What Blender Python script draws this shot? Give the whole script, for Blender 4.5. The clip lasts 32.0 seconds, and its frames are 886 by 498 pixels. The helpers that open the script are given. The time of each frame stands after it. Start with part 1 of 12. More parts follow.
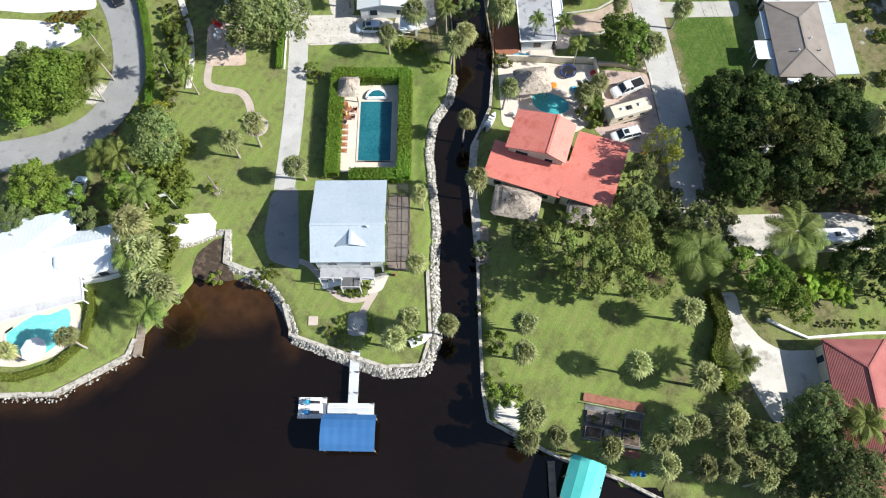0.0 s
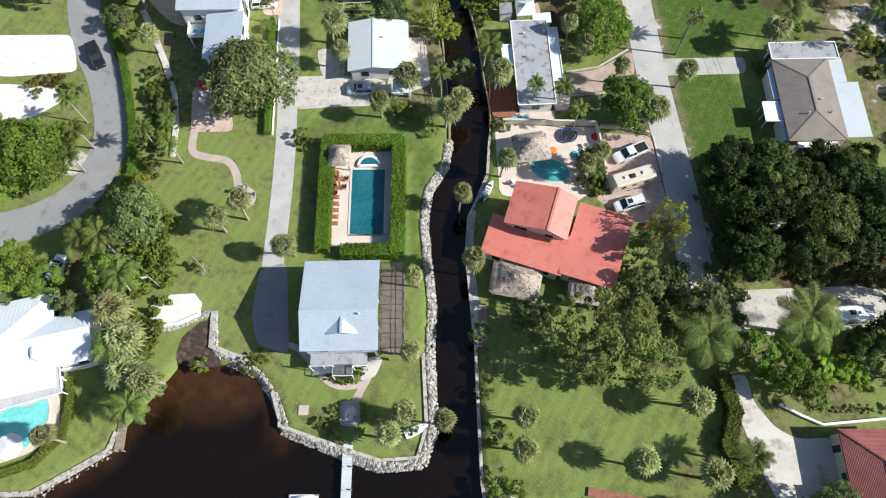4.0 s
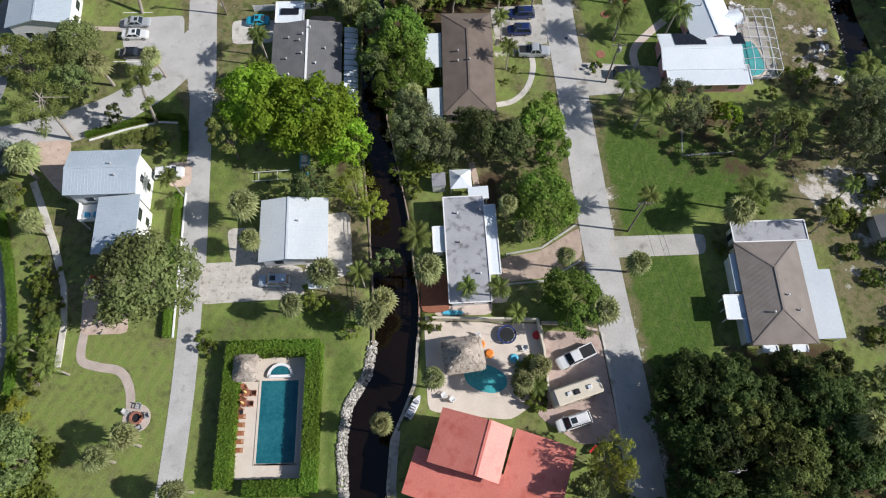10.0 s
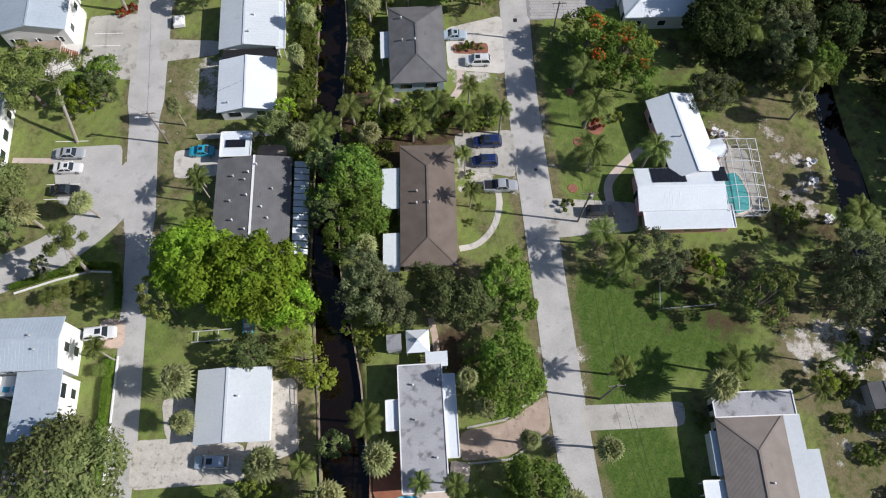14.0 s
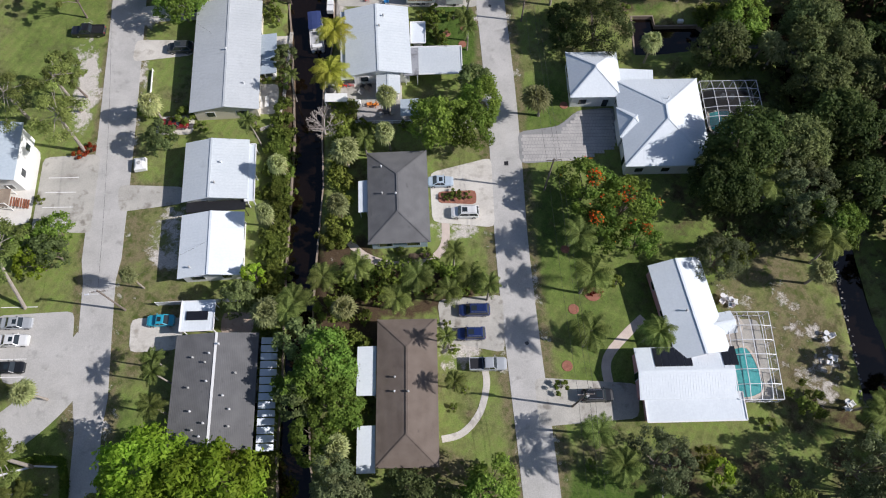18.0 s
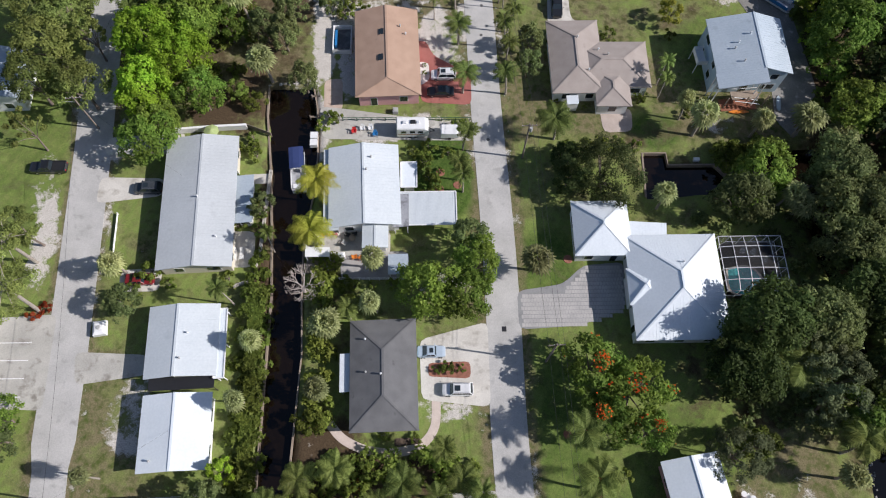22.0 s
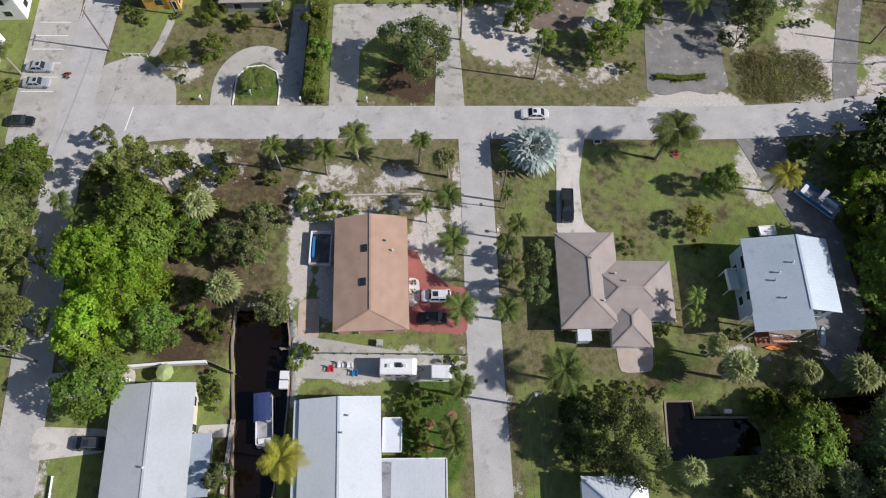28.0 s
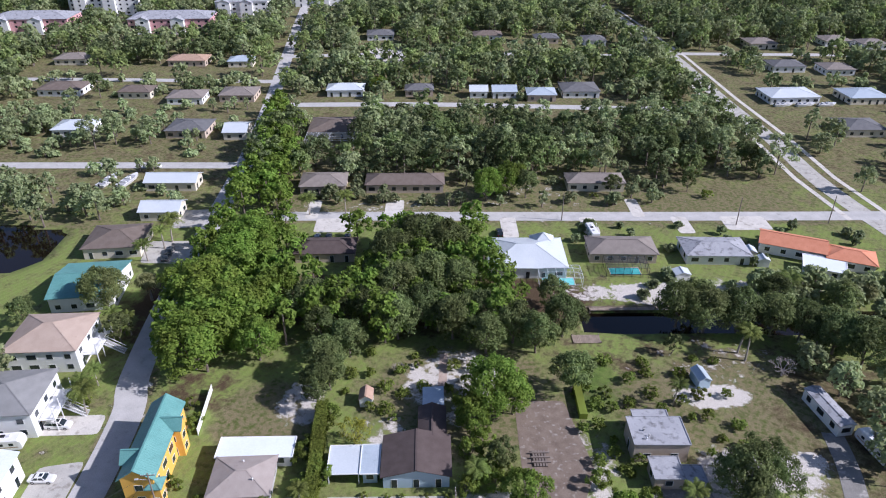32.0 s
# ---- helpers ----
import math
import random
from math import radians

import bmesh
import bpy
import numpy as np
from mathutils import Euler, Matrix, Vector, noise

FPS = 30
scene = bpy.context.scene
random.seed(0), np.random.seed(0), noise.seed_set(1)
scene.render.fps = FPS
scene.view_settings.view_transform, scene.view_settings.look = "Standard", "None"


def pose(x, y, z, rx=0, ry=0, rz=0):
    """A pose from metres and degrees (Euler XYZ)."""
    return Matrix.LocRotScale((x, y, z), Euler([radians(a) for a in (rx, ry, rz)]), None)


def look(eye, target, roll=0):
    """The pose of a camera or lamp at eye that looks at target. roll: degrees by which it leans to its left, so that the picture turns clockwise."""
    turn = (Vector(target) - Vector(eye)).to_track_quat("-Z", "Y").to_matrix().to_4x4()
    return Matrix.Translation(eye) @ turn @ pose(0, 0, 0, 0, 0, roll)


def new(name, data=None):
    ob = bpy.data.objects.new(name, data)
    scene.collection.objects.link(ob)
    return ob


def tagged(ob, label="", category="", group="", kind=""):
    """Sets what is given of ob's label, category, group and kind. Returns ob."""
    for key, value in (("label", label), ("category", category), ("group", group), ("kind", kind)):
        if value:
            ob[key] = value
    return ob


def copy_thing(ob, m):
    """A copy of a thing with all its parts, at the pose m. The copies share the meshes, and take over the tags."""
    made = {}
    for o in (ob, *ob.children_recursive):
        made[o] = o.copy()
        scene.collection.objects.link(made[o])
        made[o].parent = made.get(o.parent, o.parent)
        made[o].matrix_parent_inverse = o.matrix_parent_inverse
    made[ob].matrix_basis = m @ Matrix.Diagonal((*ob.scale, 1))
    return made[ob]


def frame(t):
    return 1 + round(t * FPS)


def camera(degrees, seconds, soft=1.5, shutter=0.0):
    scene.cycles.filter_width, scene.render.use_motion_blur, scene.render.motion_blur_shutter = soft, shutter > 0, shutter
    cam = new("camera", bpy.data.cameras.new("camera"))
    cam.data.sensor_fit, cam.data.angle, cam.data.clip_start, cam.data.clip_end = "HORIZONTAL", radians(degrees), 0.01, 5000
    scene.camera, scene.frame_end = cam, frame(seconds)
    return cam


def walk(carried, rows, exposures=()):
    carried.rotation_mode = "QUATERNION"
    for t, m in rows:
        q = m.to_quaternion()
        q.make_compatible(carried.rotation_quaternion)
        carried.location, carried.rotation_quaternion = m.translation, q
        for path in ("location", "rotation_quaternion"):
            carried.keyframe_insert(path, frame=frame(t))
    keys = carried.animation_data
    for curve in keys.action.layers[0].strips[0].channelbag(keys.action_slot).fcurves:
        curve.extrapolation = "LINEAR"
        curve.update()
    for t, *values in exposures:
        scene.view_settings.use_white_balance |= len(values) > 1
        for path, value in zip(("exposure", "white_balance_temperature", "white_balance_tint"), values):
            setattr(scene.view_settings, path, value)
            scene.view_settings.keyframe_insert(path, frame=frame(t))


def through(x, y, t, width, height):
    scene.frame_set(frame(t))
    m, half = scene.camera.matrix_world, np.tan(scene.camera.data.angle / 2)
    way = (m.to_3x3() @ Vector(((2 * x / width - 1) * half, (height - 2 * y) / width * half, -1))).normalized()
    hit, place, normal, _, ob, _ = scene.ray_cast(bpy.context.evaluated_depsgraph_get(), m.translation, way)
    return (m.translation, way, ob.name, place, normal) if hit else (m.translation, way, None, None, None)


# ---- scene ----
cam = camera(65.5, 32.0, 1.1)
METRES, EYE, TILT, LEAN, TURN = 182.0, 100.5, -68.0, 0.0, 0.0
ROWS = [
    (0.0, 0.0, 0.0, 0.0, -0.0, -0.0, -0.0),
    (0.5, 0.0, 0.0013, 0.0031, 0.02, -0.04, 0.01),
    (1.0, 0.0004, 0.0034, 0.008, 0.06, -0.08, 0.03),
    (1.5, 0.0007, 0.0061, 0.0143, 0.07, -0.11, 0.09),
    (2.0, 0.0011, 0.0097, 0.0231, 0.06, -0.13, 0.18),
    (2.5, 0.0015, 0.0136, 0.0323, 0.04, -0.12, 0.27),
    (3.0, 0.0022, 0.0181, 0.0439, 0.03, -0.13, 0.36),
    (3.5, 0.0027, 0.0225, 0.0553, -0.01, -0.09, 0.44),
    (5.5, 0.0068, 0.0431, 0.1103, -0.06, -0.02, 0.71),
    (6.0, 0.0079, 0.049, 0.1256, -0.09, 0.03, 0.77),
    (6.5, 0.0097, 0.0546, 0.1401, -0.15, 0.04, 0.81),
    (7.0, 0.0134, 0.0608, 0.1563, -0.14, 0.02, 0.78),
    (7.5, 0.0185, 0.0666, 0.1707, -0.23, 0.02, 0.78),
    (8.0, 0.0262, 0.0727, 0.1858, -0.35, 0.03, 0.82),
    (8.5, 0.0349, 0.0781, 0.1991, -0.46, 0.01, 0.86),
    (9.0, 0.045, 0.0846, 0.2129, -0.56, 0.05, 1.0),
    (9.5, 0.0536, 0.0909, 0.2266, -0.67, 0.01, 1.1),
    (10.0, 0.0629, 0.0985, 0.2413, -0.68, 0.06, 1.19),
    (10.5, 0.0698, 0.1055, 0.2554, -0.74, 0.09, 1.25),
    (11.0, 0.0769, 0.1124, 0.2733, -0.75, -0.04, 1.35),
    (11.5, 0.0818, 0.1187, 0.2886, -0.81, -0.01, 1.4),
    (12.0, 0.0866, 0.125, 0.307, -0.85, -0.08, 1.43),
    (12.5, 0.0902, 0.1307, 0.323, -0.9, -0.04, 1.46),
    (13.0, 0.0938, 0.137, 0.3416, -0.93, -0.07, 1.48),
    (13.5, 0.097, 0.1428, 0.3584, -0.95, -0.02, 1.45),
    (14.0, 0.0994, 0.1493, 0.3782, -1.0, -0.1, 1.43),
    (14.5, 0.1024, 0.1554, 0.396, -0.96, -0.11, 1.42),
    (16.5, 0.113, 0.1832, 0.4711, -0.93, -0.11, 1.28),
    (17.0, 0.1149, 0.1906, 0.4909, -0.98, -0.13, 1.24),
    (17.5, 0.1169, 0.1977, 0.5078, -0.96, -0.02, 1.2),
    (18.0, 0.1194, 0.2049, 0.5278, -0.92, -0.08, 1.15),
    (18.5, 0.1211, 0.2119, 0.545, -0.92, -0.02, 1.1),
    (19.0, 0.123, 0.2196, 0.5643, -0.9, -0.02, 1.04),
    (19.5, 0.1243, 0.2269, 0.5814, -0.9, 0.04, 0.98),
    (20.0, 0.1258, 0.2346, 0.6006, -0.9, 0.01, 0.91),
    (20.5, 0.127, 0.242, 0.6169, -0.89, 0.1, 0.84),
    (21.0, 0.1289, 0.2494, 0.636, -0.83, 0.05, 0.79),
    (21.5, 0.1295, 0.2566, 0.6531, -0.85, 0.07, 0.71),
    (22.0, 0.1305, 0.2644, 0.6708, -0.86, 0.14, 0.62),
    (22.5, 0.1324, 0.2714, 0.6877, -0.76, 0.15, 0.57),
    (23.0, 0.1331, 0.2791, 0.7058, -0.78, 0.18, 0.48),
    (23.5, 0.1343, 0.2863, 0.7225, -0.75, 0.21, 0.42),
    (24.0, 0.1357, 0.2939, 0.741, -0.7, 0.19, 0.36),
    (24.5, 0.1365, 0.3009, 0.7581, -0.69, 0.15, 0.27),
    (25.0, 0.1369, 0.3091, 0.775, -0.72, 0.26, 0.2),
    (25.5, 0.1382, 0.316, 0.7921, -0.68, 0.23, 0.13),
    (27.5, 0.1425, 0.3453, 0.8619, -0.52, 0.15, -0.12),
    (28.0, 0.1436, 0.352, 0.8785, -0.51, 0.25, -0.17),
    (28.5, 0.1445, 0.3561, 0.889, -0.52, 0.33, -0.22),
    (29.0, 0.145, 0.359, 0.8938, -0.55, -0.64, -0.21),
    (29.5, 0.1455, 0.3614, 0.8976, -0.61, 0.42, -0.16),
    (30.0, 0.1465, 0.3631, 0.901, -0.68, 6.6, 0.06),
    (30.5, 0.1471, 0.3647, 0.9015, -0.69, 14.05, 0.33),
    (31.0, 0.148, 0.3662, 0.9019, -0.6, 22.26, 0.5),
    (31.5, 0.1484, 0.3664, 0.9031, -0.47, 29.79, 0.62),
    (32.0, 0.1498, 0.3666, 0.9039, -0.28, 38.03, 0.65),
]
EXPOSURES = [(0.0, 0.72, 6150, 9), (4.0, 0.47, 6100, 10), (8.0, 0.20, 6100, 12), (13.0, 0.04, 6100, 14), (20.0, 0.04, 6100, 16), (25.0, 0.05, 6100, 16), (28.0, -0.04, 6100, 16), (30.0, -0.08, 5950, 17), (31.0, -0.05, 5800, 19), (32.0, 0.24, 5600, 23)]
walk(cam, [(t, pose(0, 0, EYE, TILT, LEAN, TURN) @ pose(METRES * x, METRES * y, METRES * z, 90 + pitch, roll, yaw)) for t, x, y, z, yaw, pitch, roll in ROWS], EXPOSURES)

# ---- light ----
SUN_EL, SUN_AZ = 35.0, -9.0          # degrees; the azimuth turns from +x towards +y
sun = new("sun", bpy.data.lights.new("sun", "SUN"))
sun.data.energy, sun.data.angle, sun.data.color = 5.15, radians(0.55), (1.0, 0.95, 0.86)
_d = Vector((math.cos(radians(SUN_EL)) * math.cos(radians(SUN_AZ)), math.cos(radians(SUN_EL)) * math.sin(radians(SUN_AZ)), math.sin(radians(SUN_EL))))
sun.matrix_world = look(_d * 400, (0, 0, 0))
world = bpy.data.worlds.new("sky")
scene.world = world
world.use_nodes = True
_n = world.node_tree.nodes
_sky = _n.new("ShaderNodeTexSky")
_sky.sky_type, _sky.sun_disc, _sky.sun_elevation, _sky.sun_rotation = "NISHITA", False, radians(SUN_EL), radians(90 - SUN_AZ)
_n["Background"].inputs["Strength"].default_value = 0.080
world.node_tree.links.new(_sky.outputs[0], _n["Background"].inputs[0])


# ---- materials ----
def pm(name, a, b, s1=0.35, s2=9.0, rough=0.8, bump=0.25, metal=0.0, c=None, c_amount=0.45, own=False, stretch=(1, 1, 1), vary=0.0, spec=0.4):
    """Two tones mixed by noise at two scales, an optional third tone in stains, and a fine relief."""
    m = bpy.data.materials.new(name)
    m.use_nodes = True
    nt = m.node_tree
    N, L = nt.nodes.new, nt.links.new
    bs = nt.nodes["Principled BSDF"]
    mp = N("ShaderNodeMapping")
    mp.inputs["Scale"].default_value = stretch
    if own:
        L(N("ShaderNodeTexCoord").outputs["Object"], mp.inputs[0])
    else:
        L(N("ShaderNodeNewGeometry").outputs["Position"], mp.inputs[0])
    n1, n2 = N("ShaderNodeTexNoise"), N("ShaderNodeTexNoise")
    n1.inputs["Scale"].default_value, n1.inputs["Detail"].default_value = s1, 5
    n2.inputs["Scale"].default_value, n2.inputs["Detail"].default_value = s2, 4
    L(mp.outputs[0], n1.inputs["Vector"])
    L(mp.outputs[0], n2.inputs["Vector"])
    add = N("ShaderNodeMath")
    add.operation = "MULTIPLY_ADD"
    add.inputs[1].default_value = 0.55
    L(n2.outputs[0], add.inputs[0])
    half = N("ShaderNodeMath")
    half.operation = "MULTIPLY"
    half.inputs[1].default_value = 0.55
    L(n1.outputs[0], half.inputs[0])
    L(half.outputs[0], add.inputs[2])
    mr = N("ShaderNodeMapRange")
    mr.inputs[1].default_value, mr.inputs[2].default_value = 0.4, 0.7
    L(add.outputs[0], mr.inputs[0])
    mix = N("ShaderNodeMix")
    mix.data_type = "RGBA"
    mix.inputs[6].default_value, mix.inputs[7].default_value = (*a, 1), (*b, 1)
    L(mr.outputs[0], mix.inputs[0])
    col = mix.outputs[2]
    if c:
        n3 = N("ShaderNodeTexNoise")
        n3.inputs["Scale"].default_value, n3.inputs["Detail"].default_value = s1 * 2.3, 6
        off = N("ShaderNodeMapping")
        off.inputs["Location"].default_value = (31, 17, 5)
        L(mp.outputs[0], off.inputs[0])
        L(off.outputs[0], n3.inputs["Vector"])
        r3 = N("ShaderNodeMapRange")
        r3.inputs[1].default_value, r3.inputs[2].default_value = 0.95 - c_amount, 1.12 - c_amount
        L(n3.outputs[0], r3.inputs[0])
        mx = N("ShaderNodeMix")
        mx.data_type = "RGBA"
        mx.inputs[7].default_value = (*c, 1)
        L(col, mx.inputs[6])
        L(r3.outputs[0], mx.inputs[0])
        col = mx.outputs[2]
    if vary:
        hs = N("ShaderNodeHueSaturation")
        v = N("ShaderNodeMapRange")
        v.inputs[3].default_value, v.inputs[4].default_value = 1 - vary, 1 + vary
        L(N("ShaderNodeObjectInfo").outputs["Random"], v.inputs[0])
        L(v.outputs[0], hs.inputs["Value"])
        L(col, hs.inputs["Color"])
        col = hs.outputs[0]
    L(col, bs.inputs["Base Color"])
    bs.inputs["Roughness"].default_value, bs.inputs["Metallic"].default_value = rough, metal
    bs.inputs["Specular IOR Level"].default_value = spec
    if bump:
        bp = N("ShaderNodeBump")
        bp.inputs["Strength"].default_value, bp.inputs["Distance"].default_value = bump, 0.03
        L(n2.outputs[0], bp.inputs["Height"])
        L(bp.outputs[0], bs.inputs["Normal"])
    return m


def leafy(name, a, b, c=None, through=0.45):
    """Leaves: a tone for each leaf and each plant, with light through them."""
    m = bpy.data.materials.new(name)
    m.use_nodes = True
    nt = m.node_tree
    N, L = nt.nodes.new, nt.links.new
    bs = nt.nodes["Principled BSDF"]
    mix = N("ShaderNodeMix")
    mix.data_type = "RGBA"
    mix.inputs[6].default_value, mix.inputs[7].default_value = (*a, 1), (*b, 1)
    L(N("ShaderNodeNewGeometry").outputs["Random Per Island"], mix.inputs[0])
    hs = N("ShaderNodeHueSaturation")
    mr = N("ShaderNodeMapRange")
    mr.inputs[3].default_value, mr.inputs[4].default_value = 0.7, 1.3
    oi = N("ShaderNodeObjectInfo")
    L(oi.outputs["Random"], mr.inputs[0])
    L(mr.outputs[0], hs.inputs["Value"])
    hu = N("ShaderNodeMapRange")
    hu.inputs[3].default_value, hu.inputs[4].default_value = 0.492, 0.514
    sc = N("ShaderNodeMath")
    sc.operation = "FRACT"
    ml = N("ShaderNodeMath")
    ml.operation = "MULTIPLY"
    ml.inputs[1].default_value = 7.3
    L(oi.outputs["Random"], ml.inputs[0])
    L(ml.outputs[0], sc.inputs[0])
    L(sc.outputs[0], hu.inputs[0])
    L(hu.outputs[0], hs.inputs["Hue"])
    L(mix.outputs[2], hs.inputs["Color"])
    wn = N("ShaderNodeTexNoise")
    wn.inputs["Scale"].default_value, wn.inputs["Detail"].default_value = 0.13, 3
    L(N("ShaderNodeNewGeometry").outputs["Position"], wn.inputs["Vector"])
    h2, w2, w3 = N("ShaderNodeHueSaturation"), N("ShaderNodeMapRange"), N("ShaderNodeMapRange")
    for q, lo, hi, key, src in ((w2, 0.72, 1.32, "Value", 0), (w3, 0.487, 0.513, "Hue", 0)):
        q.inputs[1].default_value, q.inputs[2].default_value, q.inputs[3].default_value, q.inputs[4].default_value = 0.32, 0.68, lo, hi
        L(wn.outputs[src], q.inputs[0])
        L(q.outputs[0], h2.inputs[key])
    L(hs.outputs[0], h2.inputs["Color"])
    hs = h2
    L(hs.outputs[0], bs.inputs["Base Color"])
    bs.inputs["Roughness"].default_value, bs.inputs["Specular IOR Level"].default_value = 0.6, 0.12
    tr = N("ShaderNodeBsdfTranslucent")
    L(hs.outputs[0], tr.inputs[0])
    sh = N("ShaderNodeMixShader")
    sh.inputs[0].default_value = through
    L(bs.outputs[0], sh.inputs[1])
    L(tr.outputs[0], sh.inputs[2])
    L(sh.outputs[0], nt.nodes["Material Output"].inputs[0])
    return m


def shiny(name, col, rough=0.25, metal=0.0, coat=0.0, spec=0.5):
    m = pm(name, col, tuple(min(1, v * 1.12 + 0.004) for v in col), 1.5, 20, rough, 0.0, metal, own=True, spec=spec)
    m.node_tree.nodes["Principled BSDF"].inputs["Coat Weight"].default_value = coat
    return m


def pool_water(name, deep, shallow):
    m = pm(name, deep, shallow, 0.25, 2.2, 0.04, 0.5, own=False, spec=0.5)
    return m


def coursed(name, a, b, course=0.16, c=None, along="z", depth=0.22):
    """Shingles and slats: courses at a spacing over the tones; along z they follow the height of a sloping roof."""
    m = pm(name, a, b, 0.5, 22, 0.9, 0.0, c=c, c_amount=0.31, own=True)
    nt = m.node_tree
    N, L = nt.nodes.new, nt.links.new
    w = N("ShaderNodeTexWave")
    w.bands_direction = along.upper()
    w.inputs["Scale"].default_value = 0.314 / (course * (0.27 if along == "z" else 1.0))
    w.inputs["Distortion"].default_value, w.inputs["Detail"].default_value = 0.6, 2
    L(N("ShaderNodeTexCoord").outputs["Object"], w.inputs["Vector"])
    bp = N("ShaderNodeBump")
    bp.inputs["Strength"].default_value, bp.inputs["Distance"].default_value = depth, 0.03
    L(w.outputs[1], bp.inputs["Height"])
    L(bp.outputs[0], nt.nodes["Principled BSDF"].inputs["Normal"])
    return m


def ground_material():
    """Lawn, dry grass and sand, laid out by the ground's own masks and broken up by noise."""
    m = bpy.data.materials.new("lawn_and_sand")
    m.use_nodes = True
    nt = m.node_tree
    N, L = nt.nodes.new, nt.links.new
    bs = nt.nodes["Principled BSDF"]
    pos = N("ShaderNodeNewGeometry").outputs["Position"]

    turned = N("ShaderNodeMapping")
    turned.inputs["Rotation"].default_value = (0.4, 0.3, 0.65)
    L(pos, turned.inputs[0])

    def noise_at(scale, detail=5, rough=0.6):
        n = N("ShaderNodeTexNoise")
        n.inputs["Scale"].default_value, n.inputs["Detail"].default_value, n.inputs["Roughness"].default_value = scale, detail, rough
        L(turned.outputs[0], n.inputs["Vector"])
        return n.outputs[0]

    def ramp(v, lo, hi):
        r = N("ShaderNodeMapRange")
        r.inputs[1].default_value, r.inputs[2].default_value = lo, hi
        L(v, r.inputs[0])
        return r.outputs[0]

    def mixed(f, a, b):
        x = N("ShaderNodeMix")
        x.data_type = "RGBA"
        for k, s in ((6, a), (7, b)):
            if isinstance(s, tuple):
                x.inputs[k].default_value = (*s, 1)
            else:
                L(s, x.inputs[k])
        L(f, x.inputs[0])
        return x.outputs[2]

    def plus(a, b, k):
        x = N("ShaderNodeMath")
        x.operation = "MULTIPLY_ADD"
        x.inputs[1].default_value = k
        L(b, x.inputs[0])
        L(a, x.inputs[2])
        return x.outputs[0]

    def mask(key):
        a = N("ShaderNodeAttribute")
        a.attribute_name = key
        return a.outputs["Fac"]

    fine, mid, big = noise_at(6.0, 6, 0.7), noise_at(0.9, 5), noise_at(0.07, 3)
    lawn = mixed(ramp(fine, 0.3, 0.72), (0.130, 0.178, 0.040), (0.262, 0.325, 0.094))
    lawn = mixed(ramp(mid, 0.42, 0.75), lawn, (0.215, 0.215, 0.082))
    lush = mixed(ramp(fine, 0.3, 0.72), (0.050, 0.090, 0.016), (0.116, 0.180, 0.038))
    lush = mixed(ramp(mid, 0.47, 0.72), lush, (0.125, 0.165, 0.045))
    dry = mixed(ramp(fine, 0.3, 0.7), (0.105, 0.088, 0.042), (0.27, 0.235, 0.135))
    dry = mixed(ramp(mid, 0.45, 0.65), dry, (0.085, 0.110, 0.028))
    sand = mixed(ramp(fine, 0.35, 0.7), (0.36, 0.325, 0.28), (0.78, 0.74, 0.68))
    mulch = mixed(ramp(fine, 0.3, 0.7), (0.045, 0.030, 0.018), (0.12, 0.085, 0.052))
    wide = noise_at(0.22, 6, 0.65)
    clump = noise_at(2.6, 4, 0.7)
    lawn = mixed(ramp(clump, 0.55, 0.85), lawn, (0.095, 0.125, 0.032))
    lush = mixed(ramp(clump, 0.48, 0.72), lush, (0.034, 0.062, 0.014))
    rows = N("ShaderNodeTexWave")
    rows.inputs["Scale"].default_value, rows.inputs["Distortion"].default_value, rows.inputs["Detail"].default_value, rows.inputs["Detail Scale"].default_value = 0.21, 9.0, 2, 0.12
    L(turned.outputs[0], rows.inputs["Vector"])
    bands = N("ShaderNodeMath")
    bands.operation = "MULTIPLY"
    bands.inputs[1].default_value = 0.22
    L(ramp(rows.outputs["Fac"], 0.35, 0.65), bands.inputs[0])
    lawn = mixed(bands.outputs[0], lawn, (0.115, 0.170, 0.038))
    lush = mixed(bands.outputs[0], lush, (0.046, 0.092, 0.014))
    col = mixed(ramp(plus(plus(mask("lush"), mid, 0.7), wide, 1.6), 1.35, 1.95), lawn, lush)
    col = mixed(ramp(plus(plus(plus(plus(mask("dry"), mid, 0.9), wide, 2.1), big, 0.5), mask("lush"), -0.35), 1.62, 2.15), col, dry)
    # bare mulch, and in places a darker lawn standing in for tree shade
    col = mixed(ramp(plus(plus(mask("mulch"), mid, 0.7), wide, 1.8), 1.5, 1.95), col, mulch)
    col = mixed(ramp(plus(plus(plus(plus(mask("sand"), mask("sand"), 0.35), mid, 1.3), fine, 0.6), wide, 2.4), 2.74, 3.04), col, sand)
    L(col, bs.inputs["Base Color"])
    bs.inputs["Roughness"].default_value, bs.inputs["Specular IOR Level"].default_value = 0.95, 0.1
    bp = N("ShaderNodeBump")
    bp.inputs["Strength"].default_value, bp.inputs["Distance"].default_value = 0.6, 0.06
    L(fine, bp.inputs["Height"])
    L(bp.outputs[0], bs.inputs["Normal"])
    return m


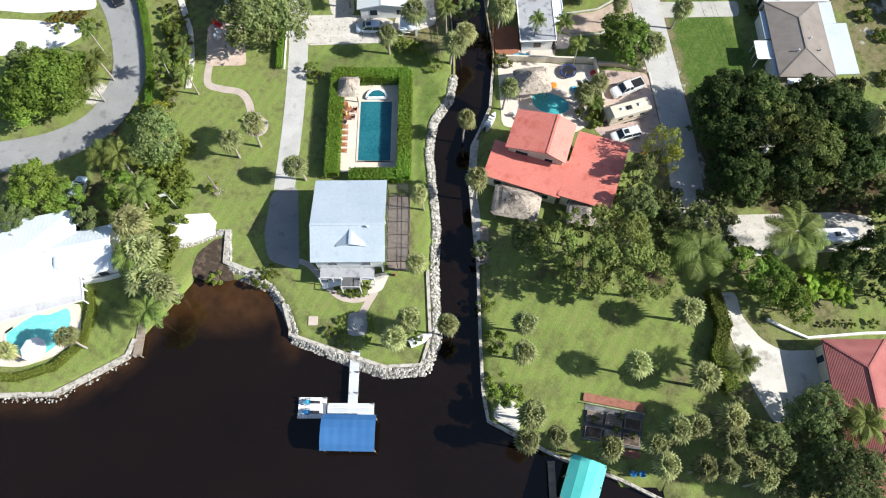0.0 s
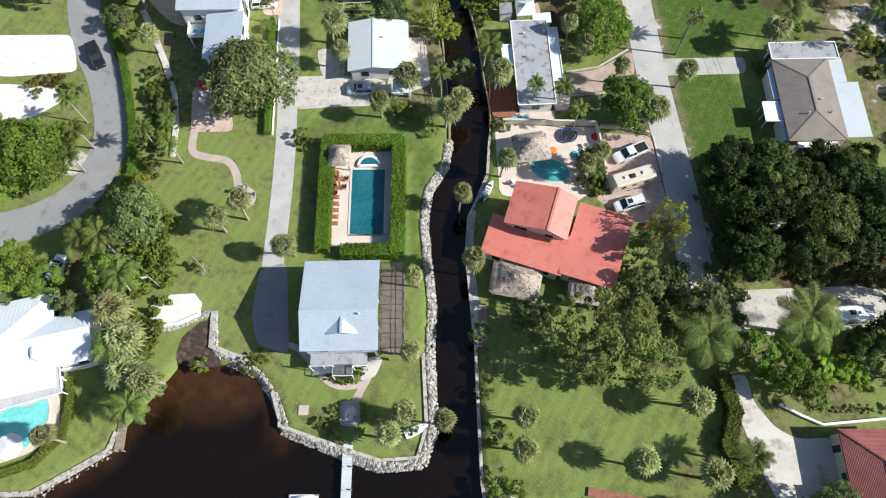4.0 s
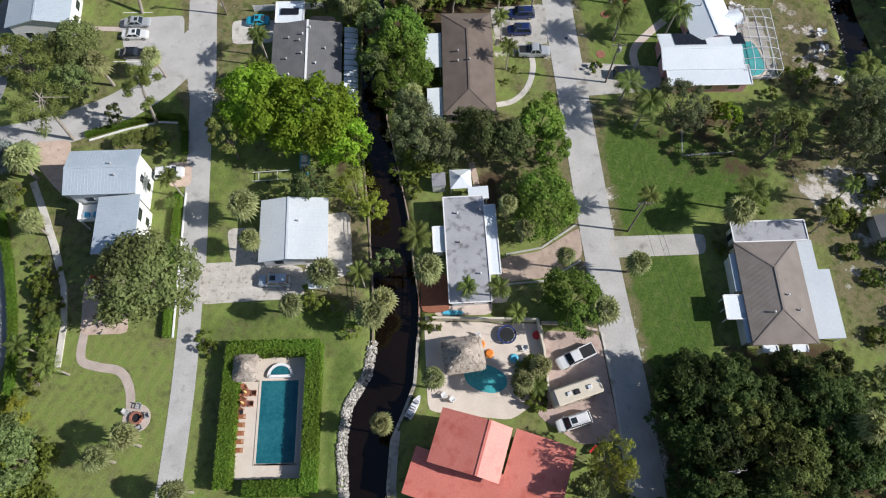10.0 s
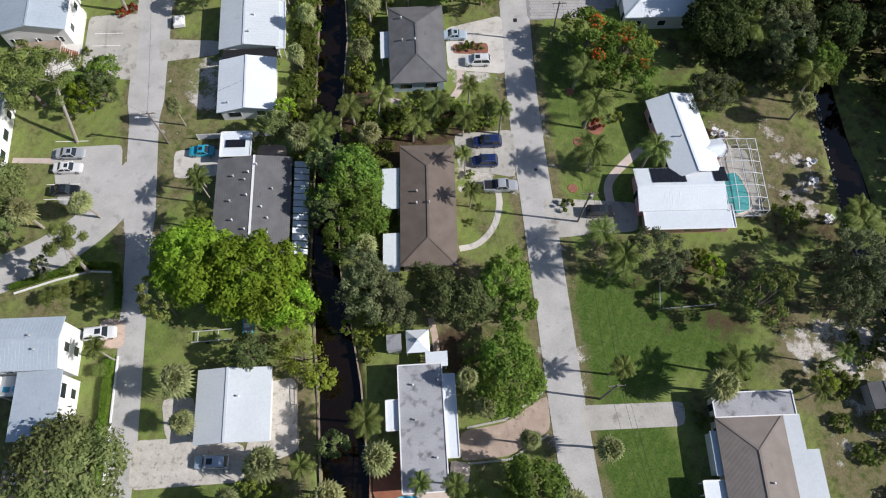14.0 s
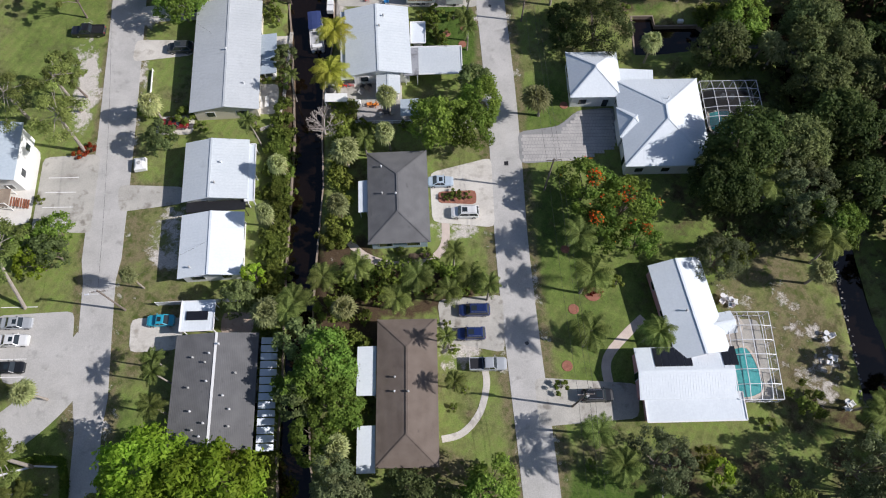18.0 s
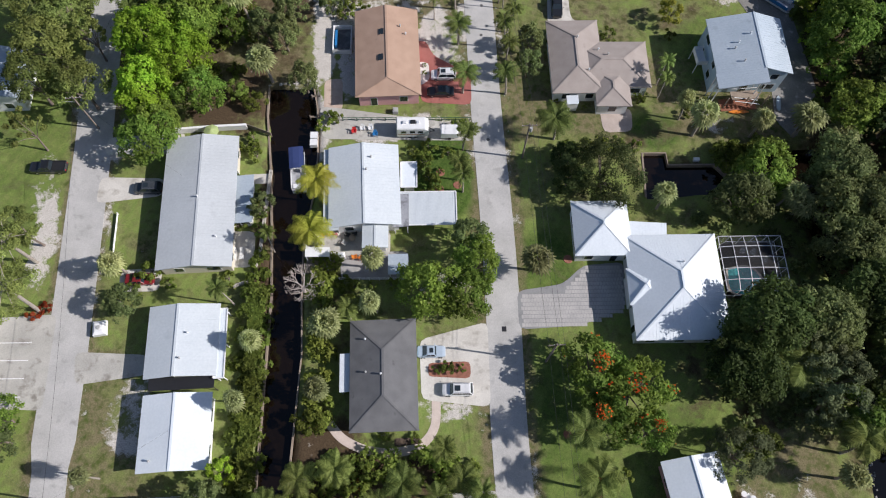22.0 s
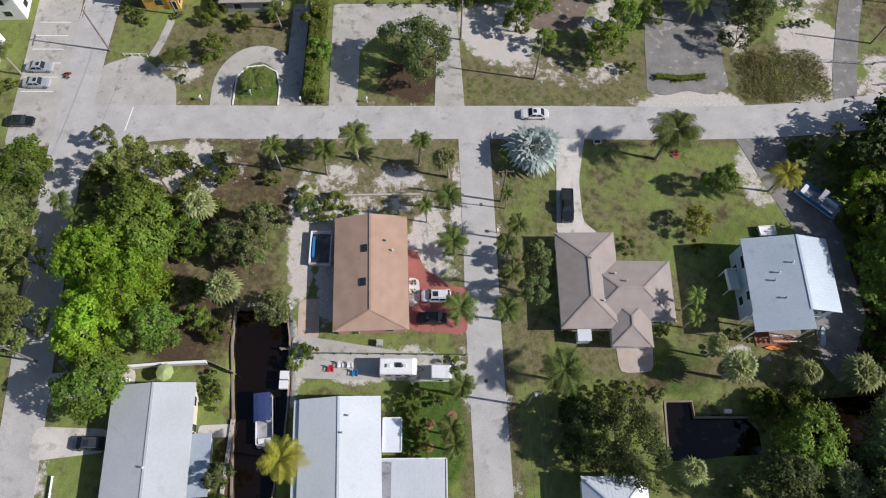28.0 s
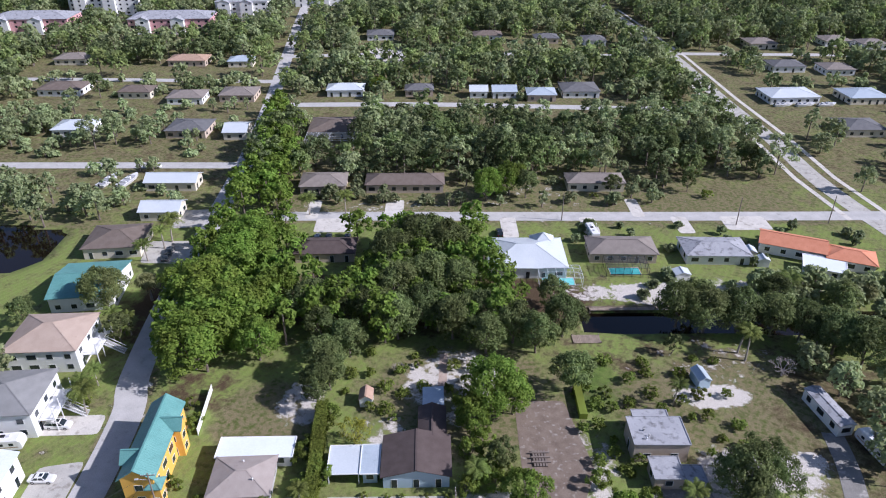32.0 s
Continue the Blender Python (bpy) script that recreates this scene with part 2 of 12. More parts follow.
def water_material():
    m = pm("tannin_water", (0.0060, 0.0038, 0.0026), (0.0090, 0.0055, 0.0036), 0.08, 1.6, 0.05, 0.10, spec=0.42)
    nt = m.node_tree
    N, L = nt.nodes.new, nt.links.new
    bs = nt.nodes["Principled BSDF"]
    old = bs.inputs["Base Color"].links[0].from_socket
    at = N("ShaderNodeAttribute")
    at.attribute_name = "shallow"
    n = N("ShaderNodeTexNoise")
    n.inputs["Scale"].default_value, n.inputs["Detail"].default_value = 0.5, 6
    L(N("ShaderNodeNewGeometry").outputs["Position"], n.inputs["Vector"])
    ml = N("ShaderNodeMath")
    ml.operation = "MULTIPLY"
    L(at.outputs["Fac"], ml.inputs[0])
    L(n.outputs[0], ml.inputs[1])
    mx = N("ShaderNodeMix")
    mx.data_type = "RGBA"
    mx.inputs[7].default_value = (0.088, 0.041, 0.014, 1)
    L(old, mx.inputs[6])
    L(ml.outputs[0], mx.inputs[0])
    L(mx.outputs[2], bs.inputs["Base Color"])
    return m


GROUND, WATER = ground_material(), water_material()
ASPHALT = pm("worn_pale_asphalt", (0.39, 0.38, 0.36), (0.53, 0.515, 0.49), 0.3, 6, 0.9, 0.3, c=(0.33, 0.32, 0.30), c_amount=0.36)
GREY_ASPHALT = pm("grey_asphalt", (0.235, 0.235, 0.235), (0.31, 0.31, 0.305), 0.25, 7, 0.9, 0.3, c=(0.18, 0.18, 0.178), c_amount=0.38)
DARK_ASPHALT = pm("dark_asphalt", (0.085, 0.085, 0.088), (0.14, 0.14, 0.14), 0.3, 8, 0.9, 0.3, c=(0.2, 0.2, 0.195), c_amount=0.42)
CONCRETE = pm("concrete", (0.36, 0.345, 0.31), (0.52, 0.50, 0.45), 0.3, 8, 0.88, 0.25, c=(0.24, 0.22, 0.19), c_amount=0.40)
BRIGHT_CONCRETE = pm("sunlit_pale_concrete", (0.50, 0.47, 0.42), (0.66, 0.63, 0.57), 0.3, 8, 0.88, 0.2, c=(0.36, 0.33, 0.28), c_amount=0.40)
WHITE_CONCRETE = pm("white_concrete", (0.66, 0.64, 0.60), (0.78, 0.76, 0.72), 0.3, 8, 0.88, 0.2, c=(0.56, 0.53, 0.48), c_amount=0.38)
SHELL = pm("crushed_shell", (0.44, 0.41, 0.365), (0.61, 0.57, 0.51), 0.7, 6, 0.95, 0.5, c=(0.28, 0.26, 0.20), c_amount=0.40)
GRAVEL = pm("grey_shell_gravel", (0.17, 0.163, 0.15), (0.28, 0.268, 0.247), 0.4, 6, 0.95, 0.5, c=(0.44, 0.415, 0.38), c_amount=0.36)
DIRT = pm("bare_earth", (0.14, 0.105, 0.08), (0.24, 0.19, 0.15), 0.5, 6, 0.95, 0.5, c=(0.38, 0.35, 0.31), c_amount=0.37)
MUD = pm("wet_mud", (0.035, 0.024, 0.016), (0.075, 0.052, 0.035), 0.5, 4, 0.7, 0.5, c=(0.14, 0.10, 0.07), c_amount=0.45)
PAVER = pm("brick_pavers", (0.42, 0.315, 0.25), (0.57, 0.455, 0.37), 0.6, 12, 0.9, 0.4, c=(0.32, 0.23, 0.18), c_amount=0.38, vary=0.2)
PALE_PAVER = pm("tan_pavers", (0.45, 0.37, 0.315), (0.60, 0.51, 0.45), 0.6, 12, 0.9, 0.3, vary=0.15)
YARD_PAVER = pm("pinkish_brick_pavers", (0.40, 0.30, 0.255), (0.54, 0.425, 0.37), 0.5, 10, 0.9, 0.35, c=(0.31, 0.225, 0.19), c_amount=0.4)
GREY_PAVER = pm("grey_pavers", (0.30, 0.29, 0.28), (0.42, 0.40, 0.38), 0.6, 12, 0.9, 0.3, vary=0.18)
RED_PAVER = pm("red_painted_pavers", (0.30, 0.10, 0.085), (0.42, 0.16, 0.13), 0.5, 12, 0.85, 0.2)
DECK_STONE = pm("cream_deck_stone", (0.58, 0.50, 0.42), (0.70, 0.62, 0.53), 0.5, 10, 0.85, 0.2)
STONE = pm("pale_limestone", (0.36, 0.33, 0.28), (0.66, 0.63, 0.57), 1.2, 8, 0.9, 0.5, c=(0.18, 0.16, 0.13), c_amount=0.42, vary=0.25)
SEAWALL = pm("seawall_concrete", (0.38, 0.35, 0.30), (0.56, 0.52, 0.46), 0.6, 8, 0.9, 0.3, c=(0.16, 0.14, 0.11), c_amount=0.46)
WHITE_WALL = pm("white_siding", (0.70, 0.70, 0.68), (0.80, 0.80, 0.78), 0.4, 10, 0.75, 0.1)
CREAM_WALL = pm("cream_stucco", (0.58, 0.53, 0.42), (0.68, 0.63, 0.52), 0.4, 14, 0.85, 0.2)
BLUE_WALL = pm("pale_blue_siding", (0.36, 0.47, 0.55), (0.45, 0.56, 0.63), 0.4, 10, 0.75, 0.1)
YELLOW_WALL = pm("golden_yellow_siding", (0.72, 0.40, 0.07), (0.82, 0.48, 0.10), 0.4, 10, 0.7, 0.1)
PINK_WALL = pm("pink_stucco", (0.62, 0.32, 0.33), (0.70, 0.40, 0.40), 0.4, 10, 0.8, 0.15)
GREY_WALL = pm("grey_siding", (0.34, 0.34, 0.33), (0.44, 0.44, 0.43), 0.4, 10, 0.8, 0.1)
TAN_WALL = pm("tan_stucco", (0.46, 0.37, 0.29), (0.55, 0.46, 0.37), 0.4, 10, 0.85, 0.15)
METAL_BLUE = pm("blue_grey_metal_roofing", (0.43, 0.50, 0.555), (0.52, 0.585, 0.635), 0.22, 3, 0.42, 0.03, 0.15, c=(0.38, 0.44, 0.48), c_amount=0.31)
METAL_WHITE = pm("white_metal_roofing", (0.55, 0.595, 0.62), (0.64, 0.68, 0.70), 0.2, 3, 0.45, 0.03, 0.05, c=(0.50, 0.54, 0.56), c_amount=0.31)
METAL_PURE = pm("bright_white_metal_roofing", (0.68, 0.73, 0.765), (0.76, 0.81, 0.84), 0.2, 3, 0.45, 0.03, 0.0)
METAL_GREY = pm("grey_galvanised_roofing", (0.49, 0.515, 0.525), (0.57, 0.595, 0.605), 0.2, 3, 0.42, 0.03, 0.1, c=(0.45, 0.47, 0.48), c_amount=0.31)
METAL_RED = pm("coral_red_metal_roofing", (0.57, 0.180, 0.138), (0.65, 0.225, 0.175), 0.25, 4, 0.5, 0.04, 0.0, c=(0.52, 0.135, 0.10), c_amount=0.42)
METAL_TEAL = pm("teal_metal_roofing", (0.10, 0.255, 0.235), (0.145, 0.325, 0.30), 0.25, 4, 0.5, 0.04, c=(0.10, 0.24, 0.22), c_amount=0.4)
SHINGLE_GREY = coursed("grey_shingles", (0.115, 0.115, 0.118), (0.17, 0.17, 0.172), c=(0.085, 0.085, 0.088))
SHINGLE_BROWN = coursed("brown_shingles", (0.135, 0.105, 0.085), (0.19, 0.155, 0.13), c=(0.10, 0.08, 0.07))
SHINGLE_TAN = coursed("taupe_shingles", (0.20, 0.172, 0.150), (0.268, 0.235, 0.208), c=(0.165, 0.142, 0.126))
SHINGLE_ORANGE = coursed("orange_tan_shingles", (0.37, 0.245, 0.175), (0.46, 0.315, 0.23), c=(0.31, 0.21, 0.155))
SHINGLE_SAND = coursed("sand_tan_shingles", (0.37, 0.285, 0.225), (0.45, 0.355, 0.285), c=(0.31, 0.24, 0.19))
SHINGLE_TAUPE = coursed("pale_taupe_shingles", (0.31, 0.265, 0.235), (0.39, 0.34, 0.305), c=(0.27, 0.23, 0.205))
SHINGLE_MID = coursed("mid_grey_shingles", (0.20, 0.20, 0.195), (0.27, 0.27, 0.262), c=(0.17, 0.17, 0.165))
SHINGLE_DARKBROWN = coursed("dark_brown_shingles", (0.075, 0.055, 0.05), (0.11, 0.085, 0.078), c=(0.055, 0.045, 0.04))
TILE_RED = coursed("maroon_clay_tiles", (0.28, 0.088, 0.080), (0.38, 0.135, 0.122), 0.3, c=(0.20, 0.06, 0.055), depth=1.0)
TILE_ORANGE = coursed("orange_clay_tiles", (0.58, 0.22, 0.12), (0.68, 0.29, 0.17), 0.3, c=(0.45, 0.17, 0.10), depth=1.0)
PATIO_GREY = pm("pale_patio_roofing", (0.46, 0.46, 0.47), (0.56, 0.56, 0.57), 0.35, 5, 0.8, 0.1, c=(0.36, 0.36, 0.37), c_amount=0.4)
FLAT_GREY = pm("weathered_flat_roofing", (0.30, 0.305, 0.325), (0.40, 0.405, 0.425), 0.35, 5, 0.85, 0.15, c=(0.15, 0.15, 0.155), c_amount=0.42)
THATCH = pm("palm_thatch", (0.29, 0.245, 0.20), (0.50, 0.44, 0.375), 0.9, 16, 0.95, 0.9, c=(0.13, 0.10, 0.08), c_amount=0.42, own=True, stretch=(1, 1, 0.35))
TRIM = pm("white_trim", (0.76, 0.76, 0.75), (0.82, 0.82, 0.81), 1, 10, 0.6, 0.0)
ALU = pm("white_aluminium", (0.70, 0.71, 0.72), (0.78, 0.79, 0.80), 1, 10, 0.4, 0.0, 0.3)
BRONZE = pm("dark_bronze_aluminium", (0.05, 0.045, 0.04), (0.08, 0.07, 0.065), 1, 10, 0.4, 0.0, 0.4)
def screen(name, col, see):
    """Fine insect screen: a thin weave that lets most light through."""
    m = pm(name, col, tuple(v * 1.2 for v in col), 1, 20, 0.8, 0.0)
    nt = m.node_tree
    mx, tr = nt.nodes.new("ShaderNodeMixShader"), nt.nodes.new("ShaderNodeBsdfTransparent")
    mx.inputs[0].default_value = see
    nt.links.new(nt.nodes["Principled BSDF"].outputs[0], mx.inputs[1])
    nt.links.new(tr.outputs[0], mx.inputs[2])
    nt.links.new(mx.outputs[0], nt.nodes["Material Output"].inputs[0])
    return m


SCREEN_PALE = screen("fine_grey_insect_screen", (0.12, 0.12, 0.122), 0.8)
SCREEN = screen("dark_insect_screen", (0.07, 0.07, 0.072), 0.66)
PANE = shiny("dark_window_glass", (0.02, 0.028, 0.034), 0.08, 0.0, 0.0, 0.7)
WOOD = pm("weathered_wood", (0.22, 0.17, 0.13), (0.34, 0.28, 0.22), 0.8, 18, 0.9, 0.4, stretch=(1, 1, 1), vary=0.15)
REDWOOD = pm("red_brown_deck_wood", (0.24, 0.09, 0.05), (0.34, 0.14, 0.08), 0.8, 14, 0.8, 0.3)
TEAK = pm("terracotta_teak", (0.30, 0.115, 0.045), (0.42, 0.17, 0.07), 2, 14, 0.6, 0.15, own=True)
POLE_WOOD = pm("grey_pole_wood", (0.16, 0.13, 0.11), (0.25, 0.21, 0.18), 0.8, 14, 0.95, 0.4)
BARK = pm("grey_bark", (0.13, 0.10, 0.08), (0.24, 0.20, 0.165), 1.5, 9, 0.95, 0.8, own=True, stretch=(1, 1, 0.4))
PALM_BARK = pm("palm_bark", (0.25, 0.215, 0.18), (0.40, 0.36, 0.31), 1.5, 9, 0.95, 0.6, own=True, stretch=(1, 1, 2.5))
RUBBER = shiny("black_rubber", (0.02, 0.02, 0.021), 0.8)
STEEL = shiny("brushed_steel", (0.5, 0.5, 0.51), 0.3, 0.9)
YELLOW_PAINT = shiny("yellow_plastic", (0.75, 0.48, 0.05), 0.45)
BLACK = shiny("black_plastic", (0.018, 0.018, 0.02), 0.45)
SOLAR = shiny("black_solar_panel", (0.012, 0.013, 0.018), 0.25)
BLUE_CANVAS = pm("royal_blue_canvas", (0.028, 0.115, 0.29), (0.045, 0.15, 0.35), 0.4, 12, 0.75, 0.1)
TEAL_CANVAS = pm("turquoise_canvas", (0.07, 0.48, 0.43), (0.12, 0.56, 0.51), 0.4, 12, 0.7, 0.1)
POOL_DARK = pool_water("deep_teal_pool_water", (0.012, 0.105, 0.135), (0.030, 0.165, 0.195))
POOL_TEAL = pool_water("teal_pool_water", (0.05, 0.33, 0.34), (0.11, 0.48, 0.48))
POOL_AQUA = pool_water("aqua_pool_water", (0.14, 0.55, 0.54), (0.25, 0.68, 0.66))
WHITE_GEL = shiny("white_gelcoat", (0.74, 0.74, 0.73), 0.25, 0, 0.4)
CREAM_GEL = shiny("cream_gelcoat", (0.60, 0.54, 0.43), 0.3, 0, 0.3)
RED_PAINT = shiny("red_plastic", (0.55, 0.03, 0.03), 0.35)
BLUE_PAINT = shiny("blue_plastic", (0.03, 0.18, 0.42), 0.35)
SKYBLUE = shiny("sky_blue_plastic", (0.10, 0.45, 0.62), 0.35)
ORANGE_PAINT = shiny("orange_plastic", (0.70, 0.22, 0.03), 0.4)
GLOW_RED, LAMP_CLEAR = shiny("red_lamp_glass", (0.35, 0.01, 0.01), 0.15), shiny("clear_lamp_glass", (0.7, 0.7, 0.68), 0.1)
L_OAK = leafy("oak_leaves", (0.095, 0.123, 0.042), (0.222, 0.262, 0.098))
# dark foliage, with the deep shading of dense woods put into its colour
L_DARK = leafy("dark_green_shaded_leaves", (0.040, 0.063, 0.018), (0.098, 0.136, 0.038))
L_GREEN = leafy("mid_green_leaves", (0.105, 0.165, 0.026), (0.24, 0.33, 0.058))
L_COCO = leafy("yellow_green_fronds", (0.26, 0.26, 0.03), (0.46, 0.44, 0.075), through=0.5)
L_BRIGHT = leafy("bright_green_leaves", (0.185, 0.285, 0.022), (0.36, 0.50, 0.05), through=0.5)
L_PINE = leafy("olive_needles", (0.120, 0.150, 0.040), (0.268, 0.312, 0.088))
L_FAN = leafy("fan_palm_leaves", (0.215, 0.235, 0.095), (0.41, 0.425, 0.19))
L_FEATHER = leafy("feather_palm_leaves", (0.092, 0.125, 0.030), (0.225, 0.270, 0.072))
L_SILVER = leafy("silver_palm_leaves", (0.22, 0.27, 0.25), (0.38, 0.43, 0.39), through=0.2)
L_BUSH = leafy("bush_leaves", (0.108, 0.146, 0.026), (0.235, 0.28, 0.055))
L_YELLOW = leafy("yellow_green_leaves", (0.19, 0.215, 0.028), (0.33, 0.345, 0.055))
L_HEDGE = leafy("hedge_leaves", (0.095, 0.160, 0.020), (0.175, 0.265, 0.036))
L_FLOWER = leafy("scarlet_blossom", (0.70, 0.035, 0.012), (0.82, 0.09, 0.025))
L_RED = leafy("red_croton_leaves", (0.22, 0.03, 0.012), (0.36, 0.09, 0.03))
L_CROTON = leafy("orange_green_croton_leaves", (0.10, 0.15, 0.022), (0.30, 0.135, 0.030))
L_DRY = leafy("dry_palm_leaves", (0.20, 0.14, 0.06), (0.34, 0.25, 0.13), through=0.2)
L_CASU = leafy("casuarina_needles", (0.098, 0.118, 0.052), (0.20, 0.228, 0.108), through=0.4)
L_FINE = leafy("fine_dark_leaves", (0.058, 0.082, 0.026), (0.135, 0.172, 0.056))
L_FLAME = leafy("poinciana_leaves", (0.098, 0.155, 0.024), (0.22, 0.30, 0.055))
L_BANANA = leafy("banana_leaves", (0.15, 0.24, 0.025), (0.28, 0.40, 0.05), through=0.5)
L_RANK = leafy("rank_grass_blades", (0.16, 0.165, 0.058), (0.28, 0.27, 0.10), through=0.3)
WHITE_SAND = pm("white_sand", (0.62, 0.60, 0.55), (0.76, 0.74, 0.69), 0.6, 8, 0.95, 0.3)
BRICK_RED = pm("red_brick_mulch", (0.22, 0.09, 0.06), (0.36, 0.16, 0.11), 2.0, 14, 0.95, 0.6)
ALU_DECK = pm("pale_grey_decking", (0.52, 0.54, 0.57), (0.62, 0.64, 0.67), 0.6, 12, 0.8, 0.2, vary=0.08)
ORANGE_CLOTH = pm("yellow_cloth", (0.62, 0.42, 0.14), (0.72, 0.50, 0.20), 1, 12, 0.85, 0.1)
LIME_CLOTH = pm("lime_cloth", (0.34, 0.42, 0.16), (0.42, 0.50, 0.22), 1, 12, 0.85, 0.1)
CREAM_CLOTH = pm("cream_cloth", (0.50, 0.45, 0.38), (0.60, 0.55, 0.48), 1, 12, 0.85, 0.1)
NAVY_CANVAS = pm("navy_canvas", (0.02, 0.035, 0.12), (0.035, 0.055, 0.16), 1, 12, 0.8, 0.1)
GREEN_MESH = pm("green_fence_paint", (0.03, 0.09, 0.05), (0.05, 0.12, 0.07), 1, 12, 0.7, 0.1)
PALE_TWIG = pm("bleached_twigs", (0.36, 0.31, 0.28), (0.52, 0.46, 0.42), 2, 9, 0.95, 0.2)


# ---- building blocks ----
class Geo:
    """Vertices and faces of one mesh."""

    def __init__(self):
        self.v, self.f = [], []

    def add(self, vs, fs):
        n = len(self.v)
        self.v += [tuple(p) for p in vs]
        self.f += [tuple(i + n for i in q) for q in fs]
        return self

    def box(self, x0, x1, y0, y1, z0, z1, m=None):
        p = [(x, y, z) for z in (z0, z1) for y in (y0, y1) for x in (x0, x1)]
        if m is not None:
            p = [m @ Vector(q) for q in p]
        return self.add(p, [(0, 2, 3, 1), (4, 5, 7, 6), (0, 1, 5, 4), (2, 6, 7, 3), (0, 4, 6, 2), (1, 3, 7, 5)])

    def prism(self, pts, z0, z1):
        """A plan outline, drawn up from z0 to z1."""
        if sum(a[0] * b[1] - b[0] * a[1] for a, b in zip(pts, pts[1:] + pts[:1])) < 0:
            pts = pts[::-1]
        n = len(pts)
        return self.add([(*p, z0) for p in pts] + [(*p, z1) for p in pts],
                        [tuple(range(n))[::-1], tuple(range(n, 2 * n))] + [(i, (i + 1) % n, n + (i + 1) % n, n + i) for i in range(n)])

    def rod(self, a, b, r0, r1=None, n=6, cap=True):
        a, b = Vector(a), Vector(b)
        r1 = r0 if r1 is None else r1
        w = (b - a).normalized()
        u = w.orthogonal().normalized()
        v = w.cross(u)
        p = [c + (u * math.cos(6.2832 * i / n) + v * math.sin(6.2832 * i / n)) * r for c, r in ((a, r0), (b, r1)) for i in range(n)]
        f = [(i, (i + 1) % n, n + (i + 1) % n, n + i) for i in range(n)]
        return self.add(p, f + ([tuple(range(n))[::-1], tuple(range(n, 2 * n))] if cap else []))

    def beam(self, a, b, w, h):
        """A square bar from a to b."""
        a, b = Vector(a), Vector(b)
        d = (b - a).normalized()
        s = d.cross(Vector((0, 0, 1)))
        s = (s if s.length > 0.05 else Vector((1, 0, 0))).normalized() * (w / 2)
        t = s.cross(d).normalized() * (h / 2)
        p = [c + s * i + t * j for c in (a, b) for i, j in ((-1, -1), (1, -1), (1, 1), (-1, 1))]
        return self.add(p, [(0, 1, 2, 3)[::-1], (4, 5, 6, 7), (0, 1, 5, 4), (1, 2, 6, 5), (2, 3, 7, 6), (3, 0, 4, 7)])

    def loft(self, rings, cap=True):
        n = len(rings[0])
        vs = [p for r in rings for p in r]
        fs = [(k * n + i, k * n + (i + 1) % n, (k + 1) * n + (i + 1) % n, (k + 1) * n + i) for k in range(len(rings) - 1) for i in range(n)]
        if cap:
            fs += [tuple(range(n))[::-1], tuple(range((len(rings) - 1) * n, len(rings) * n))]
        return self.add(vs, fs)

    def ball(self, c, rx, ry, rz, n=8, k=5):
        rings = []
        for j in range(1, k):
            a = math.pi * j / k
            rings.append([(c[0] + rx * math.sin(a) * math.cos(6.2832 * i / n), c[1] + ry * math.sin(a) * math.sin(6.2832 * i / n), c[2] - rz * math.cos(a)) for i in range(n)])
        return self.loft(rings)

    def mesh(self, name, material, smooth=False):
        me = bpy.data.meshes.new(name)
        me.from_pydata(self.v, [], self.f)
        me.materials.append(material)
        if smooth:
            me.polygons.foreach_set("use_smooth", [True] * len(me.polygons))
        me.update()
        return me


def part(name, geo, material, parent=None, label="", at=None, smooth=False):
    """One mesh object under a thing or a part."""
    ob = new(name, geo.mesh(name, material, smooth) if isinstance(geo, Geo) else geo)
    if parent is not None:
        ob.parent = parent
    if at is not None:
        ob.matrix_local = at if parent is not None else at
    return tagged(ob, label)


def thing(name, label, category, at=None, group="", kind=""):
    ob = new(name)
    if at is not None:
        ob.matrix_world = at
    return tagged(ob, label, category, group, kind)


def solid(name, geo, material, label, category, at=None, group="", kind="", smooth=False):
    """A thing that is one mesh."""
    ob = new(name, geo.mesh(name, material, smooth))
    if at is not None:
        ob.matrix_world = at
    return tagged(ob, label, category, group, kind)


# ---- ground, water and roads ----
WEST_SHORE = [(-700, 12), (-64.2, 17.7), (-56.5, 17.9), (-51.7, 20.6), (-46.8, 23.5), (-46, 26.1), (-43.8, 28.7), (-39.5, 34.6), (-38.4, 36.6), (-34.6, 37.4), (-33, 36.2), (-28.8, 35.4), (-26.5, 34.2), (-24, 31), (-22.4, 27.4), (-22.5, 26.3), (-14.5, 23.1), (-8.6, 21), (-2.6, 21.4), (-0.9, 26.1), (-1.4, 36.9), (-1.1, 44.6), (-1.8, 51.7), (-2.4, 58), (-1.7, 64), (1.1, 68.6), (1.9, 73)]
WEST_CANAL = [(1.9, 79.8), (0.9, 94), (0, 103), (-1.0, 112), (-0.8, 123), (-1.3, 137), (-1.3, 151), (-1.3, 165), (-2.1, 176), (-3.2, 188), (-4.5, 198), (-4.6, 203.5)]
EAST_CANAL = [(3.2, 203.5), (4.1, 199), (4.6, 190), (4.5, 184), (3.2, 174), (3.4, 165), (4.0, 156), (3.3, 140), (3.2, 123), (3.8, 112), (5.6, 103), (7.3, 94), (8.2, 85), (9.0, 79)]
EAST_SHORE = [(8.7, 73.9), (8.1, 66.9), (6.3, 62.4), (4.8, 59.1), (4.3, 52.7), (4.9, 44.6), (5.4, 38.8), (5.6, 26.1), (5.8, 18.5), (6.5, 14.1), (10.9, 11.8), (16.3, 9.1), (24.7, 6.1), (29.6, 3.7), (60, -8), (700, -60)]
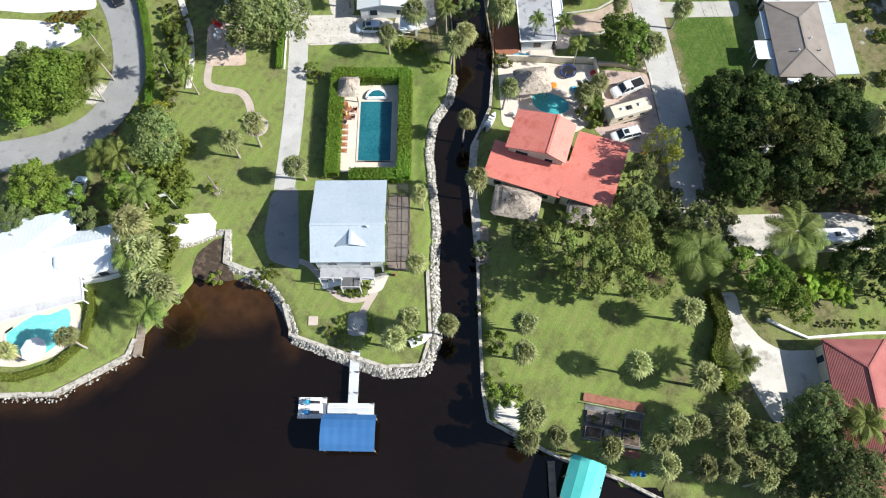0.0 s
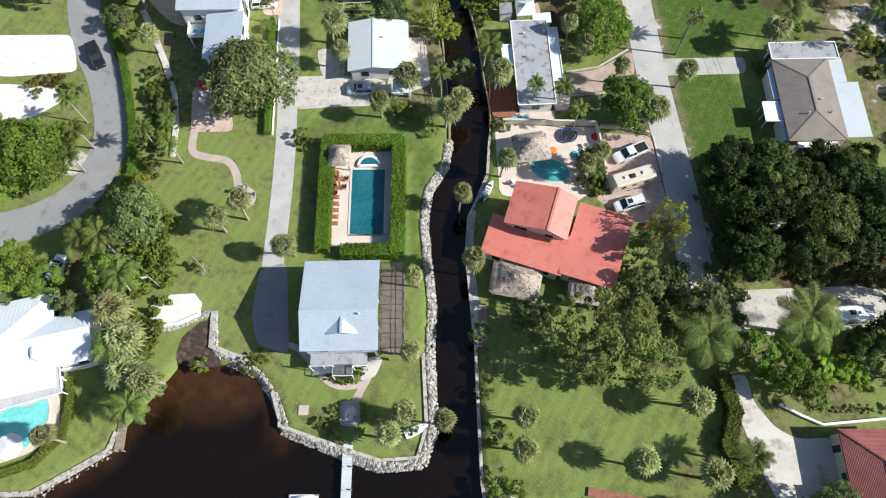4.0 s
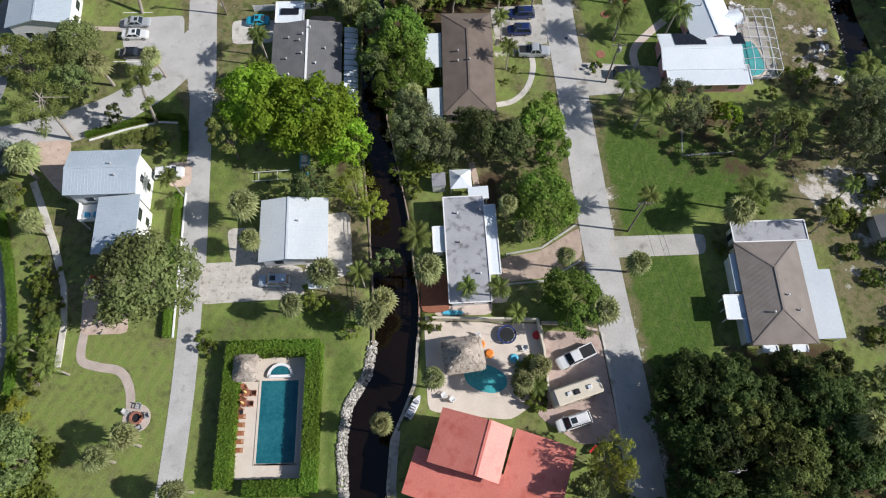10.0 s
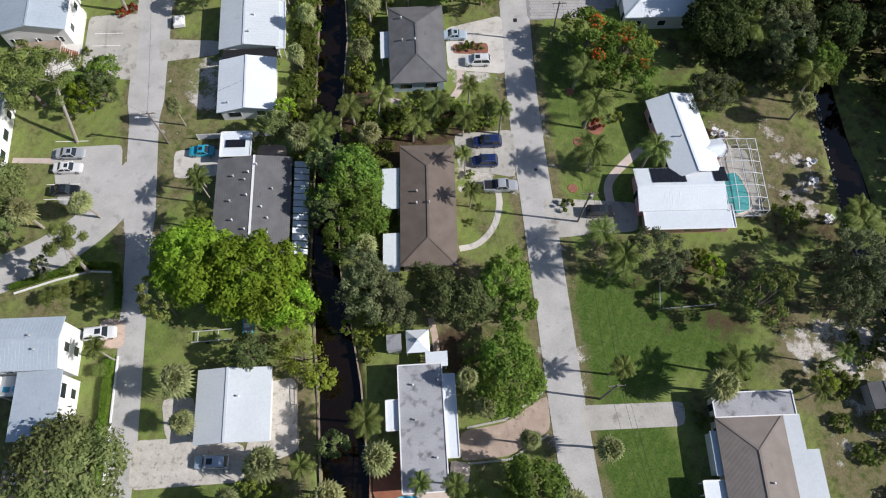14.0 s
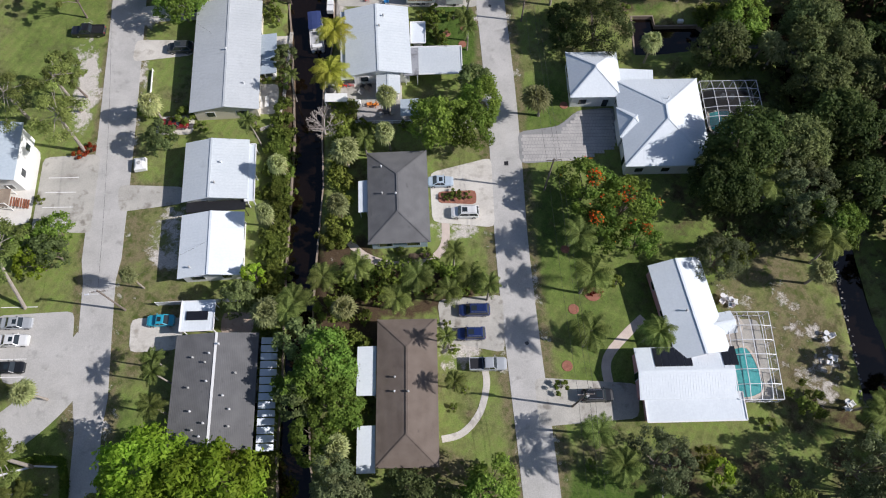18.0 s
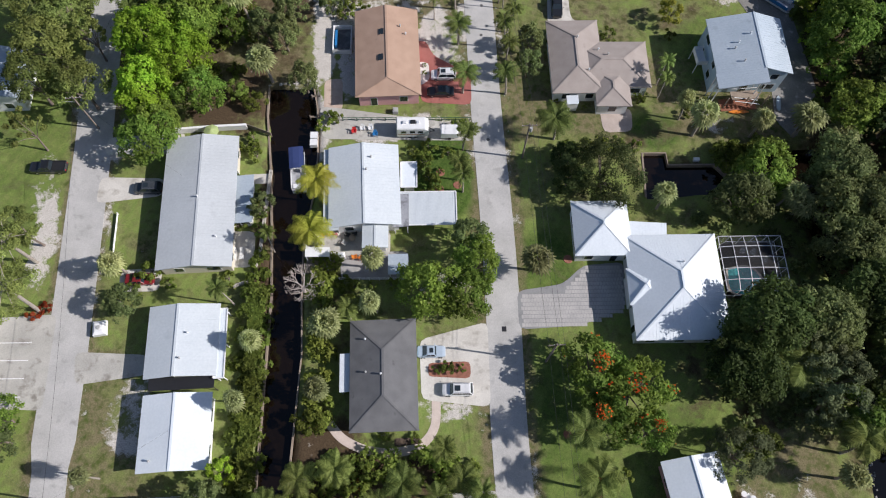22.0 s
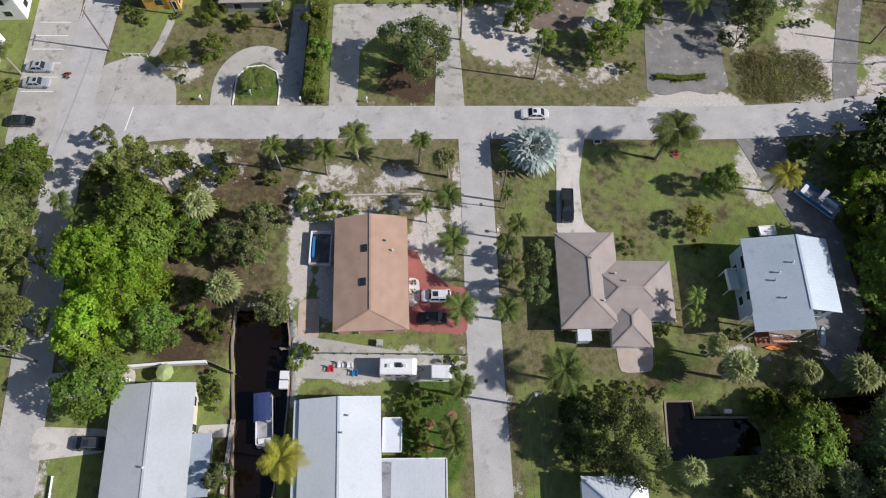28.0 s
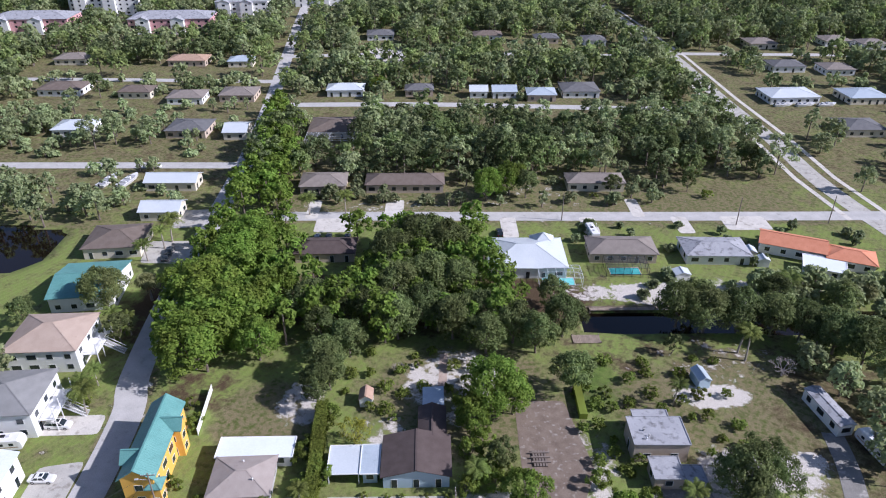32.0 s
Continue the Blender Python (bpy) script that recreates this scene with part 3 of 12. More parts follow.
RIVER = WEST_SHORE + WEST_CANAL + EAST_CANAL + EAST_SHORE + [(700, -420), (-700, -420)]
CREEK = [(92, 60), (95, 60), (92.5, 100), (91, 120), (89.5, 140), (90, 165), (92, 183), (91, 190.6), (80.6, 190.2), (79.4, 187), (79.8, 183), (84, 181), (86.4, 165), (85.8, 143), (85.4, 128), (84.8, 117), (87.6, 100)]
INLET = [(59.4, 189.7), (63.4, 189.7), (63.5, 187.4), (71.3, 187.4), (73, 185.4), (73, 182), (59, 181.4)]
NORTH_CANAL = [(63, 311), (140, 309), (180, 311), (180, 319), (140, 320), (63, 320)]
WEST_BASIN = [(-180, 338), (-88, 340), (-84, 352), (-86, 364), (-100, 368), (-180, 366)]
WATERS = [RIVER, CREEK, INLET, NORTH_CANAL, WEST_BASIN]


def depth_inside(px, py, poly):
    """Metres from each point to the outline, above zero inside it."""
    inside = np.zeros(px.shape, bool)
    best = np.full(px.shape, 1e9)
    for (ax, ay), (bx, by) in zip(poly, poly[1:] + poly[:1]):
        cross = ((ay > py) != (by > py)) & (px < (bx - ax) * (py - ay) / ((by - ay) or 1e-9) + ax)
        inside ^= cross
        t = np.clip(((px - ax) * (bx - ax) + (py - ay) * (by - ay)) / ((bx - ax) ** 2 + (by - ay) ** 2), 0, 1)
        best = np.minimum(best, np.hypot(px - ax - t * (bx - ax), py - ay - t * (by - ay)))
    return np.where(inside, best, -best)


# masks of the ground's cover: (x, y, radius across, radius along, strength)
SAND = [(4.6, 216, 2.6, 12, 0.8), (88.4, 201, 2.5, 5, 0.4), (73, 131, 7, 9, 0.34), (79, 124, 4, 7, 0.4), (73, 196, 4, 3, 0.5), (92, 326, 34, 4, 0.7), (132, 386, 20, 6, 0.5), (80, 262, 4, 12, 0.6), (80, 88, 9, 14, 0.3), (70, 241, 10, 3, 0.9), (68, 248, 2, 8, 0.5), (80, 228, 4, 8, 0.6), (97, 250, 3, 9, 0.9), (70, 240.4, 10, 1.8, 1.2), (-20, 247, 5, 3, 0.6), (34, 258, 4, 5, 1.0), (9.5, 213, 2.2, 12, 0.75), (16, 203.4, 10, 2.0, 0.9), (-29, 176, 1.5, 30, 0.5), (29.5, 222, 1.2, 14, 0.6), (24, 147, 6, 2, 0.6), (26, 167, 5, 2.5, 0.6), (79, 97, 8, 5, 0.55), (90, 94, 10, 7, 0.5), (25, 129, 4, 5, 0.6), (-20, 147, 4, 6, 0.6), (-38, 175, 2.5, 10, 0.6), (-40, 185, 2, 7, 0.5), (2, 196, 5, 10, 0.8),
        (18, 195, 14, 3.2, 0.6), (25, 213, 4, 8, 0.8), (14, 224, 13, 5, 0.55), (-16, 228, 10, 5, 0.7), (38, 256, 7, 7, 1.0), (52, 248, 14, 4, 0.4), (93, 250, 6, 14, 0.7), (90, 268, 12, 6, 0.7), (32, 293, 12, 12, 0.62), (-1, 287, 5, 7, 0.7),
        (86, 288, 8, 4, 0.95), (92, 300, 14, 8, 0.35), (55, 268, 7, 14, 0.5), (100, 330, 40, 4, 0.7), (112, 388, 20, 8, 0.5), (60, 395, 22, 9, 0.35), (17, 276, 5, 8, 0.5), (-62, 70, 7, 3, 0.5), (105, 246, 12, 6, 0.6)]
LUSH = [(-45, 190, 9, 22, 0.45), (76, 124, 14, 14, 0.15), (62, 194, 5, 4, 1.0), (46, 100, 10, 10, 1.2), (60, 97, 14, 6, 0.45), (46, 78, 8, 14, 1), (50, 101, 16, 8, 1), (-12, 76, 14, 5, 0.5), (-36, 58, 14, 22, 0.15), (42, 145, 7, 14, 0.6), (41, 169, 6, 8, 0.7), (52, 222, 18, 10, 0.25), (44, 243, 12, 2.5, 0.4), (-5, 244, 4, 4, 0.8), (26, 186, 6, 8, 1.2), (-10, 30, 16, 10, 0.25), (20, 26, 20, 14, 0.3), (-52, 28, 10, 8, 0.3), (60, 135, 12, 16, 0.5), (48, 128, 8, 12, 0.5), (-24, 110, 5, 14, 0.5), (-36, 117, 9, 4, 0.6),
        (62, 292, 6, 10, 0.7), (-22, 147, 8, 10, 0.3), (74, 210, 8, 10, 0.6), (-2, 60, 3, 16, 0.6)]
DRY = [(-16, 251, 9, 7, 0.8), (-4, 256, 9, 5, 0.6), (112, 276, 16, 26, 0.5), (75, 130, 10, 13, 0.55), (70, 196, 5, 4, 0.6), (58, 222, 18, 10, 0.3), (82, 96, 14, 10, 0.9), (84, 82, 12, 14, 0.6), (80, 130, 14, 26, 0.15), (14, 226, 24, 9, 0.8), (-9, 208, 12, 12, 0.7), (-8, 283, 10, 10, 0.7), (34, 288, 22, 16, 0.6), (88, 286, 24, 18, 0.6), (60, 246, 40, 8, 0.5), (88, 246, 10, 8, 0.7), (110, 380, 34, 14, 0.8), (-24, 140, 8, 16, 0.4), (40, 206, 5, 14, 0.4), (24, 106, 8, 6, 0.5), (-90, 400, 60, 40, 0.3), (60, 200, 18, 12, 0.4), (86, 200, 14, 14, 0.4), (-44, 102, 6, 20, 0.3), (50, 20, 10, 40, 0.25), (-4, 88, 5, 9, 0.8)]
# mulch beds; the spot at (62, 106) paints tree shade onto the lawn
MULCH_AND_SHADE = [(62, 222, 20, 10, 0.2), (112, 280, 16, 26, 0.4), (80, 302, 26, 8, 0.35), (-5, 256, 10, 6, 0.3), (-11, 199, 8, 5, 0.8), (88.4, 200, 3, 8, 0.6), (22, 246.5, 6, 6, 0.9), (78, 122, 12, 12, 0.3), (62, 106, 14, 7, 0.5), (84, 112, 8, 8, 0.5), (24, 190, 2, 7, 0.1), (-2, 178, 3, 22, 0.7), (9, 137, 7, 10, 0.8), (17, 137, 12, 4, 0.8), (64, 62, 10, 14, 0.6), (9, 176, 4, 20, 0.4), (-9, 222, 16, 14, 0.5), (-5, 110, 6, 12, 0.5), (22, 98, 7, 4, 0.6), (72, 152, 12, 10, 0.35), (88, 160, 12, 30, 0.4), (-56, 66, 3, 40, 0.4), (60, 55, 16, 12, 0.7), (30, 40, 14, 8, 0.4), (20, 325, 60, 14, 0.8), (-36, 325, 16, 20, 0.8), (-24, 290, 8, 10, 0.5), (100, 190, 12, 40, 0.7), (-14, 212, 18, 16, 0.5), (60, 190, 10, 7, 0.3), (-26, 210, 6, 22, 0.5), (54, 273, 6, 12, 0.5)]


# worn shoulders: a road's line and half its width
VERGES = [([(40, 48), (39.6, 62.4), (38.6, 73.8), (37.4, 88), (36.6, 103), (35.8, 118), (35.0, 132.2), (34.5, 146), (34.5, 160.3), (34.2, 177), (33.3, 199), (32.9, 217), (32.3, 234)], 2.65),
          ([(-28.2, 117), (-30.2, 139.7), (-31.0, 156), (-31.8, 170), (-33.2, 191), (-34.6, 208), (-35.6, 224), (-36, 237), (-36.2, 250), (-35.6, 267), (-36.5, 285), (-41.5, 325), (-42, 353)], 2.3),
          ([(-38, 237), (9.3, 236.9), (38.4, 237.1), (77.3, 237.3), (104.2, 239.9), (150, 247)], 3.3), ([(-24, 372.8), (85, 371.5), (162, 371)], 3.0)]


def build_ground():
    xs = np.concatenate([[-2600, -1800, -1200, -800, -550, -380, -280, -220, -180], np.arange(-150, -66, 3.0), np.arange(-66, 100, 1.0), np.arange(100, 152, 3.0), [180, 230, 300, 400, 560, 800, 1200, 1800, 2600]])
    ys = np.concatenate([[-2600, -1500, -900, -600, -430, -420, -300, -200, -120, -80, -50, -35], np.arange(-24, 6, 3.0), np.arange(6, 322, 1.0), np.arange(322, 378, 3.0), [400, 440, 500, 580, 700, 900, 1200, 1700, 2600, 4200]])
    X, Y = np.meshgrid(xs, ys)
    px, py = X.ravel(), Y.ravel()
    d = np.max([depth_inside(px, py, w) for w in WATERS], axis=0)
    s = np.clip((d + 0.15) / 1.1, 0, 1)
    z = -2.6 * s * s * (3 - 2 * s)
    nx, ny = len(xs), len(ys)
    i = (np.arange(ny - 1)[:, None] * nx + np.arange(nx - 1)[None, :]).ravel()
    me = bpy.data.meshes.new("ground")
    me.from_pydata(np.stack([px, py, z], 1).tolist(), [], np.stack([i, i + 1, i + nx + 1, i + nx], 1).tolist())
    for key, blobs in (("sand", SAND), ("lush", LUSH), ("dry", DRY), ("mulch", MULCH_AND_SHADE)):
        v = np.zeros(px.shape)
        for bx, by, rx, ry, k in blobs:
            q = ((px - bx) / rx) ** 2 + ((py - by) / ry) ** 2
            v = np.maximum(v, k * np.clip(1.5 - q, 0, 1))
        if key in ("dry", "sand"):
            for line, half in VERGES:
                for (ax, ay), (bx, by) in zip(line, line[1:]):
                    t = np.clip(((px - ax) * (bx - ax) + (py - ay) * (by - ay)) / ((bx - ax) ** 2 + (by - ay) ** 2), 0, 1)
                    away = np.hypot(px - ax - t * (bx - ax), py - ay - t * (by - ay)) - half
                    v = np.maximum(v, (0.8 if key == "dry" else 0.34) * np.clip(1.4 - away / 1.5, 0, 1))
        if key in ("dry", "mulch"):
            v = np.where(py > 378, np.maximum(v, 0.5 if key == "dry" else 0.25), v)
        me.attributes.new(key, "FLOAT", "POINT").data.foreach_set("value", v.astype(np.float32))
    me.materials.append(GROUND)
    me.polygons.foreach_set("use_smooth", [True] * len(me.polygons))
    tagged(new("ground", me), "mown lawns with dry and sandy patches", "ground", kind="structure")


def build_water():
    xs = np.concatenate([[-2600, -700, -200, -110], np.arange(-80, 40, 2.0), [60, 110, 200, 700, 2600]])
    ys = np.concatenate([[-2600, -420, -150, -40], np.arange(-20, 90, 2.0), [130, 210, 380, 420]])
    X, Y = np.meshgrid(xs, ys)
    px, py = X.ravel(), Y.ravel()
    nx, ny = len(xs), len(ys)
    i = (np.arange(ny - 1)[:, None] * nx + np.arange(nx - 1)[None, :]).ravel()
    me = bpy.data.meshes.new("water")
    me.from_pydata(np.stack([px, py, np.full(px.shape, -0.75)], 1).tolist(), [], np.stack([i, i + 1, i + nx + 1, i + nx], 1).tolist())
    q = ((px + 33) / 11) ** 2 + ((py - 33.5) / 6) ** 2
    v = 1.0 * np.clip(1.25 - q, 0, 1)
    v = np.maximum(v, 0.7 * np.clip(1.2 - np.abs(depth_inside(px, py, RIVER)) / 2.6, 0, 1) * (px < -20))
    me.attributes.new("shallow", "FLOAT", "POINT").data.foreach_set("value", v.astype(np.float32))
    me.materials.append(WATER)
    tagged(new("water", me), "still tea-brown river and canal water", "water", kind="structure")


build_ground()
build_water()


def ribbon(pts, widths, z0, z1):
    """A strip along a line of points, mitred at its bends."""
    g = Geo()
    n = len(pts)
    P = [Vector((*p, 0)) for p in pts]
    lefts, rights = [], []
    for k in range(n):
        a, b = P[max(k - 1, 0)], P[min(k + 1, n - 1)]
        d = (b - a).normalized()
        s = Vector((-d.y, d.x, 0)) * (widths[k] / 2 if isinstance(widths, (list, tuple)) else widths / 2)
        lefts.append(P[k] + s)
        rights.append(P[k] - s)
    vs, fs = [], []
    for l, r in zip(lefts, rights):
        vs += [(l.x, l.y, z0), (l.x, l.y, z1), (r.x, r.y, z1), (r.x, r.y, z0)]
    for k in range(n - 1):
        o = 4 * k
        fs += [(o, o + 1, o + 5, o + 4)[::-1], (o + 1, o + 2, o + 6, o + 5)[::-1], (o + 2, o + 3, o + 7, o + 6)[::-1]]
    fs += [(0, 1, 2, 3)[::-1], tuple(4 * (n - 1) + i for i in range(4))]
    return g.add(vs, fs)


def smooth_line(pts, k=5):
    """A soft curve through the points."""
    out = []
    n = len(pts)
    for i in range(n - 1):
        p0, p1, p2, p3 = (Vector(pts[max(0, min(n - 1, j))]) for j in (i - 1, i, i + 1, i + 2))
        for j in range(k):
            t = j / k
            out.append(tuple(0.5 * ((2 * p1) + (p2 - p0) * t + (2 * p0 - 5 * p1 + 4 * p2 - p3) * t * t + (3 * p1 - p0 - 3 * p2 + p3) * t ** 3)))
    return out + [tuple(pts[-1])]


def road(name, pts, width, material, label, z=0.04, soft=5):
    line = smooth_line(pts, soft) if soft else pts
    return solid(name, ribbon(line, width, -0.2, z), material, label, "road", kind="structure")


def slab(name, pts, material, label, z=0.05, category="driveway"):
    """A paved area drawn by its outline, corners rounded."""
    out = []
    n = len(pts)
    for i, p in enumerate(pts):
        p, a, b = Vector(p), Vector(pts[i - 1]), Vector(pts[(i + 1) % n])
        r = min(1.1, (a - p).length * 0.3, (b - p).length * 0.3)
        u, v = p + (a - p).normalized() * r, p + (b - p).normalized() * r
        out += [tuple(u), tuple(u * 0.25 + p * 0.5 + v * 0.25), tuple(v)]
    return solid(name, Geo().prism(out, -0.2, z), material, label, category, kind="structure")


road("road_west_loop", [(-110, 55), (-90, 55), (-73.7, 57.1), (-64.8, 59.3), (-58.6, 63.5), (-55.8, 69.2), (-55.2, 76.3), (-58, 85.9), (-62, 93.8), (-65, 103), (-66, 112), (-65, 124), (-64, 140)], 6.0, GREY_ASPHALT, "curving grey asphalt street")
road("road_west_branch", [(-66, 106), (-75, 111), (-95, 118)], 5.5, CONCRETE, "pale concrete side street", 0.048)
road("road_west", [(-25.9, 51), (-25.5, 65.7), (-25.8, 80), (-27.0, 100), (-28.2, 117), (-30.2, 139.7), (-31.0, 156), (-31.8, 170), (-33.2, 191), (-34.6, 208), (-35.6, 224), (-36, 237), (-36.2, 250), (-35.6, 267), (-36.5, 285), (-39.2, 296), (-41.5, 325), (-42, 353), (-42.5, 380), (-44, 430), (-48.5, 489), (-56, 570), (-66, 680), (-80, 850)],
     [3.4] * 11 + [3.9] * 10 + [5.0] * 5 + [6.2] * 30 + [6.6] * 64, ASPHALT, "narrow pale asphalt lane")
road("road_main", [(40.2, 46), (39.9, 50.1), (39.6, 62.4), (38.6, 73.8), (37.4, 88), (36.6, 103), (35.8, 118), (35.0, 132.2), (34.5, 146), (34.5, 160.3), (34.2, 177), (33.3, 199), (32.9, 217), (32.3, 236)], 5.3, ASPHALT, "pale worn asphalt street with tree shade", 0.044)
road("road_cross", [(-38, 237), (-26, 236.9), (9.3, 236.9), (38.4, 237.1), (77.3, 237.3), (104.2, 239.9), (150, 247), (240, 262)], [6.6] * 36, ASPHALT, "pale asphalt cross street", 0.052)
road("road_north", [(-24, 372.8), (14.6, 372.4), (85, 371.5), (162, 371), (320, 371)], 6.0, ASPHALT, "pale asphalt street between gardens", 0.048)
road("road_diagonal", [(172, 330), (165, 368), (162, 400), (163, 440), (161.5, 490), (162, 568), (155, 700), (142, 900)], 7.0, CONCRETE, "straight pale through road", 0.044)
road("road_far_west", [(-320, 416), (-133, 415), (-46, 414)], 5.5, ASPHALT, "pale residential street", 0.048)
road("road_far_west", [(-400, 530), (-185, 527), (-50, 521)], 5.5, ASPHALT, "pale residential street", 0.048)
road("road_far_east", [(163, 574), (285, 569), (420, 566)], 6, ASPHALT, "pale residential street", 0.048)
road("road_far_middle", [(-48, 484), (25, 484), (107, 478), (160, 476)], 6, ASPHALT, "pale residential street", 0.048)
road("road_far_middle", [(-58, 570), (28, 576), (160, 568)], 6, ASPHALT, "pale residential street", 0.048)
for _dx in (-7.2, 7.2):
    solid("footpath", ribbon([(165 + _dx, 368), (162 + _dx, 400), (163 + _dx, 440), (161.5 + _dx, 490), (162 + _dx, 568), (155 + _dx, 700)], 1.8, -0.2, 0.05), BRIGHT_CONCRETE, "narrow concrete footpath beside the road", "footpath", kind="structure")

slab("driveway", [(-27.9, 50.6), (-23.7, 51.7), (-22.3, 37.0), (-27.3, 38.7), (-28.4, 43)], GREY_ASPHALT, "grey concrete driveway beside the stilt house", 0.052)
slab("patio", [(-42.6, 84.5), (-36.4, 85.4), (-34.6, 75.5), (-41.8, 75.4)], PAVER, "reddish brick patio", category="patio")
road("garden_path", [(-41.2, 76), (-41.0, 71.8), (-38.5, 70.6), (-35, 69.8), (-33.2, 67.2), (-32.6, 63.6)], 1.3, PALE_PAVER, "curved pale stone garden path", 0.03)
slab("driveway", [(-32.3, 104.6), (-28.4, 104.5), (-28.0, 100), (-31.8, 100)], PAVER, "brick driveway apron")
slab("driveway", [(-25.0, 86.5), (-16.3, 86.7), (-9, 85.6), (-8.6, 80.5), (-24.6, 79.8)], SHELL, "pale crushed shell driveway")
slab("driveway", [(-21.5, 92.3), (-16.7, 92.5), (-16.1, 86.6), (-20.3, 86.4)], SHELL, "pale crushed shell parking strip", 0.054)
slab("patio", [(-6.5, 94.3), (-2.2, 95), (-1.2, 84.5), (-8.9, 81.5), (-9, 84)], SHELL, "pale concrete yard behind the white house", 0.046, "patio")
slab("parking_yard", [(27.6, 74.6), (35.8, 73.9), (37.2, 58.4), (31.5, 57.8), (25.5, 62.1)], YARD_PAVER, "tan paver parking yard", category="yard")
slab("pool_deck", [(9.6, 76.4), (27.5, 75.6), (27.3, 65), (21.9, 61.5), (10, 63)], DECK_STONE, "cream stone pool deck", category="patio")
slab("driveway", [(21.5, 86.4), (28, 87.4), (34.6, 91.4), (34.6, 86.3), (28.6, 82.9), (21.5, 82.3)], PAVER, "brick driveway to the flat-roofed house")
slab("driveway", [(39, 89.6), (54.4, 89.8), (54, 86.3), (39, 86)], CONCRETE, "pale concrete driveway between lawns")
slab("parking_yard", [(41.5, 51), (44, 46.4), (64, 47), (69, 46), (68, 40.5), (46, 39.2), (39.5, 44), (37, 47)], SHELL, "sandy shell yard under trees", category="yard")
slab("driveway", [(41.6, 33.2), (44.9, 33.6), (45.2, 29.6), (47.7, 25.9), (50.4, 24.3), (56.6, 24.4), (56.2, 17.6), (51.0, 17.2), (50.2, 14.0), (47.2, 13.8), (45.2, 18.5), (43.4, 25)], BRIGHT_CONCRETE, "pale concrete forecourt")
slab("driveway", [(-84, 96), (-66, 96), (-64.4, 92), (-63.4, 88), (-75, 87), (-84, 88)], WHITE_CONCRETE, "wide white concrete driveway")
slab("driveway", [(-84, 86), (-74, 85.4), (-66.5, 84.6), (-64.6, 82), (-69, 78.6), (-84, 77)], WHITE_CONCRETE, "pale shell parking area", 0.046)
slab("parking_lot", [(-45, 134.5), (-33.2, 135), (-32, 124), (-42, 124)], ASPHALT, "grey asphalt car park with faded lines", 0.046, "car park")
slab("parking_lot", [(-43, 162), (-33.6, 162.5), (-33, 148), (-42.5, 148.5)], CONCRETE, "worn asphalt parking bays", 0.046, "car park")
slab("driveway", [(-24.4, 133.6), (-16, 133.6), (-16.6, 128.6), (-24, 128.3)], BRIGHT_CONCRETE, "bright concrete parking pad")
road("side_street", [(-72, 107), (-58, 109.5), (-50, 111.8), (-42, 115.5), (-35, 121.5), (-29.5, 130)], 6.4, ASPHALT, "pale side street joining the lane", 0.036)
slab("driveway", [(22.4, 135.6), (32.6, 136.2), (32.4, 127), (23, 129)], CONCRETE, "concrete parking pad in front of the brown house")
slab("driveway", [(36.5, 123.2), (52, 121.9), (51.4, 116.9), (36.8, 116)], CONCRETE, "concrete driveway with a dark car")
slab("driveway", [(-29.8, 156.6), (-18.9, 156), (-18.6, 153), (-29, 151.6)], CONCRETE, "concrete driveway between twin houses")
slab("driveway", [(21.6, 157.8), (32, 160.5), (32, 147.6), (21.9, 148.8)], BRIGHT_CONCRETE, "pale concrete driveway with a planted island")
slab("driveway", [(-31, 186), (-20.5, 185.7), (-20.3, 182.5), (-31, 181.2)], BRIGHT_CONCRETE, "white concrete driveway")
slab("driveway", [(36.8, 165.4), (44, 166.4), (47.5, 169.5), (54, 170), (53.4, 162.5), (46.2, 159.7), (36.8, 159.2)], GREY_ASPHALT, "grey bedding between grey driveway pavers")
slab("driveway", [(21.4, 213.4), (23.0, 213.2), (24.2, 210.2), (28.5, 207.4), (30.9, 207), (30.8, 199.6), (22.0, 200.2)], RED_PAVER, "red painted driveway")
slab("driveway", [(46.4, 235.2), (51.4, 235.2), (49.6, 226), (49.7, 218.4), (52.4, 216), (45.3, 216)], BRIGHT_CONCRETE, "pale concrete driveway")
slab("patio", [(53, 198.6), (58.6, 198.6), (58.3, 194), (53.3, 193.8)], PALE_PAVER, "pale paver patio", category="patio")
slab("patio", [(4.4, 199.5), (8.6, 199), (31, 195.4), (31, 192.4), (5.2, 193)], CONCRETE, "pale concrete strip with boats and trailers", 0.046, "yard")
road("gravel_track", [(81.6, 235.0), (82.6, 229.5), (85.2, 224.5), (87.0, 218), (87.9, 210), (88.2, 205)], 3.6, GRAVEL, "pale gravel track beside the stilt house")
road("driveway", [(-11.2, 238), (-11.2, 245.5), (-8.5, 250), (-4.5, 251), (-1, 248.5), (0.2, 244), (0.4, 238)], 3.6, CONCRETE, "horseshoe concrete driveway", 0.05)
slab("driveway", [(7.4, 238), (6.9, 262.5), (29.5, 262.5), (31, 238), (25.6, 238), (26, 252.5), (21, 256), (15, 255.5), (12.2, 252), (12.3, 238)], CONCRETE, "wide concrete horseshoe driveway")
slab("driveway", [(62.8, 243.4), (63.2, 247), (63.6, 254), (64.6, 262), (69, 264.6), (76.4, 264), (77.8, 258), (77.2, 250), (77.6, 244.6), (74, 242.8), (70, 243.8), (66, 242.6)], GRAVEL, "grey gravel forecourt with a planted island", 0.046)
slab("parking_lot", [(-33, 238), (-33, 248.5), (-27, 251), (-19.5, 244.5), (-18.6, 238)], CONCRETE, "open concrete apron at the corner", 0.046, "yard")
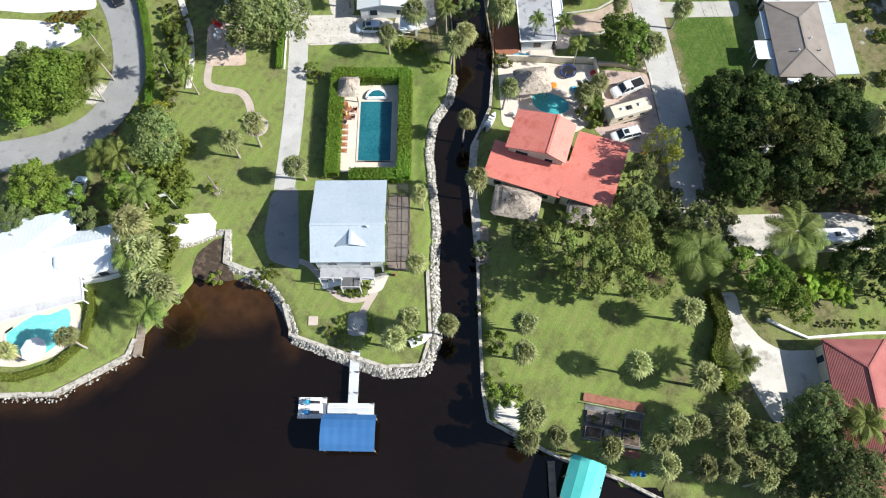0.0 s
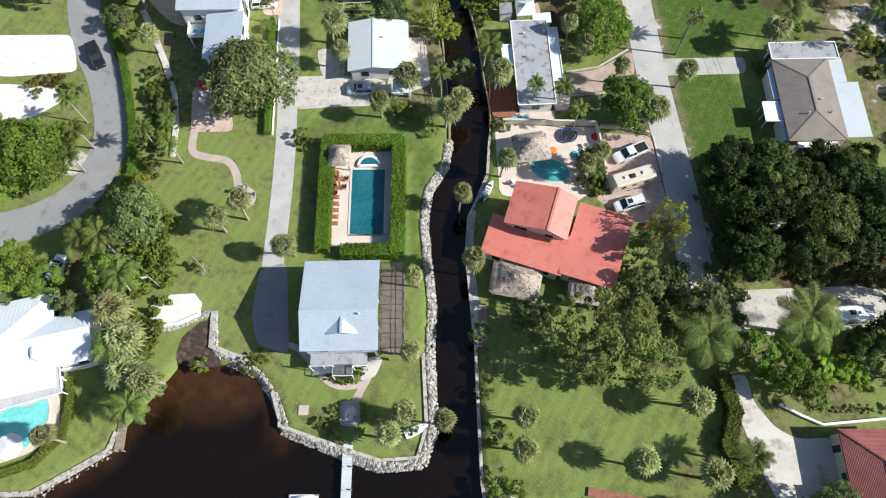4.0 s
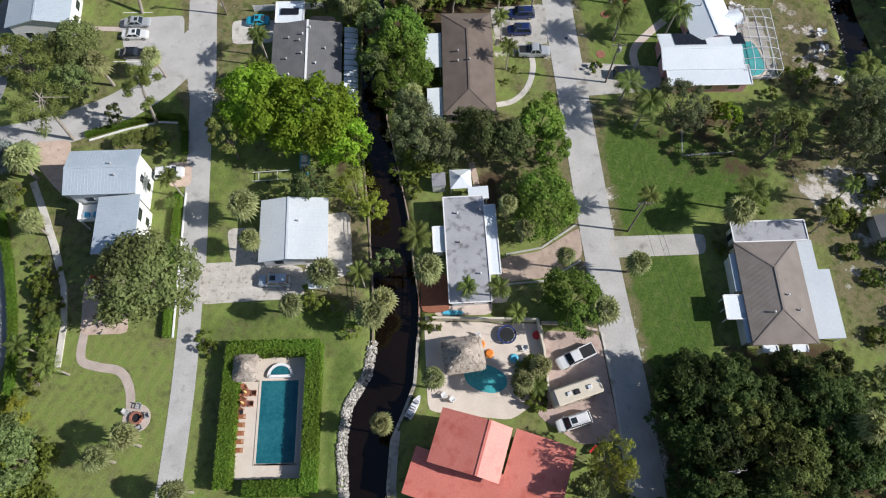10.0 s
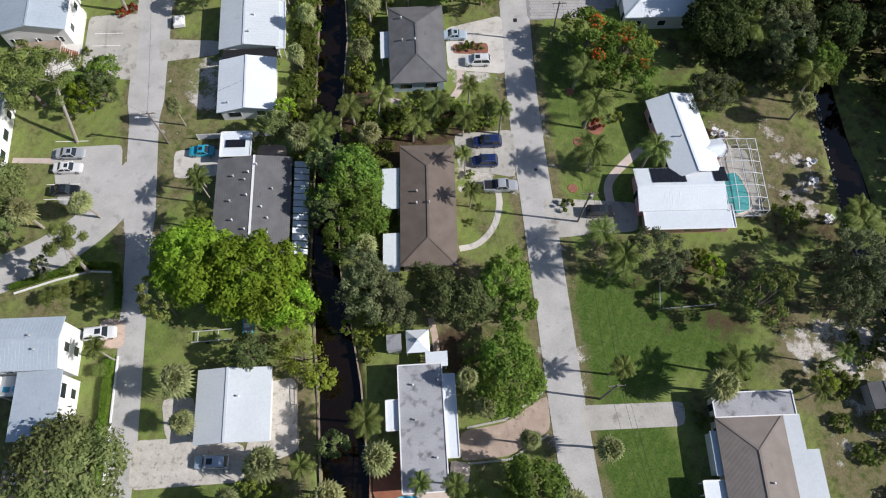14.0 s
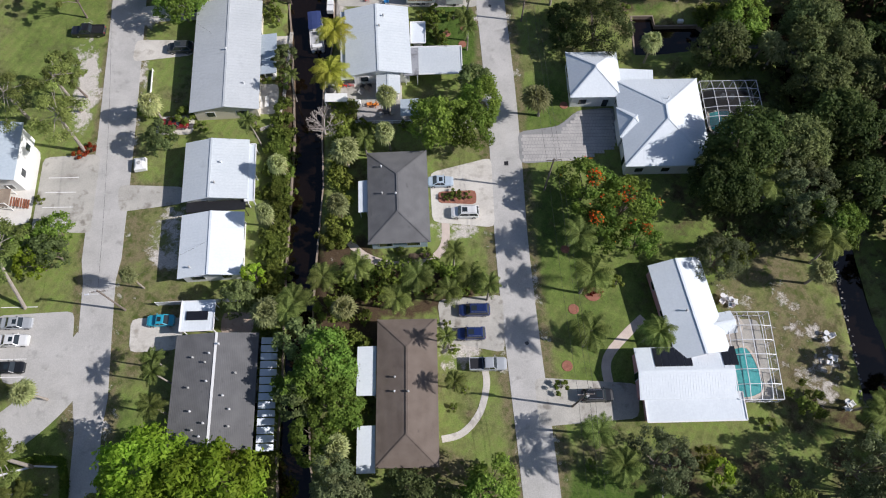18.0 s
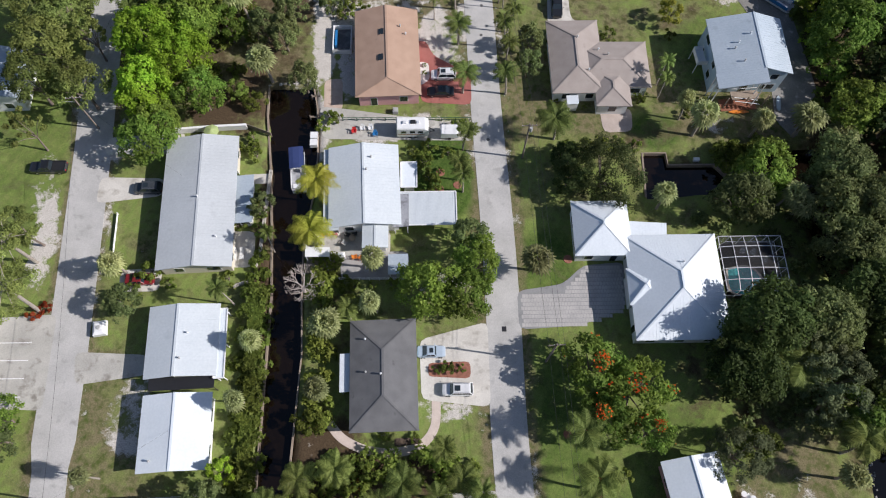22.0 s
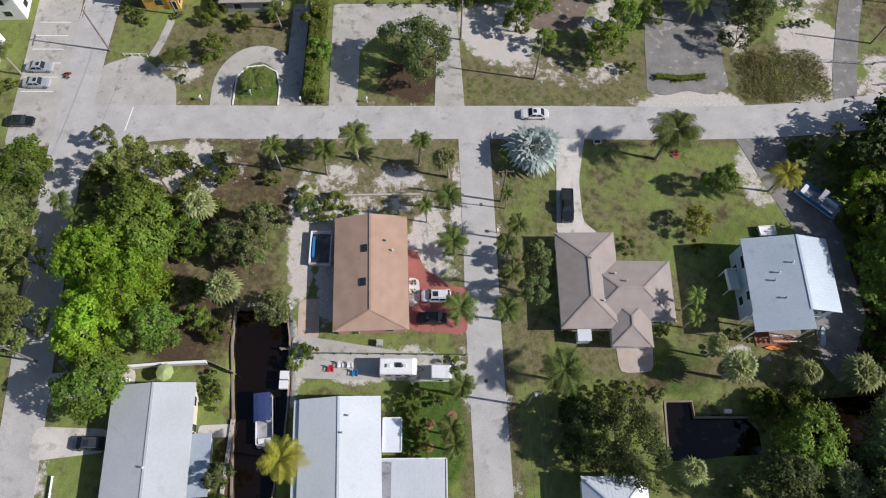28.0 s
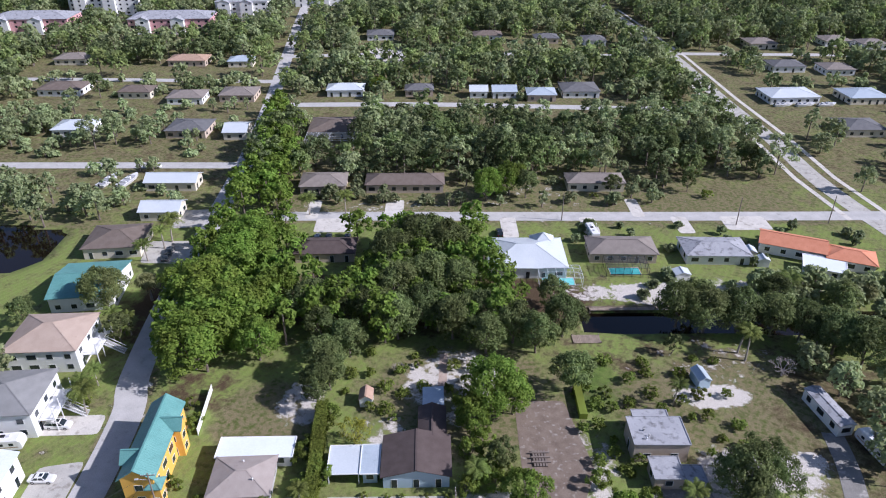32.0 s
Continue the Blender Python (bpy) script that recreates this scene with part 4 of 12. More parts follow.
slab("driveway", [(76.5, 235), (85, 234.6), (86, 226), (91, 218), (92, 202), (86, 192), (83.4, 196), (85, 214), (80, 226)], GRAVEL, "sandy track with a parked boat", 0.046)
road("driveway", [(97, 239), (98.5, 247), (101.5, 258), (104.5, 268), (106, 277)], 4.2, GRAVEL, "sandy track to the trailer", 0.046)
slab("field", [(43.6, 287), (54, 287), (57, 268), (51.5, 256.5), (43, 257)], DIRT, "bare earth lot", 0.03, "yard")
slab("driveway", [(-56, 283.5), (-40.5, 284), (-40, 278.5), (-56, 278)], BRIGHT_CONCRETE, "pale concrete driveway")
slab("driveway", [(-47.5, 270), (-39.5, 271.5), (-38.6, 232), (-46.5, 232)], CONCRETE, "pale concrete parking strip", 0.046)
slab("driveway", [(-58, 357), (-44.5, 357), (-44, 344), (-56, 344.5)], CONCRETE, "pale concrete forecourt")
slab("driveway", [(-55, 377), (-45, 378), (-45, 366), (-54, 365)], CONCRETE, "pale concrete forecourt")
for _x, _w, _y in ((-12, 4, 384), (14, 6, 384), (50, 5, 358), (75, 5, 360), (92, 4, 384), (104, 5, 360), (124, 14, 362), (-4, 12, 362)):
    slab("driveway", [(_x - _w / 2, min(_y, 371)), (_x + _w / 2, min(_y, 371)), (_x + _w / 2, max(_y, 371)), (_x - _w / 2, max(_y, 371))], BRIGHT_CONCRETE, "pale concrete driveway")
slab("mud_bank", [(-39.2, 36.2), (-38.6, 40), (-36, 42.3), (-34.4, 42.6), (-33.4, 38), (-32, 35.4), (-36, 35)], MUD, "dark muddy bank at the inlet", 0.03, "mud")
slab("yard", [(-24, 553), (12, 553), (14, 590), (-8, 590)], BRIGHT_CONCRETE, "pale sandy lot between distant houses", 0.046, "yard")
slab("pool_deck", [(69.4, 163.4), (78.6, 163.4), (78.6, 173.0), (69.4, 173.0)], GREY_PAVER, "grey paved deck under the screen cage", 0.045, "patio")


# ---- houses ----
def plane_z(poly):
    a, b, c = (Vector(poly[i]) for i in (0, 1, 2))
    n = (b - a).cross(c - a)
    return lambda x, y: a.z - (n.x * (x - a.x) + n.y * (y - a.y)) / n.z


def seam_lines(geo, poly, step, height=0.02, width=0.04):
    """Raised seams down the slope of one roof plane."""
    zf = plane_z(poly)
    gx, gy = zf(1, 0) - zf(0, 0), zf(0, 1) - zf(0, 0)
    g = math.hypot(gx, gy)
    d = (gx / g, gy / g) if g > 0.01 else (0.0, 1.0)
    e = (-d[1], d[0])
    ss = [p[0] * e[0] + p[1] * e[1] for p in poly]
    s = min(ss) + step * 0.5
    while s < max(ss) - 0.05:
        hits = []
        for p, q in zip(poly, poly[1:] + poly[:1]):
            a, b = p[0] * e[0] + p[1] * e[1] - s, q[0] * e[0] + q[1] * e[1] - s
            if a * b < 0:
                t = a / (a - b)
                hits.append(Vector(p).lerp(Vector(q), t))
        if len(hits) >= 2 and (hits[0] - hits[1]).length > 0.3:
            up = Vector((0, 0, height / 2))
            geo.beam(hits[0] + up, hits[1] + up, width, height)
        s += step


def roof_planes(form, w, l, eave, rise, off=0.0):
    x, y = w / 2, l / 2
    if form == "gable":
        r = off * x
        return [[(-x, -y, eave), (r, -y, eave + rise), (r, y, eave + rise), (-x, y, eave)], [(r, -y, eave + rise), (x, -y, eave), (x, y, eave), (r, y, eave + rise)]]
    if form == "hip":
        k = max(0.0, y - x)
        if k < 0.1:
            k = 0.05
        t = eave + rise
        return [[(-x, -y, eave), (0, -k, t), (0, k, t), (-x, y, eave)], [(0, -k, t), (x, -y, eave), (x, y, eave), (0, k, t)], [(-x, -y, eave), (x, -y, eave), (0, -k, t)], [(0, k, t), (x, y, eave), (-x, y, eave)]]
    if form == "dutch":
        k, t = y - 0.5 * x, eave + rise
        return [[(-x, -y, eave), (0, -k, t), (0, y, t), (-x, y, eave)], [(0, -k, t), (x, -y, eave), (x, y, eave), (0, y, t)], [(-x, -y, eave), (x, -y, eave), (0, -k, t)]]
    if form == "shed":
        return [[(-x, -y, eave), (x, -y, eave + rise), (x, y, eave + rise), (-x, y, eave)]]
    return [[(-x, -y, eave), (x, -y, eave), (x, y, eave), (-x, y, eave)]]


def wing(home, x, y, w, l, rot, eave, rise, form, walls, roof, over=0.5, seams=0.0, windows=True, base=0.0, off=0.0, open_sides=False, ridge="y", vents=0, cap=None):
    """One block of a house: walls, windows, roof. x, y: world place of its middle; w, l: the roof's size across and along."""
    if ridge == "x":
        w, l, rot = l, w, rot + 90
    m = home.matrix_world.inverted() @ pose(x, y, 0, 0, 0, rot)
    planes = roof_planes(form, w, l, eave, rise, off)
    th = 0.16
    g = Geo()
    for p in planes:
        n = len(p)
        if sum(a[0] * b[1] - b[0] * a[1] for a, b in zip(p, p[1:] + p[:1])) < 0:
            p.reverse()
        g.add(p + [(q[0], q[1], q[2] - th) for q in p], [tuple(range(n)), tuple(range(n, 2 * n))[::-1]] + [(i, n + i, n + (i + 1) % n, (i + 1) % n) for i in range(n)])
    top = part("roof", g, roof, home, at=m)
    if seams:
        s = Geo()
        for p in planes:
            seam_lines(s, p, seams)
        tagged(part("roof_seams", s, roof, top), kind="stuff")
    if form in ("gable", "hip", "dutch"):
        c = Geo()
        if form == "dutch":
            k = l / 2 - w / 4
            c.beam((0, -k, eave + rise + 0.03), (0, l / 2, eave + rise + 0.03), 0.34, 0.05)
            for sx in (-1, 1):
                c.beam((0, -k, eave + rise + 0.02), (sx * w / 2, -l / 2, eave + 0.03), 0.28, 0.045)
        elif form == "gable":
            c.beam((off * w / 2, -l / 2, eave + rise + 0.03), (off * w / 2, l / 2, eave + rise + 0.03), 0.36, 0.05)
        else:
            k = max(0.05, l / 2 - w / 2)
            c.beam((0, -k, eave + rise + 0.02), (0, k, eave + rise + 0.02), 0.34, 0.05)
            for sx in (-1, 1):
                for sy in (-1, 1):
                    c.beam((0, sy * k, eave + rise + 0.02), (sx * w / 2, sy * l / 2, eave + 0.03), 0.28, 0.045)
        part("ridge_cap", c, cap or roof, top)
    rnd = random.Random(int(x * 13 + y * 7))
    for _ in range(vents):
        px, py = rnd.uniform(-0.3, 0.3) * w, rnd.uniform(-0.4, 0.4) * l
        pz = max(plane_z(p)(px, py) for p in planes) if form == "flat" else min(plane_z(p)(px, py) for p in planes)
        v = Geo().rod((px, py, pz - 0.1), (px, py, pz + 0.45), 0.11, 0.11, 8).rod((px, py, pz + 0.45), (px, py, pz + 0.55), 0.18, 0.1, 8)
        part("vent_pipe", v, ALU if rnd.random() < 0.5 else GREY_WALL, top)
    if form == "flat":
        e = Geo()
        for a, b in (((-w / 2, -l / 2), (w / 2, -l / 2)), ((w / 2, -l / 2), (w / 2, l / 2)), ((w / 2, l / 2), (-w / 2, l / 2)), ((-w / 2, l / 2), (-w / 2, -l / 2))):
            e.beam((*a, eave + 0.05), (*b, eave + 0.05), 0.16, 0.14)
        part("roof_edge", e, roof if roof is FLAT_GREY and y > 240 else TRIM, top)
    if walls is None:
        for sx in (-1, 1):
            for sy in (-1, 0, 1):
                px, py = sx * (w / 2 - 0.25), sy * (l / 2 - 0.25)
                part("post", Geo().box(px - 0.07, px + 0.07, py - 0.07, py + 0.07, 0, min(plane_z(p)(px, py) for p in planes) - 0.14), TRIM, home, at=m)
        return top
    x0, y0 = w / 2 - over, l / 2 - over
    body = Geo()
    if form == "gable":
        r = off * w / 2
        zr, ze = eave + rise - th - 0.02 - 0.05, eave - th - 0.02 + rise * over / (w / 2)
        prof = [(-x0, base), (x0, base), (x0, ze), (r, zr), (-x0, ze)]
        n = 5
        body.add([(px, -y0, pz) for px, pz in prof] + [(px, y0, pz) for px, pz in prof], [tuple(range(n)), tuple(range(n, 2 * n))[::-1]] + [(i, n + i, n + (i + 1) % n, (i + 1) % n) for i in range(n)])
    elif form == "shed":
        body.add([(-x0, -y0, base), (x0, -y0, base), (x0, -y0, eave + rise - th - 0.1), (-x0, -y0, eave - th), (-x0, y0, base), (x0, y0, base), (x0, y0, eave + rise - th - 0.1), (-x0, y0, eave - th)],
                 [(0, 1, 2, 3), (7, 6, 5, 4), (0, 4, 5, 1), (1, 5, 6, 2), (2, 6, 7, 3), (3, 7, 4, 0)])
    else:
        body.box(-x0, x0, -y0, y0, base, eave - th - 0.01)
        if form == "dutch":
            body.add([(-x0, y0, eave - 0.2), (x0, y0, eave - 0.2), (0, y0, eave + rise - 0.25), (-x0, y0 - 0.2, eave - 0.2), (x0, y0 - 0.2, eave - 0.2), (0, y0 - 0.2, eave + rise - 0.25)], [(0, 2, 1), (3, 4, 5), (0, 3, 5, 2), (1, 2, 5, 4)])
    wall = part("wall", body, walls, home, at=m)
    if base > 0.5:
        for ix in range(4):
            for iy in range(4):
                px, py = -x0 + 0.2 + ix * (2 * x0 - 0.4) / 3, -y0 + 0.2 + iy * (2 * y0 - 0.4) / 3
                part("stilt", Geo().box(px - 0.15, px + 0.15, py - 0.15, py + 0.15, 0, base + 0.02), TRIM, home, at=m)
    if windows:
        floors = [base + 0.95 + 2.8 * k for k in range(max(1, int((eave - base - 0.3) / 2.6)))]
        for sx, sy, span in ((-1, 0, y0), (1, 0, y0), (0, -1, x0), (0, 1, x0)):
            k = max(1, int(2 * span / (3.6 if eave < 8 else 4.6)))
            rows = {zf: Geo() for zf in floors}
            for i in range(k):
                s = -span + (i + 0.5) * 2 * span / k
                for zf in floors:
                    ww, hh = (0.65, 1.25) if rnd.random() < 0.75 else (1.0, 1.25)
                    tall = rnd.random() < 0.16 and zf < base + 1.2
                    zb, zt = (base + 0.05, base + 2.1) if tall else (zf, zf + hh)
                    if tall:
                        ww = 0.5
                    if zt > eave - 0.25:
                        continue
                    c = Vector((sx * x0, sy * y0, 0)) + Vector((abs(sy) * s, abs(sx) * s, 0))
                    fr, pn = Geo(), Geo()
                    if sx:
                        fr.box(c.x - 0.03, c.x + 0.03, c.y - ww - 0.09, c.y + ww + 0.09, zb - 0.09, zt + 0.09)
                        pn.box(c.x - 0.045, c.x + 0.045, c.y - ww, c.y + ww, zb, zt)
                    else:
                        fr.box(c.x - ww - 0.09, c.x + ww + 0.09, c.y - 0.03, c.y + 0.03, zb - 0.09, zt + 0.09)
                        pn.box(c.x - ww, c.x + ww, c.y - 0.045, c.y + 0.045, zb, zt)
                    if eave > 8:
                        rows[zf].add(pn.v, pn.f)
                        continue
                    if y > 380:
                        part("door" if tall else "window", pn, PANE, wall)
                        continue
                    f = part("door" if tall else "window", fr, TRIM, wall)
                    part("pane", pn, PANE, f)
            if eave > 8:
                for zf in floors:
                    part("window_row", rows[zf], PANE, wall)
    return top


def home_at(x, y, label, name="house", category="house"):
    return thing(name, label, category, pose(x, y, 0))


def house(x, y, w, l, rot, eave, rise, form, walls, roof, label, name="house", **more):
    h = home_at(x, y, label, name)
    wing(h, x, y, w, l, rot, eave, rise, form, walls, roof, **more)
    return h


def cage(x, y, w, l, rot, height, material=ALU, nx=4, ny=6, label="white aluminium pool screen cage", peak=0.5):
    """A pool enclosure: posts, eave beams, hipped roof bars."""
    c = thing("pool_cage", label, "pool cage", pose(x, y, 0, 0, 0, rot))
    b = 0.09
    X = [-w / 2 + i * w / nx for i in range(nx + 1)]
    Y = [-l / 2 + j * l / ny for j in range(ny + 1)]

    def top(px, py):
        return height + peak * min(1, min((w / 2 - abs(px)), (l / 2 - abs(py))) / (0.28 * min(w, l)))
    for i, px in enumerate(X):
        for j, py in enumerate(Y):
            if i in (0, nx) or j in (0, ny):
                part("post", Geo().box(px - b / 2, px + b / 2, py - b / 2, py + b / 2, 0.05, height), material, c)
            if i < nx:
                part("roof_bar", Geo().beam((px, py, top(px, py)), (X[i + 1], py, top(X[i + 1], py)), b, b), material, c)
            if j < ny:
                part("roof_bar", Geo().beam((px, py, top(px, py)), (px, Y[j + 1], top(px, Y[j + 1])), b, b), material, c)
    g = Geo()
    for i in range(nx):
        for j in range(ny):
            q = [(X[i + a], Y[j + b], top(X[i + a], Y[j + b]) - 0.06) for a, b in ((0, 0), (1, 0), (1, 1), (0, 1))]
            g.add(q, [(0, 1, 2, 3)])
    part("screen", g, SCREEN_PALE if material is ALU else SCREEN, c, "fine insect screen")
    for px in (X[0], X[-1]):
        part("side_rail", Geo().beam((px, Y[0], 1.0), (px, Y[-1], 1.0), b * 0.8, b * 0.8), material, c)
    for py in (Y[0], Y[-1]):
        part("side_rail", Geo().beam((X[0], py, 1.0), (X[-1], py, 1.0), b * 0.8, b * 0.8), material, c)
    return c


# west bank
h = home_at(-64.8, 36.3, "white metal-roofed waterfront villa with hipped wings")
wing(h, -66.6, 36.4, 22.5, 14.4, 13, 3.6, 2.9, "hip", WHITE_WALL, METAL_PURE, seams=0.6, ridge="x", vents=2)
wing(h, -54.6, 38.7, 9.4, 7.6, 13, 3.4, 1.9, "gable", WHITE_WALL, METAL_PURE, seams=0.6, ridge="x", off=0.1)
wing(h, -57.6, 36.6, 3.4, 4.6, 13, 3.6, 1.5, "hip", WHITE_WALL, METAL_BLUE, seams=0.5, windows=False)
wing(h, -61.6, 31.2, 16.0, 4.6, 16, 3.0, 0.4, "flat", None, PATIO_GREY)
h = home_at(-14.0, 43.0, "raised pale blue-grey metal-roofed house on stilts", "stilt_house")
wing(h, -14.1, 42.9, 11.0, 13.5, 0.5, 5.9, 2.3, "gable", WHITE_WALL, METAL_BLUE, seams=0.45, ridge="x", base=2.5, off=-0.25, vents=1)
wing(h, -13.6, 39.8, 4.3, 3.2, 0.5, 7.05, 0.85, "gable", WHITE_WALL, METAL_BLUE, over=0.2, seams=0.45, windows=False, base=5.8)
slab("porch_floor", [(-8.8, 50), (-5.3, 50), (-5.2, 36.9), (-8.7, 36.9)], POLE_WOOD, "dark brown porch floor", 0.06, "patio")
cage(-7.0, 43.4, 3.4, 13.0, 0.5, 4.2, BRONZE, 2, 6, "dark bronze screened porch beside the stilt house", 0.1)
# east bank: the red-roofed house
h = home_at(15.4, 57.2, "coral red metal-roofed two-storey house")
wing(h, 15.6, 57.6, 9.8, 7.4, -18, 5.9, 1.5, "gable", CREAM_WALL, METAL_RED, seams=0.42, off=0.35)
wing(h, 13.3, 52.8, 12.6, 6.3, -19, 3.5, 0.9, "shed", CREAM_WALL, METAL_RED, seams=0.42, ridge="x")
wing(h, 24.0, 52.6, 8.4, 12.4, -20, 3.7, 0.5, "shed", CREAM_WALL, METAL_RED, seams=0.42, over=0.6)
house(-10.2, 90.6, 10.5, 10.4, 1.5, 3.1, 0.95, "gable", WHITE_WALL, METAL_WHITE, "small white metal-roofed cottage near the lane", seams=0.6, off=-0.15, vents=1)
h = home_at(-39.1, 97.6, "two-storey white house with a pale metal roof")
wing(h, -39.2, 99.2, 11.0, 7.6, 0.8, 6.9, 0.9, "gable", WHITE_WALL, METAL_BLUE, seams=0.5, ridge="x", off=0.1, vents=2)
wing(h, -36.3, 90.9, 6.5, 9.4, 1.5, 5.7, 0.5, "shed", WHITE_WALL, METAL_BLUE, seams=0.5)
h = home_at(16.5, 86.9, "flat-roofed house with weathered grey roofing")
wing(h, 16.3, 86.9, 6.3, 17.4, 1.9, 3.2, 0, "flat", WHITE_WALL, FLAT_GREY, vents=5)
wing(h, 20.3, 88.4, 1.7, 11.5, 1.9, 3.0, 0.1, "flat", None, METAL_PURE)
wing(h, 12.2, 88.6, 2.0, 4.2, 1.9, 2.8, 0.1, "flat", WHITE_WALL, METAL_PURE, windows=False)
wing(h, 18.5, 96.4, 3.2, 2.2, 1.9, 2.8, 0.2, "shed", None, METAL_PURE, seams=0.4)
h = home_at(62.7, 78.6, "brown hip-roofed house with a white carport")
wing(h, 62.0, 79.0, 9.7, 16.2, 0, 3.1, 1.4, "hip", CREAM_WALL, SHINGLE_TAN, vents=3)
wing(h, 63.0, 88.7, 11.5, 3.4, 0.5, 3.15, 0, "flat", CREAM_WALL, FLAT_GREY)
wing(h, 67.9, 84.7, 2.7, 4.9, 0, 2.75, 0.2, "shed", None, METAL_WHITE, seams=0.45)
wing(h, 69.0, 77.0, 4.0, 10.7, 0, 2.72, 0.22, "shed", None, METAL_WHITE, seams=0.45)
wing(h, 57.0, 82.2, 1.3, 6.0, 0, 2.6, 0.2, "shed", WHITE_WALL, METAL_BLUE, windows=False, over=0.2)
wing(h, 57.2, 73.6, 1.3, 4.6, 0, 2.6, 0.2, "shed", WHITE_WALL, METAL_BLUE, windows=False, over=0.2)
wing(h, 55.9, 76.8, 3.2, 3.7, 0, 2.6, 0.1, "flat", None, METAL_PURE)
for _x in (59.8, 64.2):
    wing(h, _x, 70.4, 2.2, 1.0, 0, 2.5, 0.15, "flat", None, METAL_PURE)
h = home_at(-9.8, 121.7, "long grey shingle-roofed house")
wing(h, -9.8, 121.7, 12.0, 16.6, 0.9, 3.2, 1.0, "gable", GREY_WALL, SHINGLE_GREY, vents=14, off=0.02, cap=TRIM)
h = home_at(17.8, 121.1, "long brown shingle-roofed house with white awnings")
wing(h, 17.8, 121.1, 8.8, 21.1, -0.2, 3.2, 1.2, "hip", TAN_WALL, SHINGLE_BROWN, vents=3)
wing(h, 11.9, 124.2, 2.8, 7.2, -0.3, 2.6, 0.2, "shed", None, METAL_PURE, seams=0.35)
wing(h, 12.0, 113.2, 2.6, 6.4, 0.2, 2.6, 0.2, "shed", None, METAL_PURE, seams=0.35)
h = home_at(60.1, 131.5, "white metal-roofed house with pink walls and solar panels")
wing(h, 60.0, 132.6, 8.2, 15.0, 9, 3.1, 1.3, "gable", PINK_WALL, METAL_PURE, seams=0.5, vents=1)
wing(h, 58.0, 122.8, 14.0, 7.6, 0, 3.0, 0.9, "gable", PINK_WALL, METAL_PURE, seams=0.4, ridge="x")
wing(h, 58.8, 117.9, 14.2, 4.0, 0, 2.8, 0.3, "flat", PINK_WALL, METAL_PURE, seams=0.35)
wing(h, 64.6, 130.0, 4.0, 3.4, 9, 2.9, 0.6, "gable", PINK_WALL, METAL_PURE, seams=0.4, ridge="x")
for _x, _w in ((53.6, 6.6), (63.6, 2.4)):
    _s = thing("solar_panel_array", "black solar heating panels on the white roof", "solar panels", pose(_x + _w / 2, 125.0, 3.2, -13.3, 0, 0))
    for _i in range(int(_w / 1.1)):
        part("panel", Geo().box(-_w / 2 + _i * 1.1, -_w / 2 + _i * 1.1 + 1.06, -1.5, 1.5, 0.22, 0.26), SOLAR, _s)
cage(68.6, 125.2, 6.4, 13.0, -1, 3.0, ALU, 4, 6)
h = house(-12.9, 157.3, 10.4, 10.8, 2.6, 3.1, 1.15, "gable", WHITE_WALL, METAL_WHITE, "white metal-roofed twin house", seams=0.55, off=-0.12, vents=2)
wing(h, -7.4, 157.0, 1.5, 10.4, 2.6, 2.85, 0.12, "flat", None, METAL_PURE, seams=0.5)
house(-12.35, 144.3, 9.8, 10.6, 2.6, 3.1, 1.15, "gable", WHITE_WALL, METAL_PURE, "bright white metal-roofed twin house", seams=0.5, off=0.0, vents=1)
house(16.5, 152.0, 9.7, 16.2, 1.5, 3.2, 1.5, "hip", BLUE_WALL, SHINGLE_GREY, "dark grey hip-roofed house with pale blue walls", vents=3)
h = home_at(-13.2, 180.2, "long white metal-roofed house")
wing(h, -13.2, 180.0, 11.6, 23.0, 2.6, 3.2, 1.25, "gable", CREAM_WALL, METAL_GREY, seams=0.6, off=0.05, vents=2)
wing(h, -6.2, 180.6, 2.8, 8.4, 3, 2.5, 0.2, "shed", WHITE_WALL, METAL_BLUE, seams=0.4)
h = home_at(13.2, 182.2, "white metal-roofed canal house with a carport")
wing(h, 12.9, 182.4, 11.4, 14.4, 2.6, 3.2, 1.3, "gable", WHITE_WALL, METAL_WHITE, seams=0.6, vents=2)
wing(h, 22.5, 178.5, 10.2, 5.8, 0.5, 2.7, 0.15, "flat", None, METAL_WHITE, seams=0.35)
wing(h, 7.6, 182.0, 2.5, 14.6, 2.2, 2.75, 0.28, "shed", WHITE_WALL, METAL_WHITE, seams=0.5)
wing(h, 18.8, 178.0, 2.5, 5.7, 0.5, 3.05, 0.12, "shed", None, FLAT_GREY, seams=0.0)
wing(h, 20.0, 184.6, 2.6, 4.6, 0.5, 2.6, 0.12, "flat", WHITE_WALL, METAL_PURE, windows=False)
wing(h, 18.4, 169.2, 3.1, 3.3, 0.5, 2.3, 0.15, "shed", None, METAL_BLUE, seams=0.3)
wing(h, 14.8, 173.8, 4.1, 4.0, 0.5, 2.7, 0.3, "gable", WHITE_WALL, METAL_WHITE, seams=0.45, ridge="y", windows=False)
h = home_at(60.0, 167.0, "large white metal hip-roofed house with a garage wing")
wing(h, 50.1, 174.4, 8.9, 9.3, 0, 3.6, 2.3, "hip", WHITE_WALL, METAL_PURE, seams=0.5)
wing(h, 60.5, 164.7, 14.2, 16.8, 0, 3.7, 3.0, "hip", WHITE_WALL, METAL_PURE, seams=0.5, vents=1)
wing(h, 57.3, 173.9, 6.0, 2.8, -4, 3.3, 0.3, "shed", WHITE_WALL, METAL_PURE, seams=0.5, ridge="x")
wing(h, 55.6, 164.6, 5.0, 5.8, 0, 3.75, 1.4, "hip", WHITE_WALL, METAL_PURE, seams=0.5, ridge="x", windows=False)
